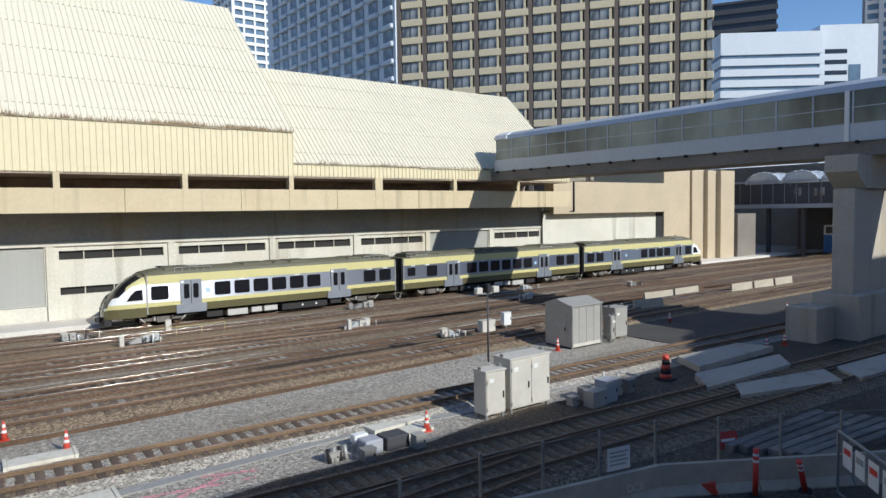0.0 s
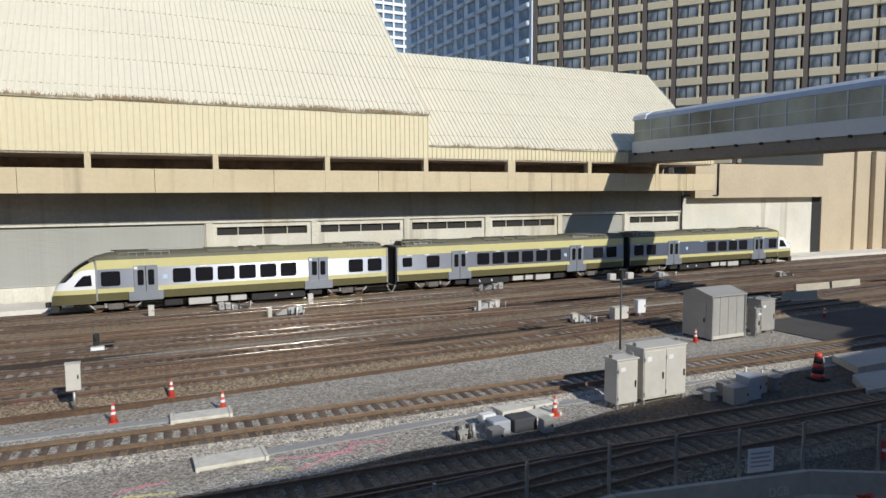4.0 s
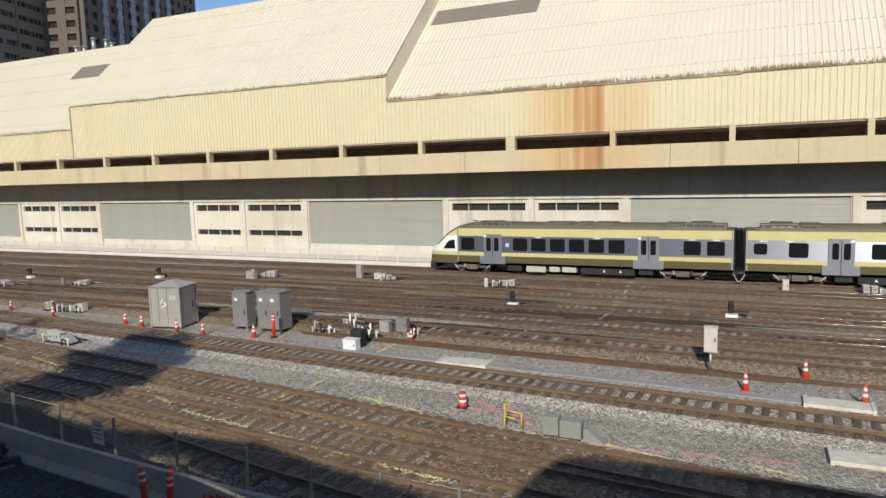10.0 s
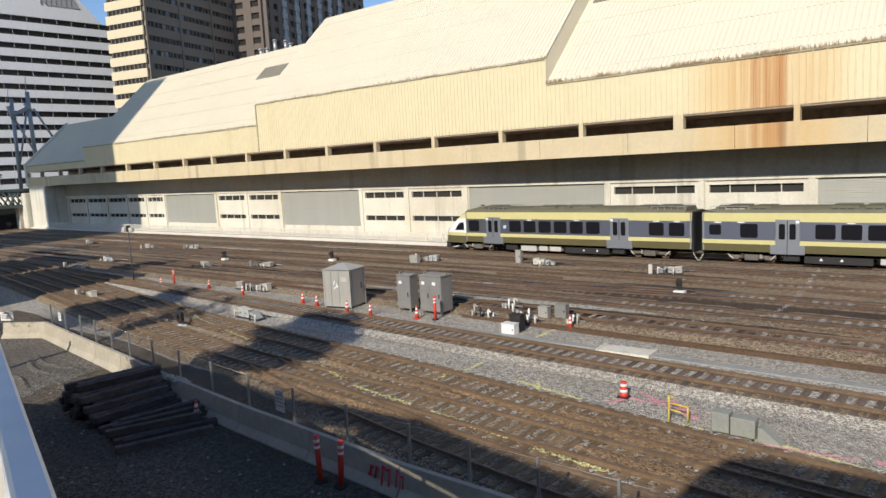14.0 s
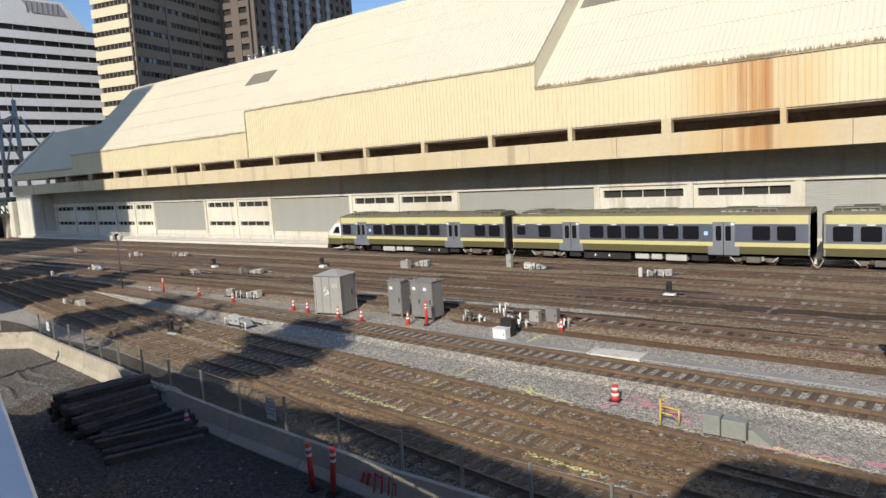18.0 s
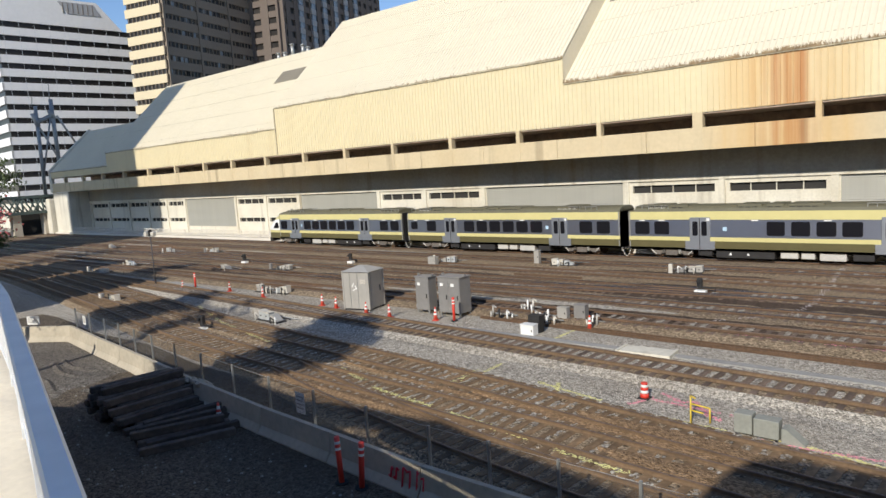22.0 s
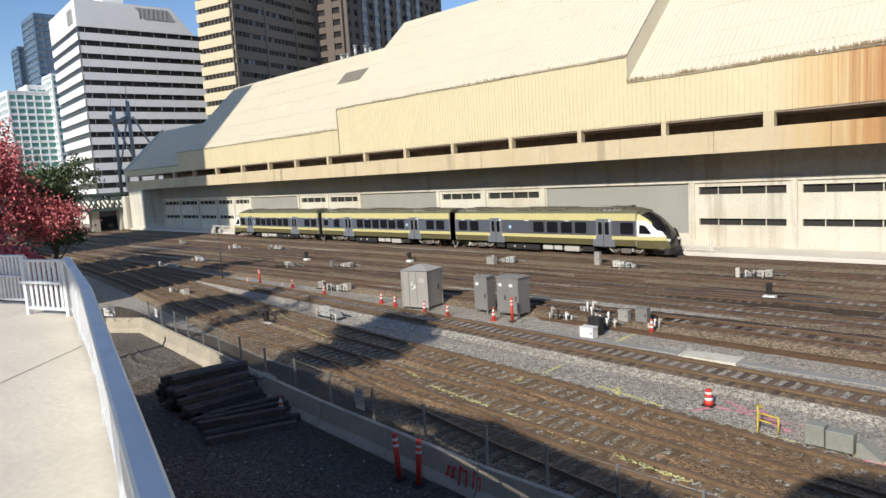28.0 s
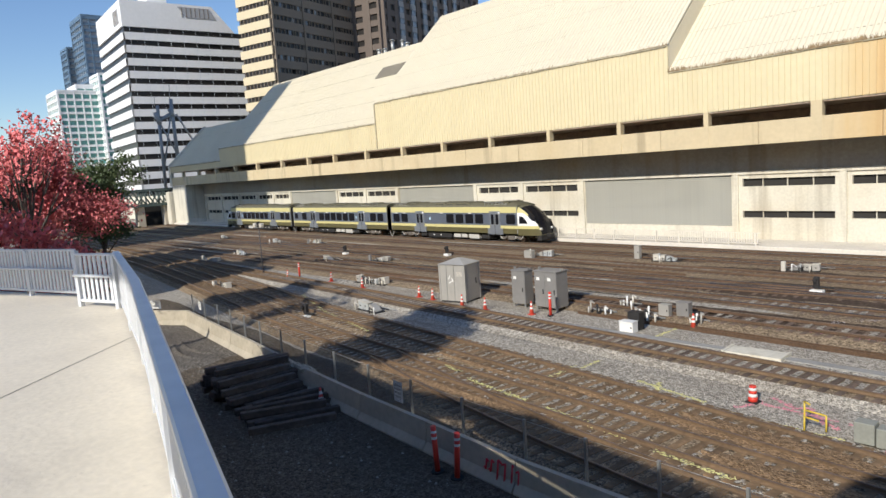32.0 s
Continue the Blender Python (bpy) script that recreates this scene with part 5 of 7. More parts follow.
# ---------------------------------------------------------------- trackside cabinets
def cabinet(x0, x1, y0, y1, h, label, m, roof=0.0, doors=1, legs=True):
    c = thing("signal_cabinet", label, "cabinet", group="signal cabinets", at=Matrix.Translation(((x0 + x1) / 2, (y0 + y1) / 2, -0.25)))
    w, d = (x1 - x0) / 2, (y1 - y0) / 2
    zb = 0.22 if legs else 0.05
    part("body", boxes((-w, w, -d, d, zb, h), bevel=0.02), m, c)
    if roof:
        bm = bmesh.new()
        prism(bm, [(-w - 0.08, h), (-w - 0.08, h + 0.05), (0, h + roof), (w + 0.08, h + 0.05), (w + 0.08, h)], -d - 0.08, d + 0.08, along="y")
        part("pitched_roof", bm, m, c)
    else:
        part("lid", boxes((-w - 0.05, w + 0.05, -d - 0.05, d + 0.05, h, h + 0.07), bevel=0.015), m, c)
    for k in range(doors):
        a, b = -w + 2 * w * k / doors + 0.04, -w + 2 * w * (k + 1) / doors - 0.04
        dr = part("door", boxes((a, b, -d - 0.025, -d, zb + 0.08, h - 0.08), bevel=0.008), m, c)
        part("handle", boxes((b - 0.14, b - 0.09, -d - 0.07, -d - 0.025, h * 0.5 - 0.14, h * 0.5 + 0.14)), T_UNDER, dr)
        for hz in (0.4, h - 0.5):
            part("hinge", boxes((a - 0.01, a + 0.03, -d - 0.05, -d - 0.02, hz, hz + 0.15)), STEEL, dr)
        part("label_plate", boxes((a + 0.15, a + 0.4, -d - 0.032, -d - 0.024, h * 0.78, h * 0.86)), WHITE, dr)
    if legs:
        for sx_ in (-1, 1):
            for sy_ in (-1, 1):
                part("leg", boxes((sx_ * (w - 0.1) - 0.05, sx_ * (w - 0.1) + 0.05, sy_ * (d - 0.1) - 0.05, sy_ * (d - 0.1) + 0.05, -0.05, zb)), STEEL, c)
    for sx_ in (-1, 1):
        part("lifting_lug", boxes((sx_ * w - 0.03, sx_ * w + 0.03, -0.1, 0.1, h, h + 0.2)), STEEL, c)
    return c


def house(x, y, w, d, h, label, m, at_rot=0):
    c = thing("relay_house", label, "cabinet", group="signal cabinets", at=Matrix.Translation((x, y, -0.25)) @ Matrix.Rotation(radians(at_rot), 4, "Z"))
    part("housing", boxes((-w, w, -d, d, 0.1, h), bevel=0.02), m, c)
    bm = bmesh.new()
    b = [bm.verts.new((sx_ * (w + 0.1), sy_ * (d + 0.1), h)) for sx_, sy_ in ((-1, -1), (1, -1), (1, 1), (-1, 1))]
    t = [bm.verts.new((sx_ * w * 0.25, sy_ * d * 0.25, h + 0.32)) for sx_, sy_ in ((-1, -1), (1, -1), (1, 1), (-1, 1))]
    bm.faces.new(b[::-1]), bm.faces.new(t)
    for i in range(4):
        bm.faces.new((b[i], b[(i + 1) % 4], t[(i + 1) % 4], t[i]))
    part("hipped_roof", bm, m, c)
    dr = part("door", boxes((w, w + 0.03, -d * 0.7, d * 0.7, 0.2, h - 0.15), bevel=0.01), m, c)
    part("handle", boxes((w + 0.03, w + 0.08, d * 0.4, d * 0.4 + 0.06, h * 0.45, h * 0.6)), T_UNDER, dr)
    for sx_ in (-1, 1):
        for sy_ in (-1, 1):
            part("corner_trim", boxes((sx_ * w - 0.05, sx_ * w + 0.05, sy_ * d - 0.05, sy_ * d + 0.05, 0.08, h + 0.02)), m, c)
    part("base_skid", boxes((-w, w, -d, -d + 0.2, -0.05, 0.12), (-w, w, d - 0.2, d, -0.05, 0.12)), T_UNDER, c)
    for u, v_, r_ in ((-0.22, h * 0.66, 25), (0.02, h * 0.60, -30), (-0.12, h * 0.54, 60)):
        mk = boxes((-0.035, 0.035, -0.004, 0.004, -0.16, 0.16))
        part("chalk_mark", mk, WHITE, c, "pale chalk stroke", at=Matrix.Translation((u, -d - 0.008, v_)) @ Matrix.Rotation(radians(r_), 4, "Y"))
    for k in range(5):
        part("vent_slat", boxes((w * 0.35, w * 0.8, -d - 0.02, -d, h * 0.7 + 0.06 * k, h * 0.7 + 0.035 + 0.06 * k)), CAB_W, c)
    for u in (-w * 0.45, w * 0.15):
        part("panel_rib", boxes((u - 0.02, u + 0.02, -d - 0.025, -d, 0.15, h - 0.05)), STEEL, c)
    return c


# big steel hut by the skywalk: a shed-roofed box
hut = thing("signal_hut", "grey stainless steel signal hut with a shallow pitched roof", "hut", at=Matrix.Translation((33.3, 30.0, -0.25)))
part("housing", boxes((-1.4, 1.4, -1.15, 1.15, 0.1, 2.68), bevel=0.02), CAB, hut)
bm = bmesh.new()
prism(bm, [(-1.25, 2.68), (-1.25, 2.75), (0.1, 3.12), (1.25, 2.75), (1.25, 2.68)], -1.5, 1.5)
part("pitched_roof", bm, CAB, hut)
for x in (-1.42, 1.36):
    part("corner_post", boxes((x, x + 0.08, -1.23, -1.15, 0.0, 2.8)), STEEL, hut)
for x in (-0.7, 0.0, 0.7):
    part("sheet_seam", boxes((x - 0.015, x + 0.015, -1.165, -1.15, 0.12, 2.66)), STEEL, hut)
part("kick_plate", boxes((-1.36, 1.36, -1.18, -1.15, 0.1, 0.3)), CAB_W, hut)
for z in (0.9, 1.8):
    part("sheet_seam", boxes((-1.425, -1.4, -1.1, 1.1, z - 0.015, z + 0.015)), STEEL, hut)
hd = part("door", boxes((-1.43, -1.4, -0.75, 0.2, 0.2, 2.3), bevel=0.01), CAB, hut, "grey steel door")
part("handle", boxes((-1.48, -1.43, -0.65, -0.6, 1.1, 1.35)), T_UNDER, hd)
part("skid", boxes((-1.36, 1.36, -1.1, -0.9, -0.05, 0.12), (-1.36, 1.36, 0.9, 1.1, -0.05, 0.12)), T_UNDER, hut)
cabinet(36.2, 37.5, 28.9, 29.9, 2.15, "grey steel signal cabinet beside a signal hut", CAB)
cabinet(35.4, 35.8, 28.6, 29.0, 1.7, "narrow grey steel meter cabinet beside a signal hut", CAB)
cabinet(18.35, 19.45, 21.3, 22.1, 2.05, "off-white steel signal cabinet with one door", CAB_W)
cabinet(19.75, 22.15, 21.3, 22.4, 2.38, "off-white steel signal cabinet with two doors", CAB_W, doors=2)
house(-33.3, 30.6, 1.02, 0.88, 2.6, "grey steel relay house with a hipped roof and corner trim", CAB, 12)
CAB_D = mat("dark_grey_painted_steel", (0.26, 0.25, 0.235), 0.5, 0.2, 0.06, 3, 0.8, 0.03)
cabinet(-28.8, -27.7, 30.9, 31.7, 2.3, "dark grey steel signal cabinet on legs", CAB_D)
cabinet(-26.9, -25.2, 30.9, 32.0, 2.4, "wide dark grey steel signal cabinet on legs", CAB_D, doors=2)


# ---------------------------------------------------------------- cones, posts, boxes
def cone(x, y, label="orange traffic cone with white bands", s=1.0, m=None):
    c = thing("traffic_cone", label, "cone", group="traffic cones", at=Matrix.Translation((x, y, -0.25)) @ Matrix.Scale(s, 4))
    part("base", boxes((-0.2, 0.2, -0.2, 0.2, 0, 0.05), bevel=0.015), m or ORANGE, c)
    bm = bmesh.new()
    cyl(bm, (0, 0, 0.05), (0, 0, 0.9), 0.155, 0.035, n=14)
    part("body", bm, m or ORANGE, c)
    for z0, z1 in ((0.38, 0.50), (0.62, 0.76)):
        bm = bmesh.new()
        r = lambda z: 0.155 - 0.12 * (z - 0.05) / 0.85 + 0.004
        cyl(bm, (0, 0, z0), (0, 0, z1), r(z0), r(z1), n=14, caps=False)
        part("reflective_band", bm, WHITE, c)
    return c


for x, y in ((-0.3, 29.0), (2.0, 31.6), (3.8, 28.7), (15.7, 21.9), (31.0, 29.2), (-49.5, 30.5), (-44.0, 29.9), (-36.8, 29.8), (-35.1, 29.6), (-31.6, 29.1), (-29.5, 29.1), (-26.2, 29.7), (-16.9, 31.5), (-54.9, 29.3), (45.1, 30.8), (40.9, 21.0), (42.9, 20.9), (56.3, 27.3), (-22.8, 13.0)):
    cone(x, y, s=0.92)
c = thing("channelizer", "stubby red and white traffic channelizer on the ballast", "cone", at=Matrix.Translation((-10.3, 23.2, -0.25)) @ Matrix.Scale(0.72, 4))
part("base", boxes((-0.3, 0.3, -0.3, 0.3, 0, 0.07), bevel=0.02), RUBBER, c)
for z0, z1, r0, r1, m in ((0.07, 0.3, 0.24, 0.215, REDP), (0.3, 0.46, 0.215, 0.2, WHITE), (0.46, 0.62, 0.2, 0.185, REDP), (0.62, 0.76, 0.185, 0.175, WHITE), (0.76, 0.86, 0.175, 0.16, REDP)):
    bm = bmesh.new()
    cyl(bm, (0, 0, z0), (0, 0, z1), r0, r1, n=16)
    part("ring", bm, m, c)


def delineator(x, y, h, lean=0):
    c = thing("delineator_post", "orange plastic delineator post with pale bands", "post", group="delineator posts", at=Matrix.Translation((x, y, -0.25)) @ Matrix.Rotation(radians(lean), 4, "Y"))
    bm = bmesh.new()
    cyl(bm, (0, 0, 0), (0, 0, h), 0.085, n=10)
    part("tube", bm, REDP, c)
    for z in (0.72, 0.85):
        bm = bmesh.new()
        cyl(bm, (0, 0, h * z), (0, 0, h * z + 0.08), 0.09, n=10, caps=False)
        part("pale_band", bm, WHITE, c)
    bm = bmesh.new()
    cyl(bm, (0, 0, 0), (0, 0, 0.06), 0.2, n=12)
    part("base", bm, RUBBER, c)


for x, y, h, l in ((-54.9, 30.5, 1.3, 0), (-25.0, 30.0, 1.45, 0), (-14.95, 12.2, 1.45, -3), (-14.2, 12.3, 1.45, 5), (19.9, 10.5, 1.5, 1)):
    delineator(x, y, h, l)
drum = thing("traffic_drum", "orange and black striped traffic drum", "drum", at=Matrix.Translation((29.9, 20.6, -0.25)))
for i in range(5):
    bm = bmesh.new()
    cyl(bm, (0, 0, 0.1 + i * 0.24), (0, 0, 0.34 + i * 0.24), 0.3 - 0.03 * i, 0.28 - 0.03 * i, n=16)
    part("stripe", bm, ORANGE if i % 2 == 0 else T_UNDER, drum)
part("base", boxes((-0.38, 0.38, -0.38, 0.38, 0, 0.1)), RUBBER, drum)


def switch_machine(x, y, k, rnd):
    """Two upright cases, a sloping hood, rods and cable stubs of a point machine."""
    c = thing("point_machine", ("grey", "pale grey", "dusty grey")[k % 3] + " point machine with rods beside the rails", "point machine", group="point machines", at=Matrix.Translation((x, y, gz(y))) @ Matrix.Rotation(radians(rnd.uniform(-14, 14)), 4, "Z"))
    m = (SILVER, CAB_W, CAB)[k % 3]
    w, h = rnd.uniform(0.38, 0.55), rnd.uniform(0.42, 0.62)
    flip = -1 if k % 2 else 1
    u = -0.9
    for i in range(2 if k % 4 else 1):
        tip = Matrix.Rotation(radians(rnd.uniform(-7, 7)), 4, "Y")
        bm = boxes((-w / 2, w / 2, -0.24, 0.24, 0.06, h * (1 - 0.12 * i)), bevel=0.03)
        cs = part("case", bm, m, c, at=Matrix.Translation((flip * u, 0, 0)) @ tip)
        part("lid", boxes((-w / 2 - 0.02, w / 2 + 0.02, -0.26, 0.26, h * (1 - 0.12 * i), h * (1 - 0.12 * i) + 0.04)), CAB_W, cs)
        part("catch", boxes((-0.05, 0.05, -0.27, -0.24, h * 0.5, h * 0.62)), T_UNDER, cs)
        u += w + 0.07
    bm = bmesh.new()
    prism(bm, [(flip * (u - 0.2), 0.05), (flip * (u - 0.2), h * 0.82), (flip * (u + 0.06), h * 0.78), (flip * (u + 0.55), 0.12), (flip * (u + 0.55), 0.05)], -0.25, 0.25, along="y")
    part("sloping_hood", bm, (CAB, SILVER, CAB_D)[k % 3], c)
    part("base_plate", boxes((-1.25, 1.1, -0.36, 0.36, 0.0, 0.06)), T_UNDER, c)
    for i in range(2):
        bm = bmesh.new()
        cyl(bm, (-1.5 + 0.3 * i, 0.4 + 0.25 * i, 0.16), (1.5 + 0.4 * i, 0.4 + 0.25 * i, 0.16), 0.03, n=6)
        part("rod", bm, (T_UNDER, STEEL)[i], c)
    for i in range(rnd.randint(2, 4)):
        bm = bmesh.new()
        u, v = rnd.uniform(-1.7, 1.7), rnd.uniform(-0.7, -0.3)
        hh = rnd.uniform(0.25, 0.75)
        cyl(bm, (u, v, 0), (u + rnd.uniform(-0.06, 0.06), v, hh), 0.045, n=6)
        cyl(bm, (u, v, hh), (u + rnd.uniform(-0.3, 0.3), v + 0.1, hh * 0.6), 0.035, n=6)
        part("cable_stub", bm, (T_UNDER, CAB_W, WHITE, STEEL)[i], c)
    if k % 2:
        u = flip * rnd.uniform(1.2, 1.5)
        part("lamp_box", boxes((u, u + 0.3, -0.6, -0.35, 0.0, rnd.uniform(0.5, 0.85)), bevel=0.04), CAB_D if k % 4 == 1 else CAB_W, c)


rnd = random.Random(5)
for k, (x, y) in enumerate(((-84.5, 44.3), (-77.5, 46.0), (-60.5, 37.3), (-76.5, 31.5), (-76.7, 35.4), (-54.2, 39.5), (-36.2, 25.1), (-44.3, 31.8), (-45.8, 31.6), (-40.3, 47.8), (-28.5, 49.4), (-18.0, 48.9), (-103.2, 45.0), (-55.6, 23.6), (7.8, 52.9), (10.9, 48.6), (28.5, 36.4), (30.4, 52.7), (50.9, 52.4), (25, 44), (62, 47), (45, 46.8))):
    switch_machine(x, y, k, rnd)


def relay_box(x, y, w, d, h, label, m=None, stand=0.0):
    c = thing("relay_box", label, "box", group="relay boxes", at=Matrix.Translation((x, y, gz(y))))
    part("case", boxes((-w / 2, w / 2, -d / 2, d / 2, stand, stand + h), bevel=0.015), m or CAB_W, c)
    part("lid", boxes((-w / 2 - 0.02, w / 2 + 0.02, -d / 2 - 0.02, d / 2 + 0.02, stand + h, stand + h + 0.03)), m or CAB_W, c)
    part("latch", boxes((w / 2 - 0.12, w / 2 - 0.07, -d / 2 - 0.03, -d / 2, stand + h * 0.45, stand + h * 0.6)), T_UNDER, c)
    if stand:
        bm = bmesh.new()
        cyl(bm, (0, 0, 0), (0, 0, stand), 0.06, n=8)
        part("stand_pipe", bm, STEEL, c)


relay_box(-1.75, 31.2, 0.55, 0.4, 1.1, "off-white trackside case on a steel pipe stand", stand=0.95)
relay_box(-19.3, 29.3, 0.8, 0.5, 0.55, "small white box with a black cover on the ballast", WHITE)
relay_box(-19.3, 30.0, 0.7, 0.5, 0.9, "black relay box beside a small white box", T_UNDER)
relay_box(-31.5, 49.8, 0.5, 0.4, 1.1, "pale grey trackside post box", CAB)
relay_box(13.5, 51.8, 0.4, 0.3, 0.9, "white trackside marker box")
relay_box(2.0, 52.4, 0.4, 0.3, 0.8, "white trackside marker box")
relay_box(-19.1, 32.6, 0.6, 0.4, 0.6, "grey relay box between cable risers", CAB)
relay_box(-18.2, 33.0, 0.7, 0.45, 0.75, "dark grey relay box with a flat lid", CAB_D)
relay_box(31.3, 36.4, 1.2, 0.6, 0.8, "pale grey relay box beside the rails")
relay_box(33.0, 36.2, 0.7, 0.4, 0.9, "white relay box on a short pipe", WHITE, 0.3)
relay_box(23.6, 19.9, 0.9, 0.6, 0.7, "grey relay box in the shade", CAB)
relay_box(24.6, 20.1, 0.8, 0.7, 1.0, "dark grey relay box in the shade", TOWER_GR)
relay_box(25.7, 20.5, 0.6, 0.5, 0.8, "grey relay box in the shade", CAB)
relay_box(-40.7, 46.4, 0.9, 0.5, 0.7, "grey relay box beside a point machine", CAB)

# pipe risers beside the relay boxes
rnd = random.Random(17)
for x0, y0, n in ((-23.4, 31.6, 8), (-20.8, 32.4, 6), (26.4, 21.6, 4), (-17.4, 32.2, 4), (-46.3, 31.2, 5), (-22.2, 33.2, 5), (-19.6, 31.6, 4)):
    c = thing("cable_risers", "cluster of grey plastic cable riser pipes on a bracket", "pipes", group="cable risers", at=Matrix.Translation((x0, y0, gz(y0))))
    for i in range(n):
        bm = bmesh.new()
        u, v, hh = i * 0.19 + rnd.uniform(-0.05, 0.05), rnd.uniform(-0.3, 0.3), rnd.uniform(0.35, 0.75)
        cyl(bm, (u, v, 0), (u + rnd.uniform(-0.05, 0.05), v, hh), 0.055, n=8)
        if i % 3 == 0:
            cyl(bm, (u, v, hh), (u + rnd.uniform(0.2, 0.4), v - 0.2, hh - 0.05), 0.05, n=8)
        part("pipe", bm, (WHITE, CAB_W, CAB, T_UNDER)[rnd.randint(0, 3)], c)
    part("bracket", boxes((-0.3, n * 0.19 + 0.1, 0.34, 0.40, 0.2, 0.28), (-0.3, -0.24, 0.34, 0.40, 0, 0.2)), STEEL, c)

for x, y, w, h in ((24.0, 20.9, 0.5, 0.55), (22.9, 20.6, 0.45, 0.4), (26.6, 20.4, 0.5, 0.6), (12.2, 20.6, 0.5, 0.45), (14.4, 20.6, 0.45, 0.5), (11.2, 21.4, 0.4, 0.35)):
    relay_box(x, y, w, 0.4, h, "small grey relay box in the shade", CAB_D if w > 0.45 else CAB)
# dwarf signals
for k, (x, y) in enumerate(((-38.0, 21.3), (-14.6, 41.8), (-63, 41.0), (-50, 44.6), (-1.2, 42.2))):
    c = thing("dwarf_signal", "small black dwarf signal on a white concrete base", "signal", group="dwarf signals", at=Matrix.Translation((x, y, gz(y))))
    part("base", boxes((-0.35, 0.35, -0.25, 0.25, 0, 0.22), bevel=0.03), WHITE, c)
    part("head", boxes((-0.2, 0.12, -0.15, 0.15, 0.3, 1.0), bevel=0.06), T_UNDER, c)
    part("arm", boxes((0.1, 0.9, -0.05, 0.05, 0.35, 0.45)), T_UNDER, c)
    bm = bmesh.new()
    cyl(bm, (-0.04, -0.2, 0.8), (-0.04, -0.34, 0.8), 0.1, n=10)
    part("hood", bm, T_UNDER, c)

# lamp poles
for x, y, h in ((25.7, 29.7, 4.0), (-59.7, 29.3, 4.6)):
    c = thing("lamp_pole", "thin steel pole with two small floodlights on a crossbar", "pole", at=Matrix.Translation((x, y, -0.25)))
    bm = bmesh.new()
    cyl(bm, (0, 0, 0), (0, 0, h), 0.06, 0.05, n=8)
    part("mast", bm, TOWER_DK, c)
    part("crossbar", boxes((-0.8, 0.8, -0.04, 0.04, h, h + 0.07)), STEEL, c)
    for s in (-0.72, 0.55):
        part("floodlight", boxes((s - 0.2, s + 0.25, -0.16, 0.16, h + 0.05, h + 0.42), bevel=0.04), CAB_W, c)
    part("camera_box", boxes((-0.1, 0.12, -0.15, 0.15, h + 0.05, h + 0.6), bevel=0.03), T_UNDER, c)

# junction boxes and yellow bracket
c = thing("junction_box", "green-grey steel junction boxes with a sloped cable hood", "box", at=Matrix.Translation((-6.3, 21.7, -0.25)) @ Matrix.Scale(0.78, 4))
GG = mat("green_grey_paint", (0.29, 0.295, 0.255), 0.6, 0.1, 0.1)
part("tall_box", boxes((-0.35, 0.35, -0.3, 0.3, 0.12, 0.95), bevel=0.02), GG, c)
part("wide_box", boxes((0.4, 1.35, -0.3, 0.3, 0.1, 0.85), bevel=0.02), GG, c)
bm = bmesh.new()
prism(bm, [(1.45, 0.0), (1.45, 0.6), (1.6, 0.62), (2.3, 0.06), (2.3, 0.0)], -0.3, 0.3, along="y")
part("cable_hood", bm, GG, c)
part("foot", boxes((-0.3, -0.2, -0.25, 0.25, 0, 0.15), (1.2, 1.3, -0.25, 0.25, 0, 0.15)), T_UNDER, c)
YEL = mat("yellow_paint", (0.62, 0.45, 0.05), 0.5, 0, 0.1)
c = thing("yellow_bracket", "bent yellow steel pipe guard", "guard", at=Matrix.Translation((-8.1, 21.9, -0.25)) @ Matrix.Scale(0.85, 4))
bm = bmesh.new()
for a, b in (((0, 0, 0), (0, 0, 1.05)), ((0, 0, 1.05), (0.25, -0.2, 1.05)), ((0, 0, 0.72), (0.75, 0, 0.66)), ((0.75, 0, 0.66), (0.75, 0, 0.05)), ((0, 0, 0.45), (0.5, 0, 0.4)), ((0.1, -0.3, 0), (0.1, -0.3, 0.6))):
    cyl(bm, a, b, 0.036, n=8)
part("pipe", bm, YEL, c)
YEL_D = mat("dull_yellow_paint", (0.40, 0.33, 0.12), 0.6, 0, 0.15)
c = thing("yellow_rail_guard", "low yellow steel guard rail beside the track", "guard", at=Matrix.Translation((11.8, 50.0, gz(50.0))))
for x in (0, 1.8, 3.6, 5.3):
    part("post", boxes((x - 0.02, x + 0.02, -0.02, 0.02, 0, 0.62)), YEL_D, c)
part("rail", boxes((-0.05, 5.4, -0.02, 0.02, 0.6, 0.64)), YEL_D, c)


# ---------------------------------------------------------------- troughs, slabs, spare rails
def ribbon(name, label, pts, w, z0, z1, m, cat):
    bm = bmesh.new()
    rows = []
    for i, p in enumerate(pts):
        a, b = Vector(pts[max(0, i - 1)]), Vector(pts[min(len(pts) - 1, i + 1)])
        n = (b - a).normalized().orthogonal() * w / 2
        p = Vector(p)
        rows.append([bm.verts.new((*(p + n), z0)), bm.verts.new((*(p + n), z1)), bm.verts.new((*(p - n), z1)), bm.verts.new((*(p - n), z0))])
    for r, q in zip(rows, rows[1:]):
        for i in range(4):
            bm.faces.new((r[i], r[(i + 1) % 4], q[(i + 1) % 4], q[i]))
    bm.faces.new(rows[0]), bm.faces.new(rows[-1][::-1])
    return tagged(part(name, bm, m), label, cat, kind="structure")


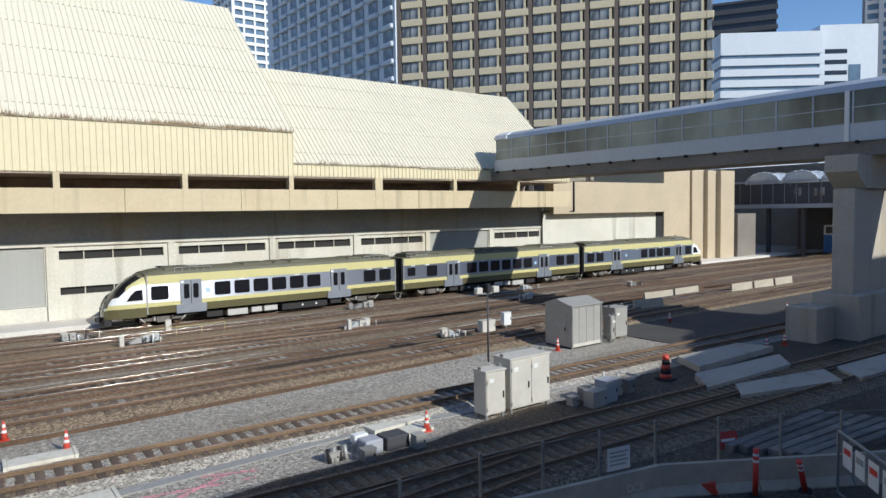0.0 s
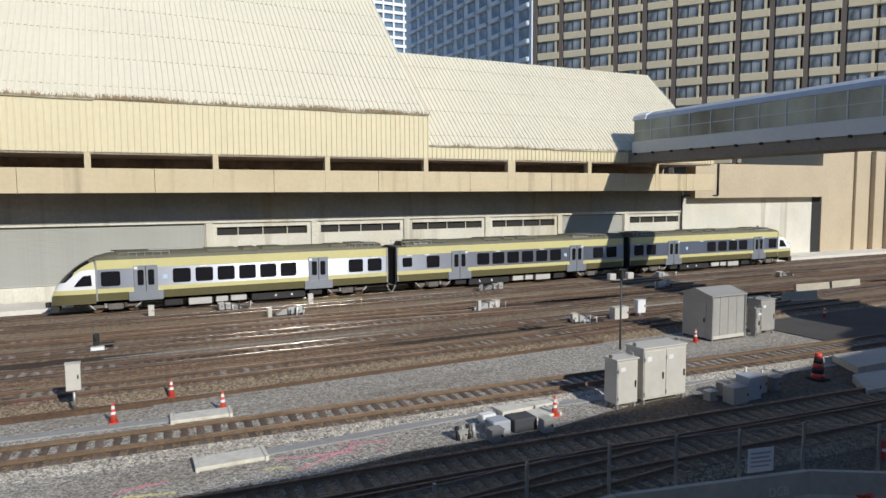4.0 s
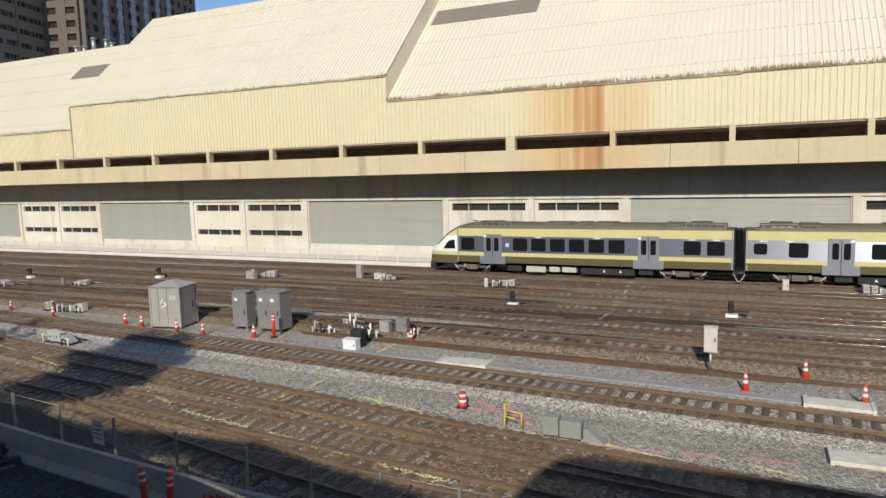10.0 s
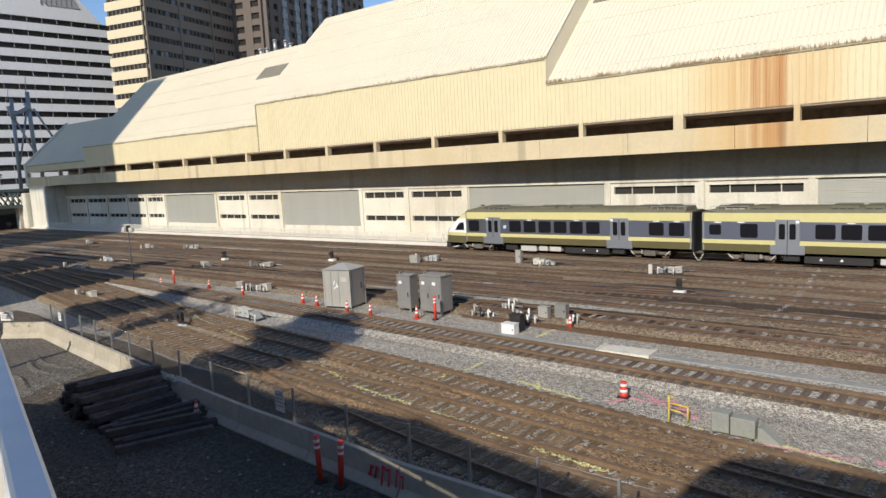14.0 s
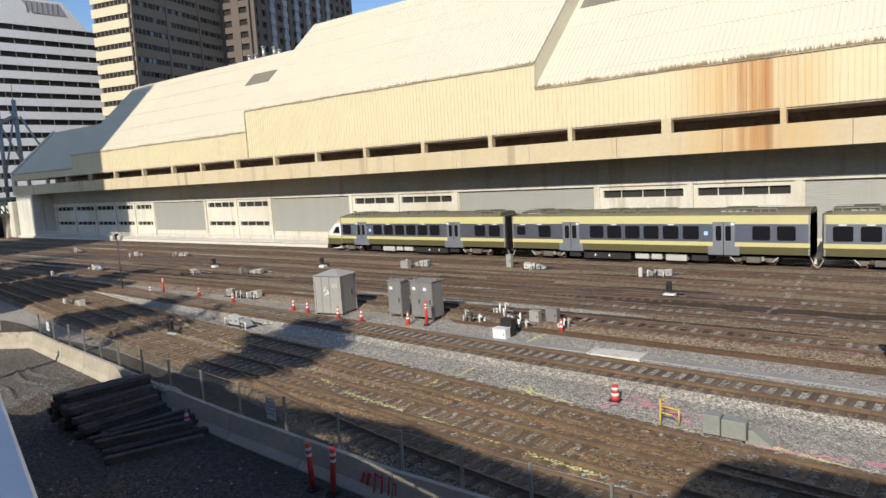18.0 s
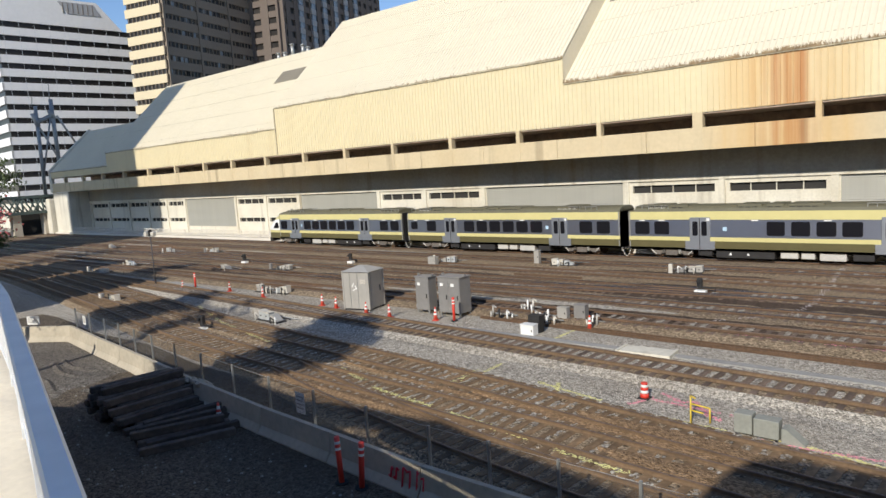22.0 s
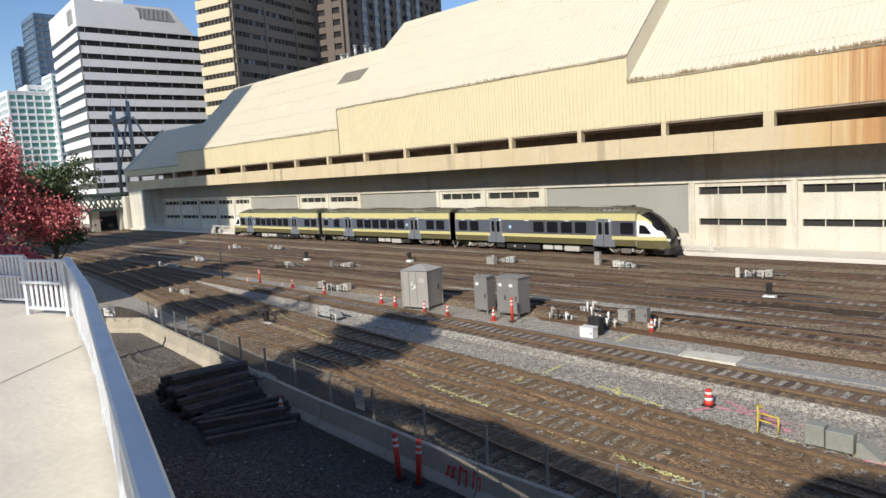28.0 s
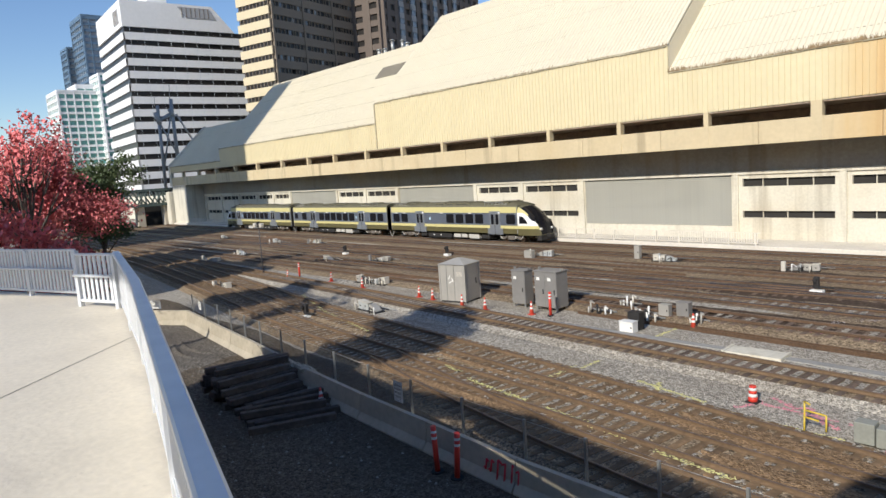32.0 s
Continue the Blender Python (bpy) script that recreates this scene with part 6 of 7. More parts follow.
ribbon("cable_trough", "grey concrete cable trough across the ballast", [(-60, 31.2), (-50, 30.0), (-44, 29.2), (-36, 28.9), (-28, 28.6), (-13, 28.9), (-4, 28.7), (3, 28.2)], 0.5, -0.3, -0.2, TROUGH, "trough")
ribbon("cable_trough", "grey concrete cable trough across the ballast", [(4, 23.1), (9, 23.3), (14, 23.5), (18, 22.9), (23, 22.8), (28, 23.2), (34, 24.4)], 0.5, -0.3, -0.2, TROUGH, "trough")
for x, y, w, d, r in ((-12.6, 28.8, 2.3, 1.1, 2), (2.9, 28.2, 2.1, 0.95, -2), (3.3, 23.0, 2.1, 1.0, 0), (15.2, 23.6, 2.6, 1.3, 3), (15.0, 22.2, 1.6, 0.9, 6)):
    c = thing("trough_cover", "pale concrete cable chamber cover on the ballast", "cover", group="chamber covers", at=Matrix.Translation((x, y, gz(y))) @ Matrix.Rotation(radians(r), 4, "Z"))
    part("slab", boxes((-w / 2, w / 2, -d / 2, d / 2, 0, 0.14), bevel=0.02), CONC_PALE, c)
    for u in (-w / 2 - 0.12, w / 2):
        part("end_frame", boxes((u, u + 0.12, -d / 2 - 0.06, d / 2 + 0.06, 0, 0.17)), CONC_PALE, c)
for x0, y0, x1, y1 in ((-24, 31.3, 1.2, 30.6), (-22, 31.6, 3.0, 30.9), (1.0, 30.8, 26.0, 31.6), (-30, 43.9, -24, 43.9), (16.5, 46.0, 20.6, 45.4)):
    c = thing("loose_rail", "spare rusty rail lying on the ballast", "rail", group="loose rails", at=Matrix.Translation((x0, y0, gz(y0))) @ Matrix.Rotation(math.atan2(y1 - y0, x1 - x0), 4, "Z"))
    L = math.hypot(x1 - x0, y1 - y0)
    part("foot_flange", boxes((0, L, -0.07, 0.07, 0, 0.03)), RAIL, c)
    part("web", boxes((0, L, -0.015, 0.015, 0.03, 0.12)), RAIL, c)
    part("railhead", boxes((0, L, -0.035, 0.035, 0.12, 0.17)), RAIL, c)

# brown dirt spilt over the sleepers where the near tracks close up
SPILL = gravel("rust_brown_dirt", (0.15, 0.09, 0.045), (0.40, 0.265, 0.15), (0.27, 0.17, 0.09), 15, 0.5, (0.5, 1, 1))
rnd = random.Random(77)
bm = bmesh.new()
for pts, w in (([(-16, 20.05), (-11.5, 19.55), (-8, 19.2), (-3.5, 18.6)], 0.42), ([(-11.5, 20.25), (-8, 19.75), (-4, 19.2)], 0.6), ([(-9.5, 17.85), (-7, 17.6), (-4, 17.35)], 0.55), ([(-24, 20.4), (-19, 19.9), (-15, 19.6)], 0.22), ([(-30, 17.4), (-22, 17.3), (-15, 16.9)], 0.3)):
    n = int((pts[-1][0] - pts[0][0]) / 0.35)
    row = None
    for i in range(n + 1):
        x = pts[0][0] + 0.35 * i
        e = w * min(1.0, 0.25 + 2.5 * i / n)
        y = lerp(pts, x)
        q = [bm.verts.new((x, y - e * rnd.uniform(0.75, 1.15), -0.012)), bm.verts.new((x, y, 0.04)), bm.verts.new((x, y + e * rnd.uniform(0.75, 1.15), -0.012))]
        if row:
            bm.faces.new((row[0], q[0], q[1], row[1])), bm.faces.new((row[1], q[1], q[2], row[2]))
        row = q
tagged(part("spilt_dirt", bm, SPILL), "rust brown dirt spilt over the near tracks", "ground", kind="stuff")
# pale chips strewn over the dark yard
bm = bmesh.new()
for i in range(900):
    x, y, r, q = rnd.uniform(-34, 6), rnd.uniform(4, 12.4), rnd.choice((0.02, 0.025, 0.03, 0.06)), rnd.uniform(0, 3)
    v = [bm.verts.new((x + r * math.cos(q + 1.57 * k), y + r * math.sin(q + 1.57 * k), -0.235)) for k in range(4)]
    t_ = bm.verts.new((x, y, -0.235 + r * 0.8))
    for k in range(4):
        bm.faces.new((v[k], v[(k + 1) % 4], t_))
tagged(part("strewn_chips", bm, TROUGH), "pale stone chips strewn over dark gravel", "gravel", kind="stuff")

# half-buried pipes and cable boxes in the shade below the slab
c = thing("cable_chamber", "black cable chamber with corrugated conduits", "box", at=Matrix.Translation((13.2, 21.3, -0.25)))
part("case", boxes((0, 1.0, -0.4, 0.4, 0, 0.5), bevel=0.03), TOWER_DK, c)
part("flap", boxes((-0.9, -0.15, -0.4, 0.3, 0.0, 0.55), bevel=0.05), TOWER_GR, c)
for i in range(4):
    bm = bmesh.new()
    cyl(bm, (-2.2 + i * 0.22, -0.1, 0), (-2.2 + i * 0.22, 0.05, 0.5), 0.08, n=10)
    part("conduit", bm, CAB if i % 2 else T_UNDER, c)
part("white_box", boxes((-0.8, -0.2, 0.6, 1.0, 0.2, 0.5), bevel=0.03), WHITE, c)

# ---------------------------------------------------------------- crossing panels, jersey barriers
pv = tagged(part("crossing_road", boxes((38, 78, 22.5, 36.0, -0.35, -0.2)), ASPHALT), "worn grey asphalt service road under the skywalk", "road", kind="structure")
for k, pts in enumerate((((32.3, 20.2), (40.3, 20.3), (39.6, 22.2), (33.6, 22.4)), ((28.9, 17.6), (36.4, 17.4), (38.4, 19.0), (30.8, 19.5)), ((28.8, 15.9), (34.9, 14.2), (36.6, 15.8), (30.4, 17.1)), ((36, 13.8), (44, 13.4), (45.4, 15.0), (37.6, 15.6)))):
    bm = bmesh.new()
    a = [bm.verts.new((x, y, 0.16)) for x, y in pts]
    b = [bm.verts.new((x, y, -0.2)) for x, y in pts]
    bm.faces.new(a)
    for i in range(4):
        bm.faces.new((a[i], a[(i + 1) % 4], b[(i + 1) % 4], b[i]))
    tagged(part("crossing_panel", bm, CONC), "grey concrete crossing panel laid between the rails", "panel", group="crossing panels")


def jersey(x, y, L, ang, h=0.98, m=None, label="pale concrete jersey barrier", red=False):
    c = tagged(part("jersey_barrier", jersey_bm(L, h), m or BARRIER), label, "barrier", group="concrete barriers")
    c.matrix_basis = Matrix.Translation((x, y, -0.27)) @ Matrix.Rotation(ang, 4, "Z")
    return c


def jersey_bm(L, h):
    bm = bmesh.new()
    prism(bm, [(-0.3, 0), (-0.3, 0.08), (-0.14, 0.33), (-0.08, h), (0.08, h), (0.14, 0.33), (0.3, 0.08), (0.3, 0)], 0.02, L - 0.02)
    return bm


for (x0, y0), (x1, y1) in (((52.6, 38.7), (56.6, 38.4)), ((57.2, 38.6), (61.2, 38.6)), ((64.6, 37.0), (68.4, 36.9)), ((68.8, 36.9), (72.6, 36.8)), ((73.0, 36.8), (76.8, 36.8)), ((47.5, 36.0), (51.0, 35.6))):
    jersey(x0, y0, math.hypot(x1 - x0, y1 - y0), math.atan2(y1 - y0, x1 - x0))
FENCE = [(-48.6, 13.2), (-43.9, 15.9), (-38.5, 15.3), (-31.7, 14.6), (-26.0, 13.9), (-20.5, 13.4), (-12.3, 12.9), (-4, 12.9), (4, 13.3), (11.8, 13.6), (17.8, 12.4), (23.2, 9.2), (28, 6.5)]
for a, b in zip(FENCE, FENCE[1:]):
    n = max(1, round(math.dist(a, b) / 4.1))
    for i in range(n):
        p = Vector(a).lerp(Vector(b), i / n)
        jersey(p.x, p.y, math.dist(a, b) / n, math.atan2(b[1] - a[1], b[0] - a[0]), label="weathered concrete barrier at the foot of the fence")

# chain link fence behind the barriers
LINK = bpy.data.materials.new("chain_link_mesh")
LINK.use_nodes = True
n_, l_ = LINK.node_tree.nodes, LINK.node_tree.links
co_ = n_.new("ShaderNodeTexCoord")
mx_ = []
for ang in (45, -45):
    mp_ = n_.new("ShaderNodeMapping")
    mp_.inputs["Rotation"].default_value = (0, radians(ang), 0)
    l_.new(co_.outputs["Object"], mp_.inputs[0])
    wv = n_.new("ShaderNodeTexWave")
    wv.wave_type, wv.bands_direction = "BANDS", "X"
    wv.inputs["Scale"].default_value = 6.0
    l_.new(mp_.outputs[0], wv.inputs[0])
    gt = n_.new("ShaderNodeMath")
    gt.operation = "GREATER_THAN"
    gt.inputs[1].default_value = 0.995
    l_.new(wv.outputs["Fac"], gt.inputs[0])
    mx_.append(gt)
mo_ = n_.new("ShaderNodeMath")
mo_.operation = "MAXIMUM"
l_.new(mx_[0].outputs[0], mo_.inputs[0]), l_.new(mx_[1].outputs[0], mo_.inputs[1])
l_.new(mo_.outputs[0], n_["Principled BSDF"].inputs["Alpha"])
n_["Principled BSDF"].inputs["Base Color"].default_value = (0.16, 0.16, 0.155, 1)
n_["Principled BSDF"].inputs["Metallic"].default_value = 0.5
fpost = data("post", boxes((-0.035, 0.035, -0.035, 0.035, -0.25, 1.95)), STEEL)


def fence_run(a, b, off=0.36, label="chain link fence on galvanised steel posts"):
    k = 0.89 if a[0] < 0 else 1.02
    a, b = Vector(a), Vector(b)
    d = (b - a).normalized()
    nrm = Vector((-d.y, d.x)) * off
    L = (b - a).length
    c = thing("chain_link_fence", label, "fence", group="fence runs", at=Matrix.Translation((a.x + nrm.x, a.y + nrm.y, 0)) @ Matrix.Rotation(math.atan2(d.y, d.x), 4, "Z"))
    n = max(1, round(L / 2.35))
    for i in range(n):
        part("post", fpost, STEEL, c, at=Matrix.Translation((i * L / n, 0, 0)) @ Matrix.Diagonal((1, 1, k, 1)))
    part("mesh", boxes((0, L, -0.008, 0.008, 0.0, 1.88 * k)), LINK, c)
    bm = bmesh.new()
    cyl(bm, (0, 0, 1.9 * k), (L, 0, 1.9 * k), 0.006, n=6)
    part("top_wire", bm, STEEL, c)
    return c


for a, b in zip(FENCE[1:], FENCE[2:]):
    fence_run(a, b)
# notices on the fence: grey bars stand for writing that cannot be read
for x, y, z, w, h, ang in ((-18.6, 13.68, 1.1, 0.55, 0.75, -5), (-42.0, 16.0, 1.2, 0.5, 0.5, -5), (16.5, 12.95, 1.05, 0.85, 0.7, -12), (-47.3, 15.0, 0.9, 0.9, 0.55, 30)):
    c = thing("notice_board", "white notice sheet with grey lines tied to the fence", "sign", group="notices", at=Matrix.Translation((x, y, z)) @ Matrix.Rotation(radians(ang), 4, "Z"))
    part("sheet", boxes((-w / 2, w / 2, -0.012, 0, -h / 2, h / 2)), WHITE, c)
    for i in range(4):
        part("text_bar", boxes((-w * 0.4, w * (0.4 - 0.08 * (i % 2)), -0.017, -0.011, h * (0.30 - 0.18 * i) - 0.03, h * (0.30 - 0.18 * i) + 0.02)), CAB, c)
c = thing("notice_board", "red sign plate leaning on the ground in shade", "sign", at=Matrix.Translation((23.2, 13.3, 0.04)) @ Matrix.Rotation(radians(-20), 4, "Z") @ Matrix.Rotation(radians(-18), 4, "X"))
part("plate", boxes((-0.42, 0.42, -0.02, 0, -0.3, 0.3)), mat("red_sign", (0.55, 0.05, 0.04), 0.5), c)
part("text_bar", boxes((-0.3, 0.3, -0.027, -0.019, -0.05, 0.05)), WHITE, c)
BEAM = mat("grey_weathered_beam", (0.22, 0.20, 0.175), 0.9, 0, 0.3, 5, 1, 0.4, spread=0.3)
# gate with notices at the right
gate = thing("metal_gate", "chain link gate with four white and red notices", "gate", at=Matrix.Translation((21.9, 9.0, -0.25)) @ Matrix.Rotation(radians(-134), 4, "Z"))
part("gate_frame", boxes((0, 4.2, -0.03, 0.03, 0.1, 0.16), (0, 4.2, -0.03, 0.03, 2.0, 2.06), (0, 0.06, -0.03, 0.03, 0.1, 2.06), (4.14, 4.2, -0.03, 0.03, 0.1, 2.06)), STEEL, gate)
part("mesh", boxes((0.06, 4.14, -0.006, 0.006, 0.16, 2.0)), LINK, gate)
for i in range(4):
    nb_ = part("notice", boxes((0.4 + i * 0.75, 0.95 + i * 0.75, -0.03, -0.015, 1.1, 1.85)), WHITE, gate)
    part("text_bar", boxes((0.47 + i * 0.75, 0.88 + i * 0.75, -0.036, -0.029, 1.5, 1.68)), REDP if i % 2 == 0 else CAB, nb_)
# stacked timber by the gate
for i in range(7):
    t = tagged(part("timber_beam", boxes((-3.4, 3.4, -0.17, 0.17, 0, 0.28), bevel=0.015), BEAM), "grey weathered timber beam stacked beside the gate", "beam", group="stacked beams")
    t.matrix_basis = Matrix.Translation((26.2 + 0.22 * i, 12.95 - 0.46 * i, -0.25 + 0.02 * (i % 2))) @ Matrix.Rotation(radians(-1.5 - 0.8 * i), 4, "Z")
# a cone on its side and a leaning post behind the barrier
c = cone(18.6, 11.3)
c.matrix_basis = Matrix.Translation((18.9, 11.4, -0.05)) @ Matrix.Rotation(radians(75), 4, Vector((-0.3, 1, 0)))
delineator(21.4, 9.7, 1.2, -22)
# pale letters brushed on the barrier
cu = bpy.data.curves.new("letters", "FONT")
cu.body, cu.size, cu.extrude, cu.align_x = "DCB", 0.34, 0.004, "CENTER"
tmp = new("letters", cu)
me = bpy.data.meshes.new_from_object(tmp.evaluated_get(bpy.context.evaluated_depsgraph_get()))
bpy.data.objects.remove(tmp)
me.materials.clear()
me.materials.append(CONC_PALE)
ob = tagged(new("painted_letters", me), "pale painted letters on a concrete barrier", "graffiti")
ob.matrix_basis = Matrix.Translation((16.7, 12.47, 0.14)) @ Matrix.Rotation(radians(-11.3), 4, "Z") @ Matrix.Rotation(radians(83), 4, "X")

# old sleepers piled in the yard
rnd = random.Random(11)
log = data("timber", boxes((-1.6, 1.6, -0.14, 0.14, 0, 0.26), bevel=0.02), TIMBER)
logs = []
for layer in range(5):
    for i in range(11 - 2 * layer):
        logs.append((-28.3 + 0.15 * layer + 0.36 * i, 12.15, -0.25 + 0.262 * layer, 88 + rnd.uniform(-3, 3) - (6 if layer == 4 else 0)))
for i in range(5):
    logs.append((-23.6 + 0.42 * i, 12.0 - 0.15 * i, -0.25, 80 - 3 * i))
for i in range(3):
    logs.append((-23.9 + 0.5 * i, 12.1 - 0.2 * i, 0.012, 78 - 6 * i))
for x, y, z, r in logs:
    ob = tagged(part("old_sleeper", log, TIMBER), "old black creosoted railway sleeper in a pile", "sleeper", group="sleeper pile")
    ob.matrix_basis = Matrix.Translation((x + rnd.uniform(-0.03, 0.03), y + rnd.uniform(-0.3, 0.3), z)) @ Matrix.Rotation(radians(r), 4, "Z")
# shaded part of the yard, in the darkened gravel
tagged(part("yard_ground", boxes((-60, 40, -20, 12.7, -0.3, -0.235)), DIRT), "fine gravel yard below the deck, darkened for its shade", "ground", kind="structure")

# ---------------------------------------------------------------- sprayed survey marks on the stones
SPRAY_Y = mat("yellow_survey_paint", (0.76, 0.71, 0.30), 0.8, 0, 0.2)
SPRAY_P = mat("pink_survey_paint", (0.80, 0.33, 0.37), 0.8, 0, 0.2)
SPRAY_W = mat("pale_survey_paint", (0.70, 0.62, 0.58), 0.8, 0, 0.2)
SPRAY_R = mat("red_spray_paint", (0.62, 0.04, 0.05), 0.6, 0, 0.15)


def spray(pts, m, label, z=-0.243, dense=75, wide=0.05, seed=1):
    """Flecks of paint along a line, as a spray can leaves them on loose stones."""
    rnd = random.Random(seed)
    bm = bmesh.new()
    for a, b in zip(pts, pts[1:]):
        a, b = Vector(a), Vector(b)
        for i in range(int((b - a).length * dense)):
            p = a.lerp(b, rnd.random())
            if math.sin(p.x * 3.1 + p.y * 2.3) + math.sin(p.x * 1.27) < -0.9:
                continue
            p += Vector((rnd.gauss(0, wide), rnd.gauss(0, wide)))
            s, q = rnd.uniform(0.022, 0.055), rnd.uniform(0, 3.1)
            zz = z + rnd.uniform(0, 0.012)
            bm.faces.new([bm.verts.new((p.x + s * math.cos(q + k * 1.57), p.y + s * math.sin(q + k * 1.57) * 0.8, zz)) for k in range(4)])
    tagged(part("survey_mark", bm, m), label, "paint mark", kind="stuff")


YL, PL = "broken yellow survey paint line on the ballast", "broken pink survey paint line on the ballast"
for k, pts in enumerate((((-17.6, 22.9), (-17.6, 24.3)), ((-17.6, 25.0), (-17.6, 25.9)), ((-17.7, 27.9), (-17.6, 32.2)), ((-14.8, 22.9), (-13.6, 22.6), (-11.6, 22.2)), ((-13.8, 21.9), (-10.4, 21.8), (-7.6, 21.6), (-5.8, 21.7), (-4.0, 21.5), (-1.5, 20.9)), ((-1.2, 21.8), (1.4, 21.2)), ((-14.0, 23.2), (-13.4, 22.0)), ((3.2, 21.9), (5.0, 21.6)))):
    spray(pts, SPRAY_Y, YL, seed=k)
for k, pts in enumerate((((-11.6, 21.5), (-10.4, 22.5), (-9.9, 24.0), (-9.0, 23.4), (-8.6, 23.7), (-7.8, 22.7), (-5.6, 21.3), (-1.6, 21.7)), ((4.7, 22.4), (8.4, 21.7)), ((-2.3, 21.7), (1.3, 22.2)), ((5.2, 21.2), (7.8, 22.6)), ((-6.6, 21.1), (-2.0, 21.0)), ((-10.0, 23.2), (-7.0, 23.0)), ((-13.3, 25.4), (-13.6, 28.6)), ((7.0, 22.9), (9.0, 22.2)))):
    spray(pts, SPRAY_P, PL, seed=20 + k)
spray(((-11.9, 34.8), (-8.5, 38), (-8.1, 41.4), (-8.7, 53.9)), SPRAY_W, "faint pale survey paint line across the tracks", BEDZ + 0.035, 30, 0.10, 40)
spray(((9.6, 33.0), (8.4, 45.0)), SPRAY_P, PL, BEDZ + 0.035, 14, 0.08, 44)
spray(((-13.8, 33.0), (-2.0, 32.7)), SPRAY_P, PL, BEDZ + 0.02, 22, 0.08, 41)
spray(((-23.3, 19.6), (-19.5, 18.3), (-16.4, 17.95), (-12.2, 17.3), (-10, 16.9), (-8, 16.7)), SPRAY_Y, YL, 0.022, 50, 0.06, 42)
spray(((-17.4, 20.5), (-17.5, 22.4)), SPRAY_Y, YL, 0.022, 30, 0.08, 45)
spray(((-45.0, 25.0), (-38, 22.6), (-30.5, 20.9)), SPRAY_Y, YL, 0.022, 30, 0.06, 43)
# red scrawl on the barrier: plain strokes
sc = thing("painted_scrawl", "red painted scrawl on a concrete barrier", "graffiti")
rnd = random.Random(3)
for x, z0, z1, hook in ((-13.45, 0.12, 0.42, 0.1), (-13.25, 0.1, 0.44, 0.12), (-13.0, -0.2, 0.5, 0.16), (-12.72, -0.15, 0.46, -0.12), (-12.45, -0.24, 0.52, 0.1), (-12.2, -0.1, 0.4, -0.08)):
    bm = bmesh.new()
    for a, b in (((x, z0), (x + 0.03, z1)), ((x + 0.03, z1), (x + hook, z1 - 0.06)), ((x, z0), (x - hook * 0.7, z0 + 0.06))):
        cyl(bm, (a[0], 12.755 + 0.115 * a[1], a[1]), (b[0], 12.755 + 0.115 * b[1], b[1]), 0.03, n=5)
    part("stroke", bm, SPRAY_R, sc)
# broken lumps of concrete on top of the barrier
bm = bmesh.new()
for i in range(16):
    p = Vector((-27.2 + rnd.uniform(0, 2.6), 14.0 - 0.1 + rnd.uniform(-0.08, 0.08), 0.56 + rnd.uniform(0, 0.06)))
    bmesh.ops.create_icosphere(bm, subdivisions=1, radius=rnd.uniform(0.09, 0.2), matrix=Matrix.Translation(p))
for v in bm.verts:
    v.co += Vector((rnd.uniform(-0.05, 0.05), rnd.uniform(-0.05, 0.05), rnd.uniform(-0.04, 0.04)))
tagged(part("concrete_rubble", bm, BARRIER), "broken concrete lumps on top of a barrier", "rubble", kind="stuff")

# rutted gravel, a paler copy for the sunlit open end of the yard
rnd = random.Random(31)
bm = bmesh.new()
rows = []
for i in range(17):
    y = 2.2 + i * 0.85
    rows.append([bm.verts.new((x, y, -0.229)) for x in (-58.0, -30.0 - 0.25 * i + rnd.uniform(-0.6, 0.6))])
for p, q in zip(rows, rows[1:]):
    bm.faces.new((p[0], p[1], q[1], q[0]))
tagged(part("yard_gravel", bm, YARD), "rutted gravel at the yard's end, coloured paler as sunlit", "ground", kind="structure")
# ruts pushed up in the gravel
bm = bmesh.new()
for k in range(9):
    x, y = -42 + rnd.uniform(0, 10), 7.5 + 0.75 * k
    for j in range(8):
        a, b = Vector((x + j * 0.7, y + 0.25 * math.sin(j * 0.8 + k), 0)), Vector((x + j * 0.7 + 0.72, y + 0.25 * math.sin(j * 0.8 + 0.8 + k), 0))
        h = 0.09 * math.sin(math.pi * (j + 0.5) / 8)
        v = [bm.verts.new(p + o) for p in (a, b) for o in (Vector((0, -0.22, -0.235)), Vector((0, 0, -0.225 + h)), Vector((0, 0.22, -0.235)))]
        bm.faces.new((v[0], v[1], v[4], v[3])), bm.faces.new((v[1], v[2], v[5], v[4]))
tagged(part("gravel_ruts", bm, YARD), "low ridges of gravel beside wheel ruts", "ground", kind="stuff")
# darkened gravel laid in to deepen the shade between fence and near track
bm = bmesh.new()
rows = []
for i in range(36):
    x = -56 + 3 * i
    e = 16.9 + 0.25 * math.sin(i * 1.3) - max(0, x + 5) * 0.04 + max(0, -25 - x) * 0.05
    rows.append([bm.verts.new((x, y, -0.241)) for y in (12.0, e)])
for p, q in zip(rows, rows[1:]):
    bm.faces.new((p[0], q[0], q[1], p[1]))
rows = []
for i in range(19):
    x = 6 + 3 * i
    rows.append([bm.verts.new((x, y, -0.243)) for y in (14.0 - 0.06 * x, 20.6 + 0.3 * math.sin(i * 1.7) + min(1.2, 0.05 * (x - 6)))])
for p, q in zip(rows, rows[1:]):
    bm.faces.new((p[0], q[0], q[1], p[1]))
tagged(part("shade_strip", bm, DIRT), "dark gravel strip laid in to deepen the shade along the fence", "ground", kind="structure")

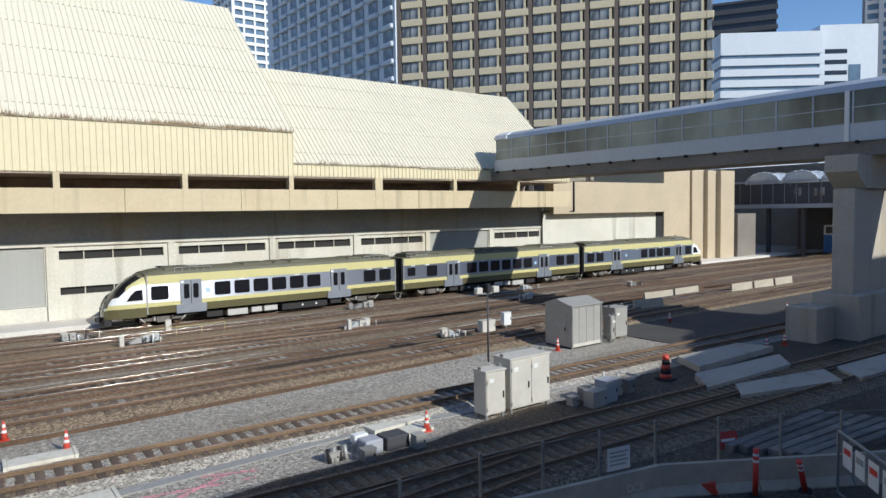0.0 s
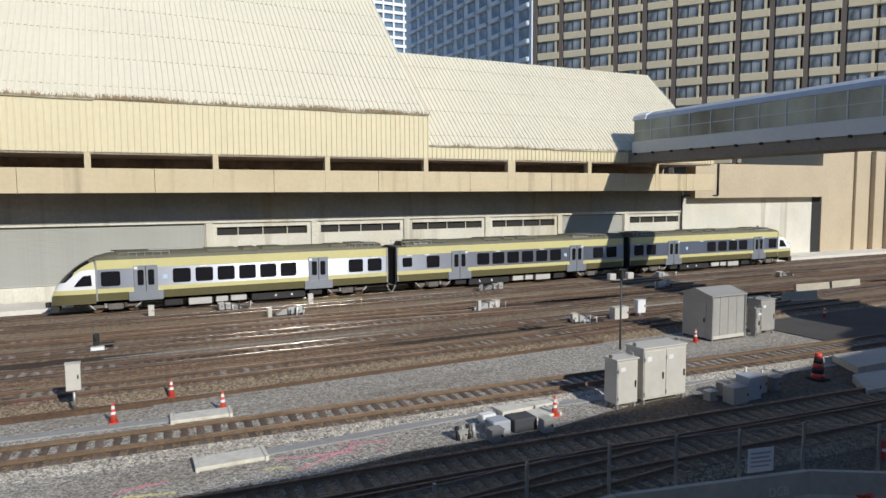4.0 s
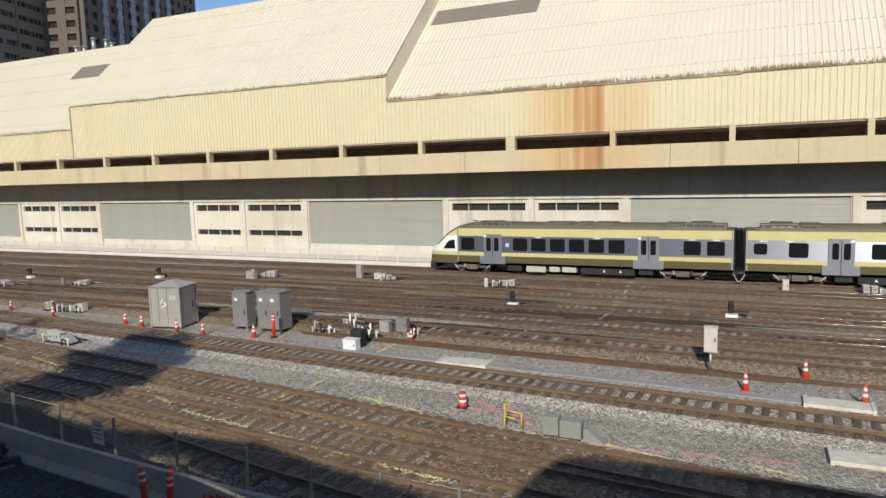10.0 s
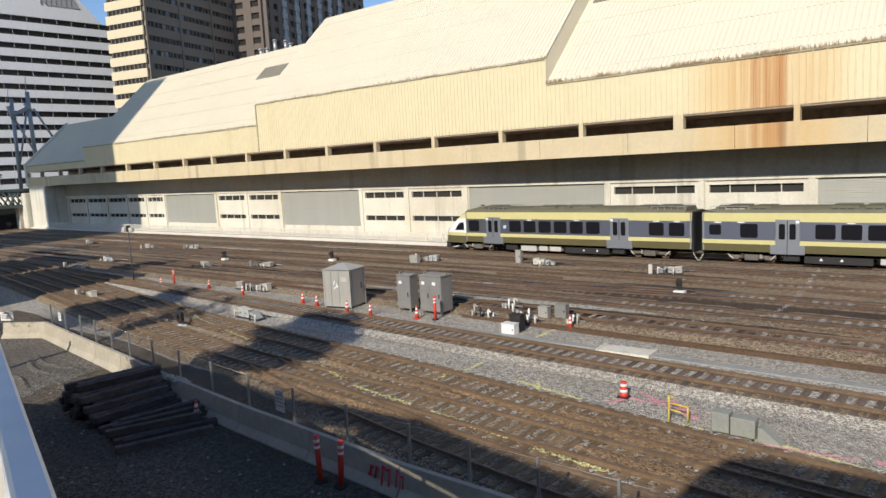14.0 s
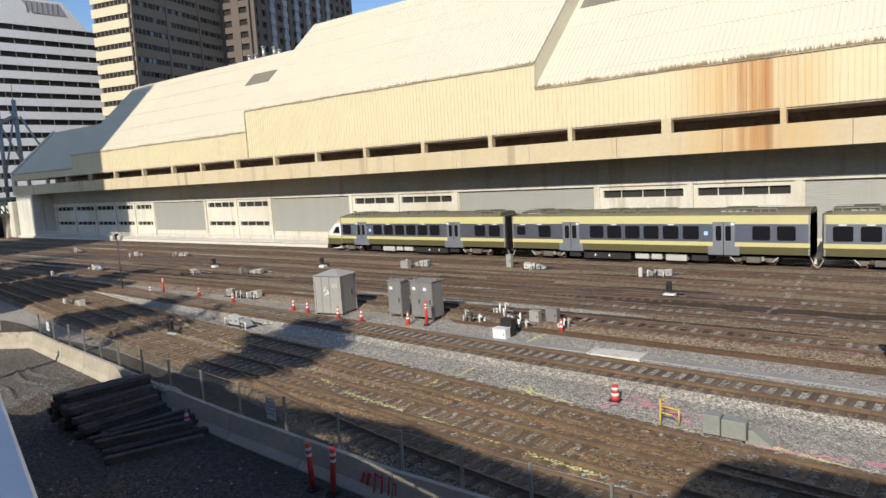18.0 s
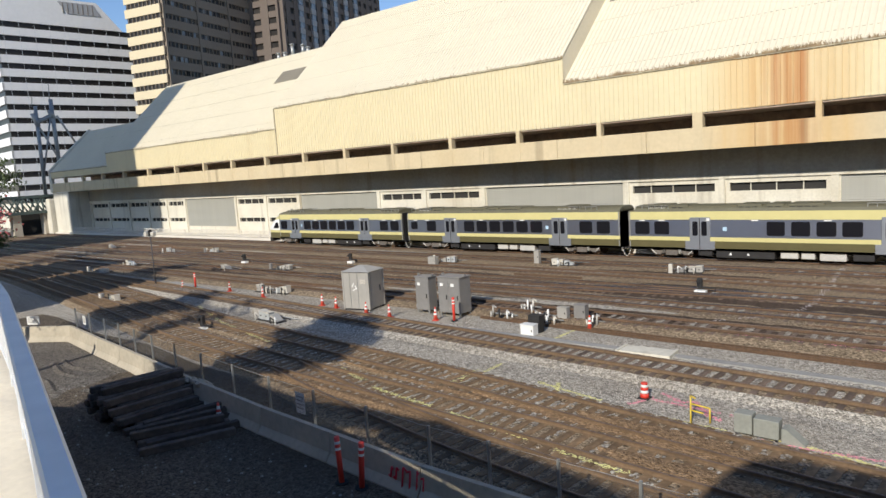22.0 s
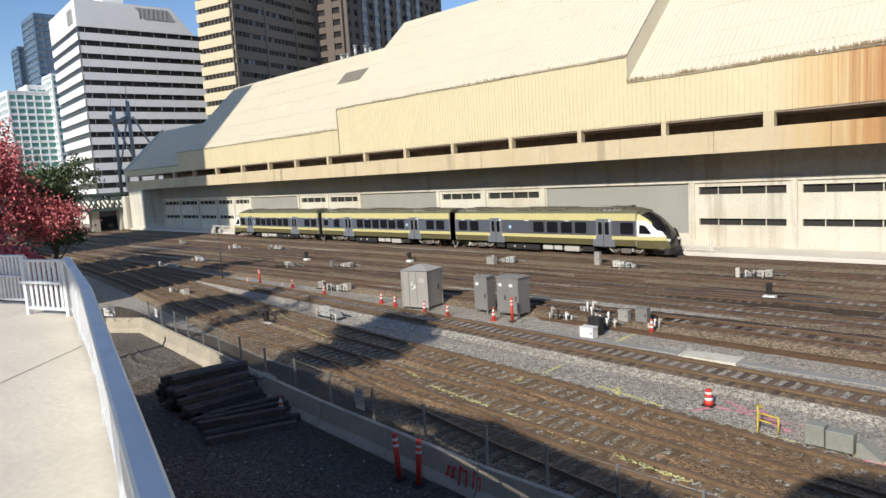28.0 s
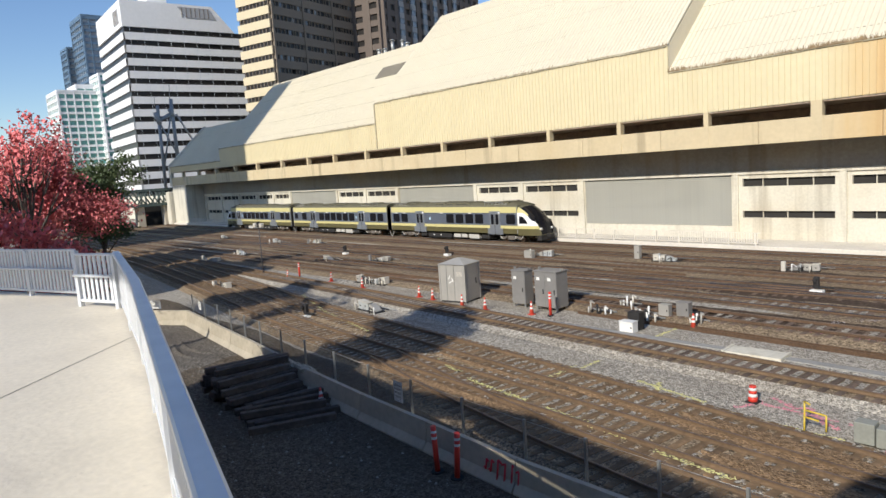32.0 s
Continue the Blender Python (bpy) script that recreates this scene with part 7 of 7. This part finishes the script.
# fence along the hall kerb
hf = thing("hall_fence", "pale steel railing fence along the hall kerb", "fence", at=Matrix.Translation((-150, 57.6, 0.35)))
bm = bmesh.new()
hp = data("post", boxes((-0.05, 0.05, -0.04, 0.04, 0, 1.1)), KERB)
for i in range(54):
    part("post", hp, KERB, hf, at=Matrix.Translation((i * 2.36, 0, 0)))
part("top_bar", boxes((0, 125.5, -0.03, 0.03, 1.04, 1.1)), KERB, hf)
part("bottom_bar", boxes((0, 125.5, -0.03, 0.03, 0.12, 0.18)), KERB, hf)
bm = bmesh.new()
for i in range(560):
    box(bm, i * 0.224 - 0.035, i * 0.224 + 0.035, -0.012, 0.012, 0.18, 1.04)
tagged(part("picket_rest", bm, KERB, hf), kind="stuff")


# ---------------------------------------------------------------- trees
def tree(name, x, y, h, r, leafm, label, seed, base=0.0, low=0.25, n=7000, leaf=1.0):
    rnd = random.Random(seed)
    t = thing(name, label, "tree", at=Matrix.Translation((x, y, base)))
    bm = bmesh.new()
    cyl(bm, (0, 0, -0.3), (0.2, 0.1, h * 0.45), 0.22, 0.14, n=8)
    tips = []
    for i in range(16):
        a, e = rnd.uniform(0, 6.28), rnd.uniform(0.35, 1.3)
        L = rnd.uniform(0.45, 0.95) * r
        z0 = rnd.uniform(low, 0.5) * h
        p = Vector((0.1, 0.05, z0))
        q = p + Vector((math.cos(a) * math.cos(e), math.sin(a) * math.cos(e), math.sin(e) * (h / r) * 0.55)) * L
        cyl(bm, p, q, 0.09, 0.03, n=5)
        tips.append(q)
        for j in range(3):
            s = q + Vector((rnd.uniform(-1, 1), rnd.uniform(-1, 1), rnd.uniform(0, 1.2))) * r * 0.35
            cyl(bm, p.lerp(q, 0.6), s, 0.04, 0.012, n=4)
            tips.append(s)
    shoots = []
    for i in range(7):
        p = rnd.choice(tips)
        q = p + Vector((rnd.uniform(-0.5, 0.5), rnd.uniform(-0.5, 0.5), rnd.uniform(0.35, 0.75))) * r * 0.9
        cyl(bm, p, q, 0.025, 0.008, n=4)
        shoots.append((p, q))
    part("trunk", bm, BARK, t)
    lv = bmesh.new()
    for p, q in shoots:
        for i in range(70):
            c = p.lerp(q, rnd.random()) + Vector((rnd.gauss(0, 0.16), rnd.gauss(0, 0.16), rnd.gauss(0, 0.12)))
            s, a = rnd.uniform(0.06, 0.14), Vector((rnd.uniform(-1, 1), rnd.uniform(-1, 1), rnd.uniform(-1, 1))).normalized()
            b = a.orthogonal().normalized()
            lv.faces.new([lv.verts.new(c + d) for d in (a * s, b * s * 0.6, -a * s, -b * s * 0.6)])
    for i in range(n):
        c = rnd.choice(tips)
        p = c + Vector((rnd.gauss(0, 1), rnd.gauss(0, 1), rnd.gauss(0, 0.8))) * r * 0.14
        s = rnd.uniform(0.05, 0.12) * leaf
        a = Vector((rnd.uniform(-1, 1), rnd.uniform(-1, 1), rnd.uniform(-1, 1))).normalized()
        b = a.orthogonal().normalized()
        v = [lv.verts.new(p + d) for d in (a * s, b * s * 0.6, -a * s, -b * s * 0.6)]
        lv.faces.new(v)
    part("crown", lv, leafm, t, "crown of many small leaves")


tree("red_maple", -45.0, 7.9, 11.4, 3.9, LEAF_RED, "autumn maple tree with crimson leaves beyond the deck", 3, low=0.4, n=34000)
tree("red_maple", -26.5, 2.9, 10.4, 2.3, LEAF_RED, "autumn maple tree with crimson leaves beyond the deck", 4, low=0.1, n=9000)
tree("red_maple", -24.0, 5.2, 7.3, 1.2, LEAF_RED, "small maple with crimson leaves beside the railing", 6, low=0.5, n=3500, leaf=0.9)
tree("red_maple", -37.0, 6.3, 12.4, 2.6, LEAF_RED, "tall thin maple with sparse crimson leaves", 12, low=0.55, n=1100, leaf=1.2)
tree("green_tree", -65.0, 16.8, 11.0, 3.6, LEAF_GRN, "dark green broadleaf tree behind a red maple", 7, n=16000, leaf=1.5)
# next tree is unseen, added for the leafy shade on the near tracks
tree("shade_tree", -22.4, -3.2, 10.0, 3.4, LEAF_GRN, "unseen broadleaf tree added on the terrace to shade the near tracks", 21, base=6.68, low=0.6, n=24000, leaf=1.7)
tree("green_tree", -95.0, 22.0, 13.0, 6.0, LEAF_GRN, "dark green broadleaf tree beside the far tracks", 8)
tree("green_tree", -130.0, 30.0, 13.0, 6.5, LEAF_GRN, "dark green broadleaf tree beside the far tracks", 9)


def motions():
    # the first car is built with its cab ahead of the coupling, so it faces the other way
    for k, c in enumerate(cars):
        if k == 0:
            walk(c, [(t, pose(x, YT, 0.15, 0, 0, 180)) for t, x in J0])
        else:
            walk(c, [(t, pose(x + (k - 1) * LCAR, YT, 0.15)) for t, x in J0])


motions()
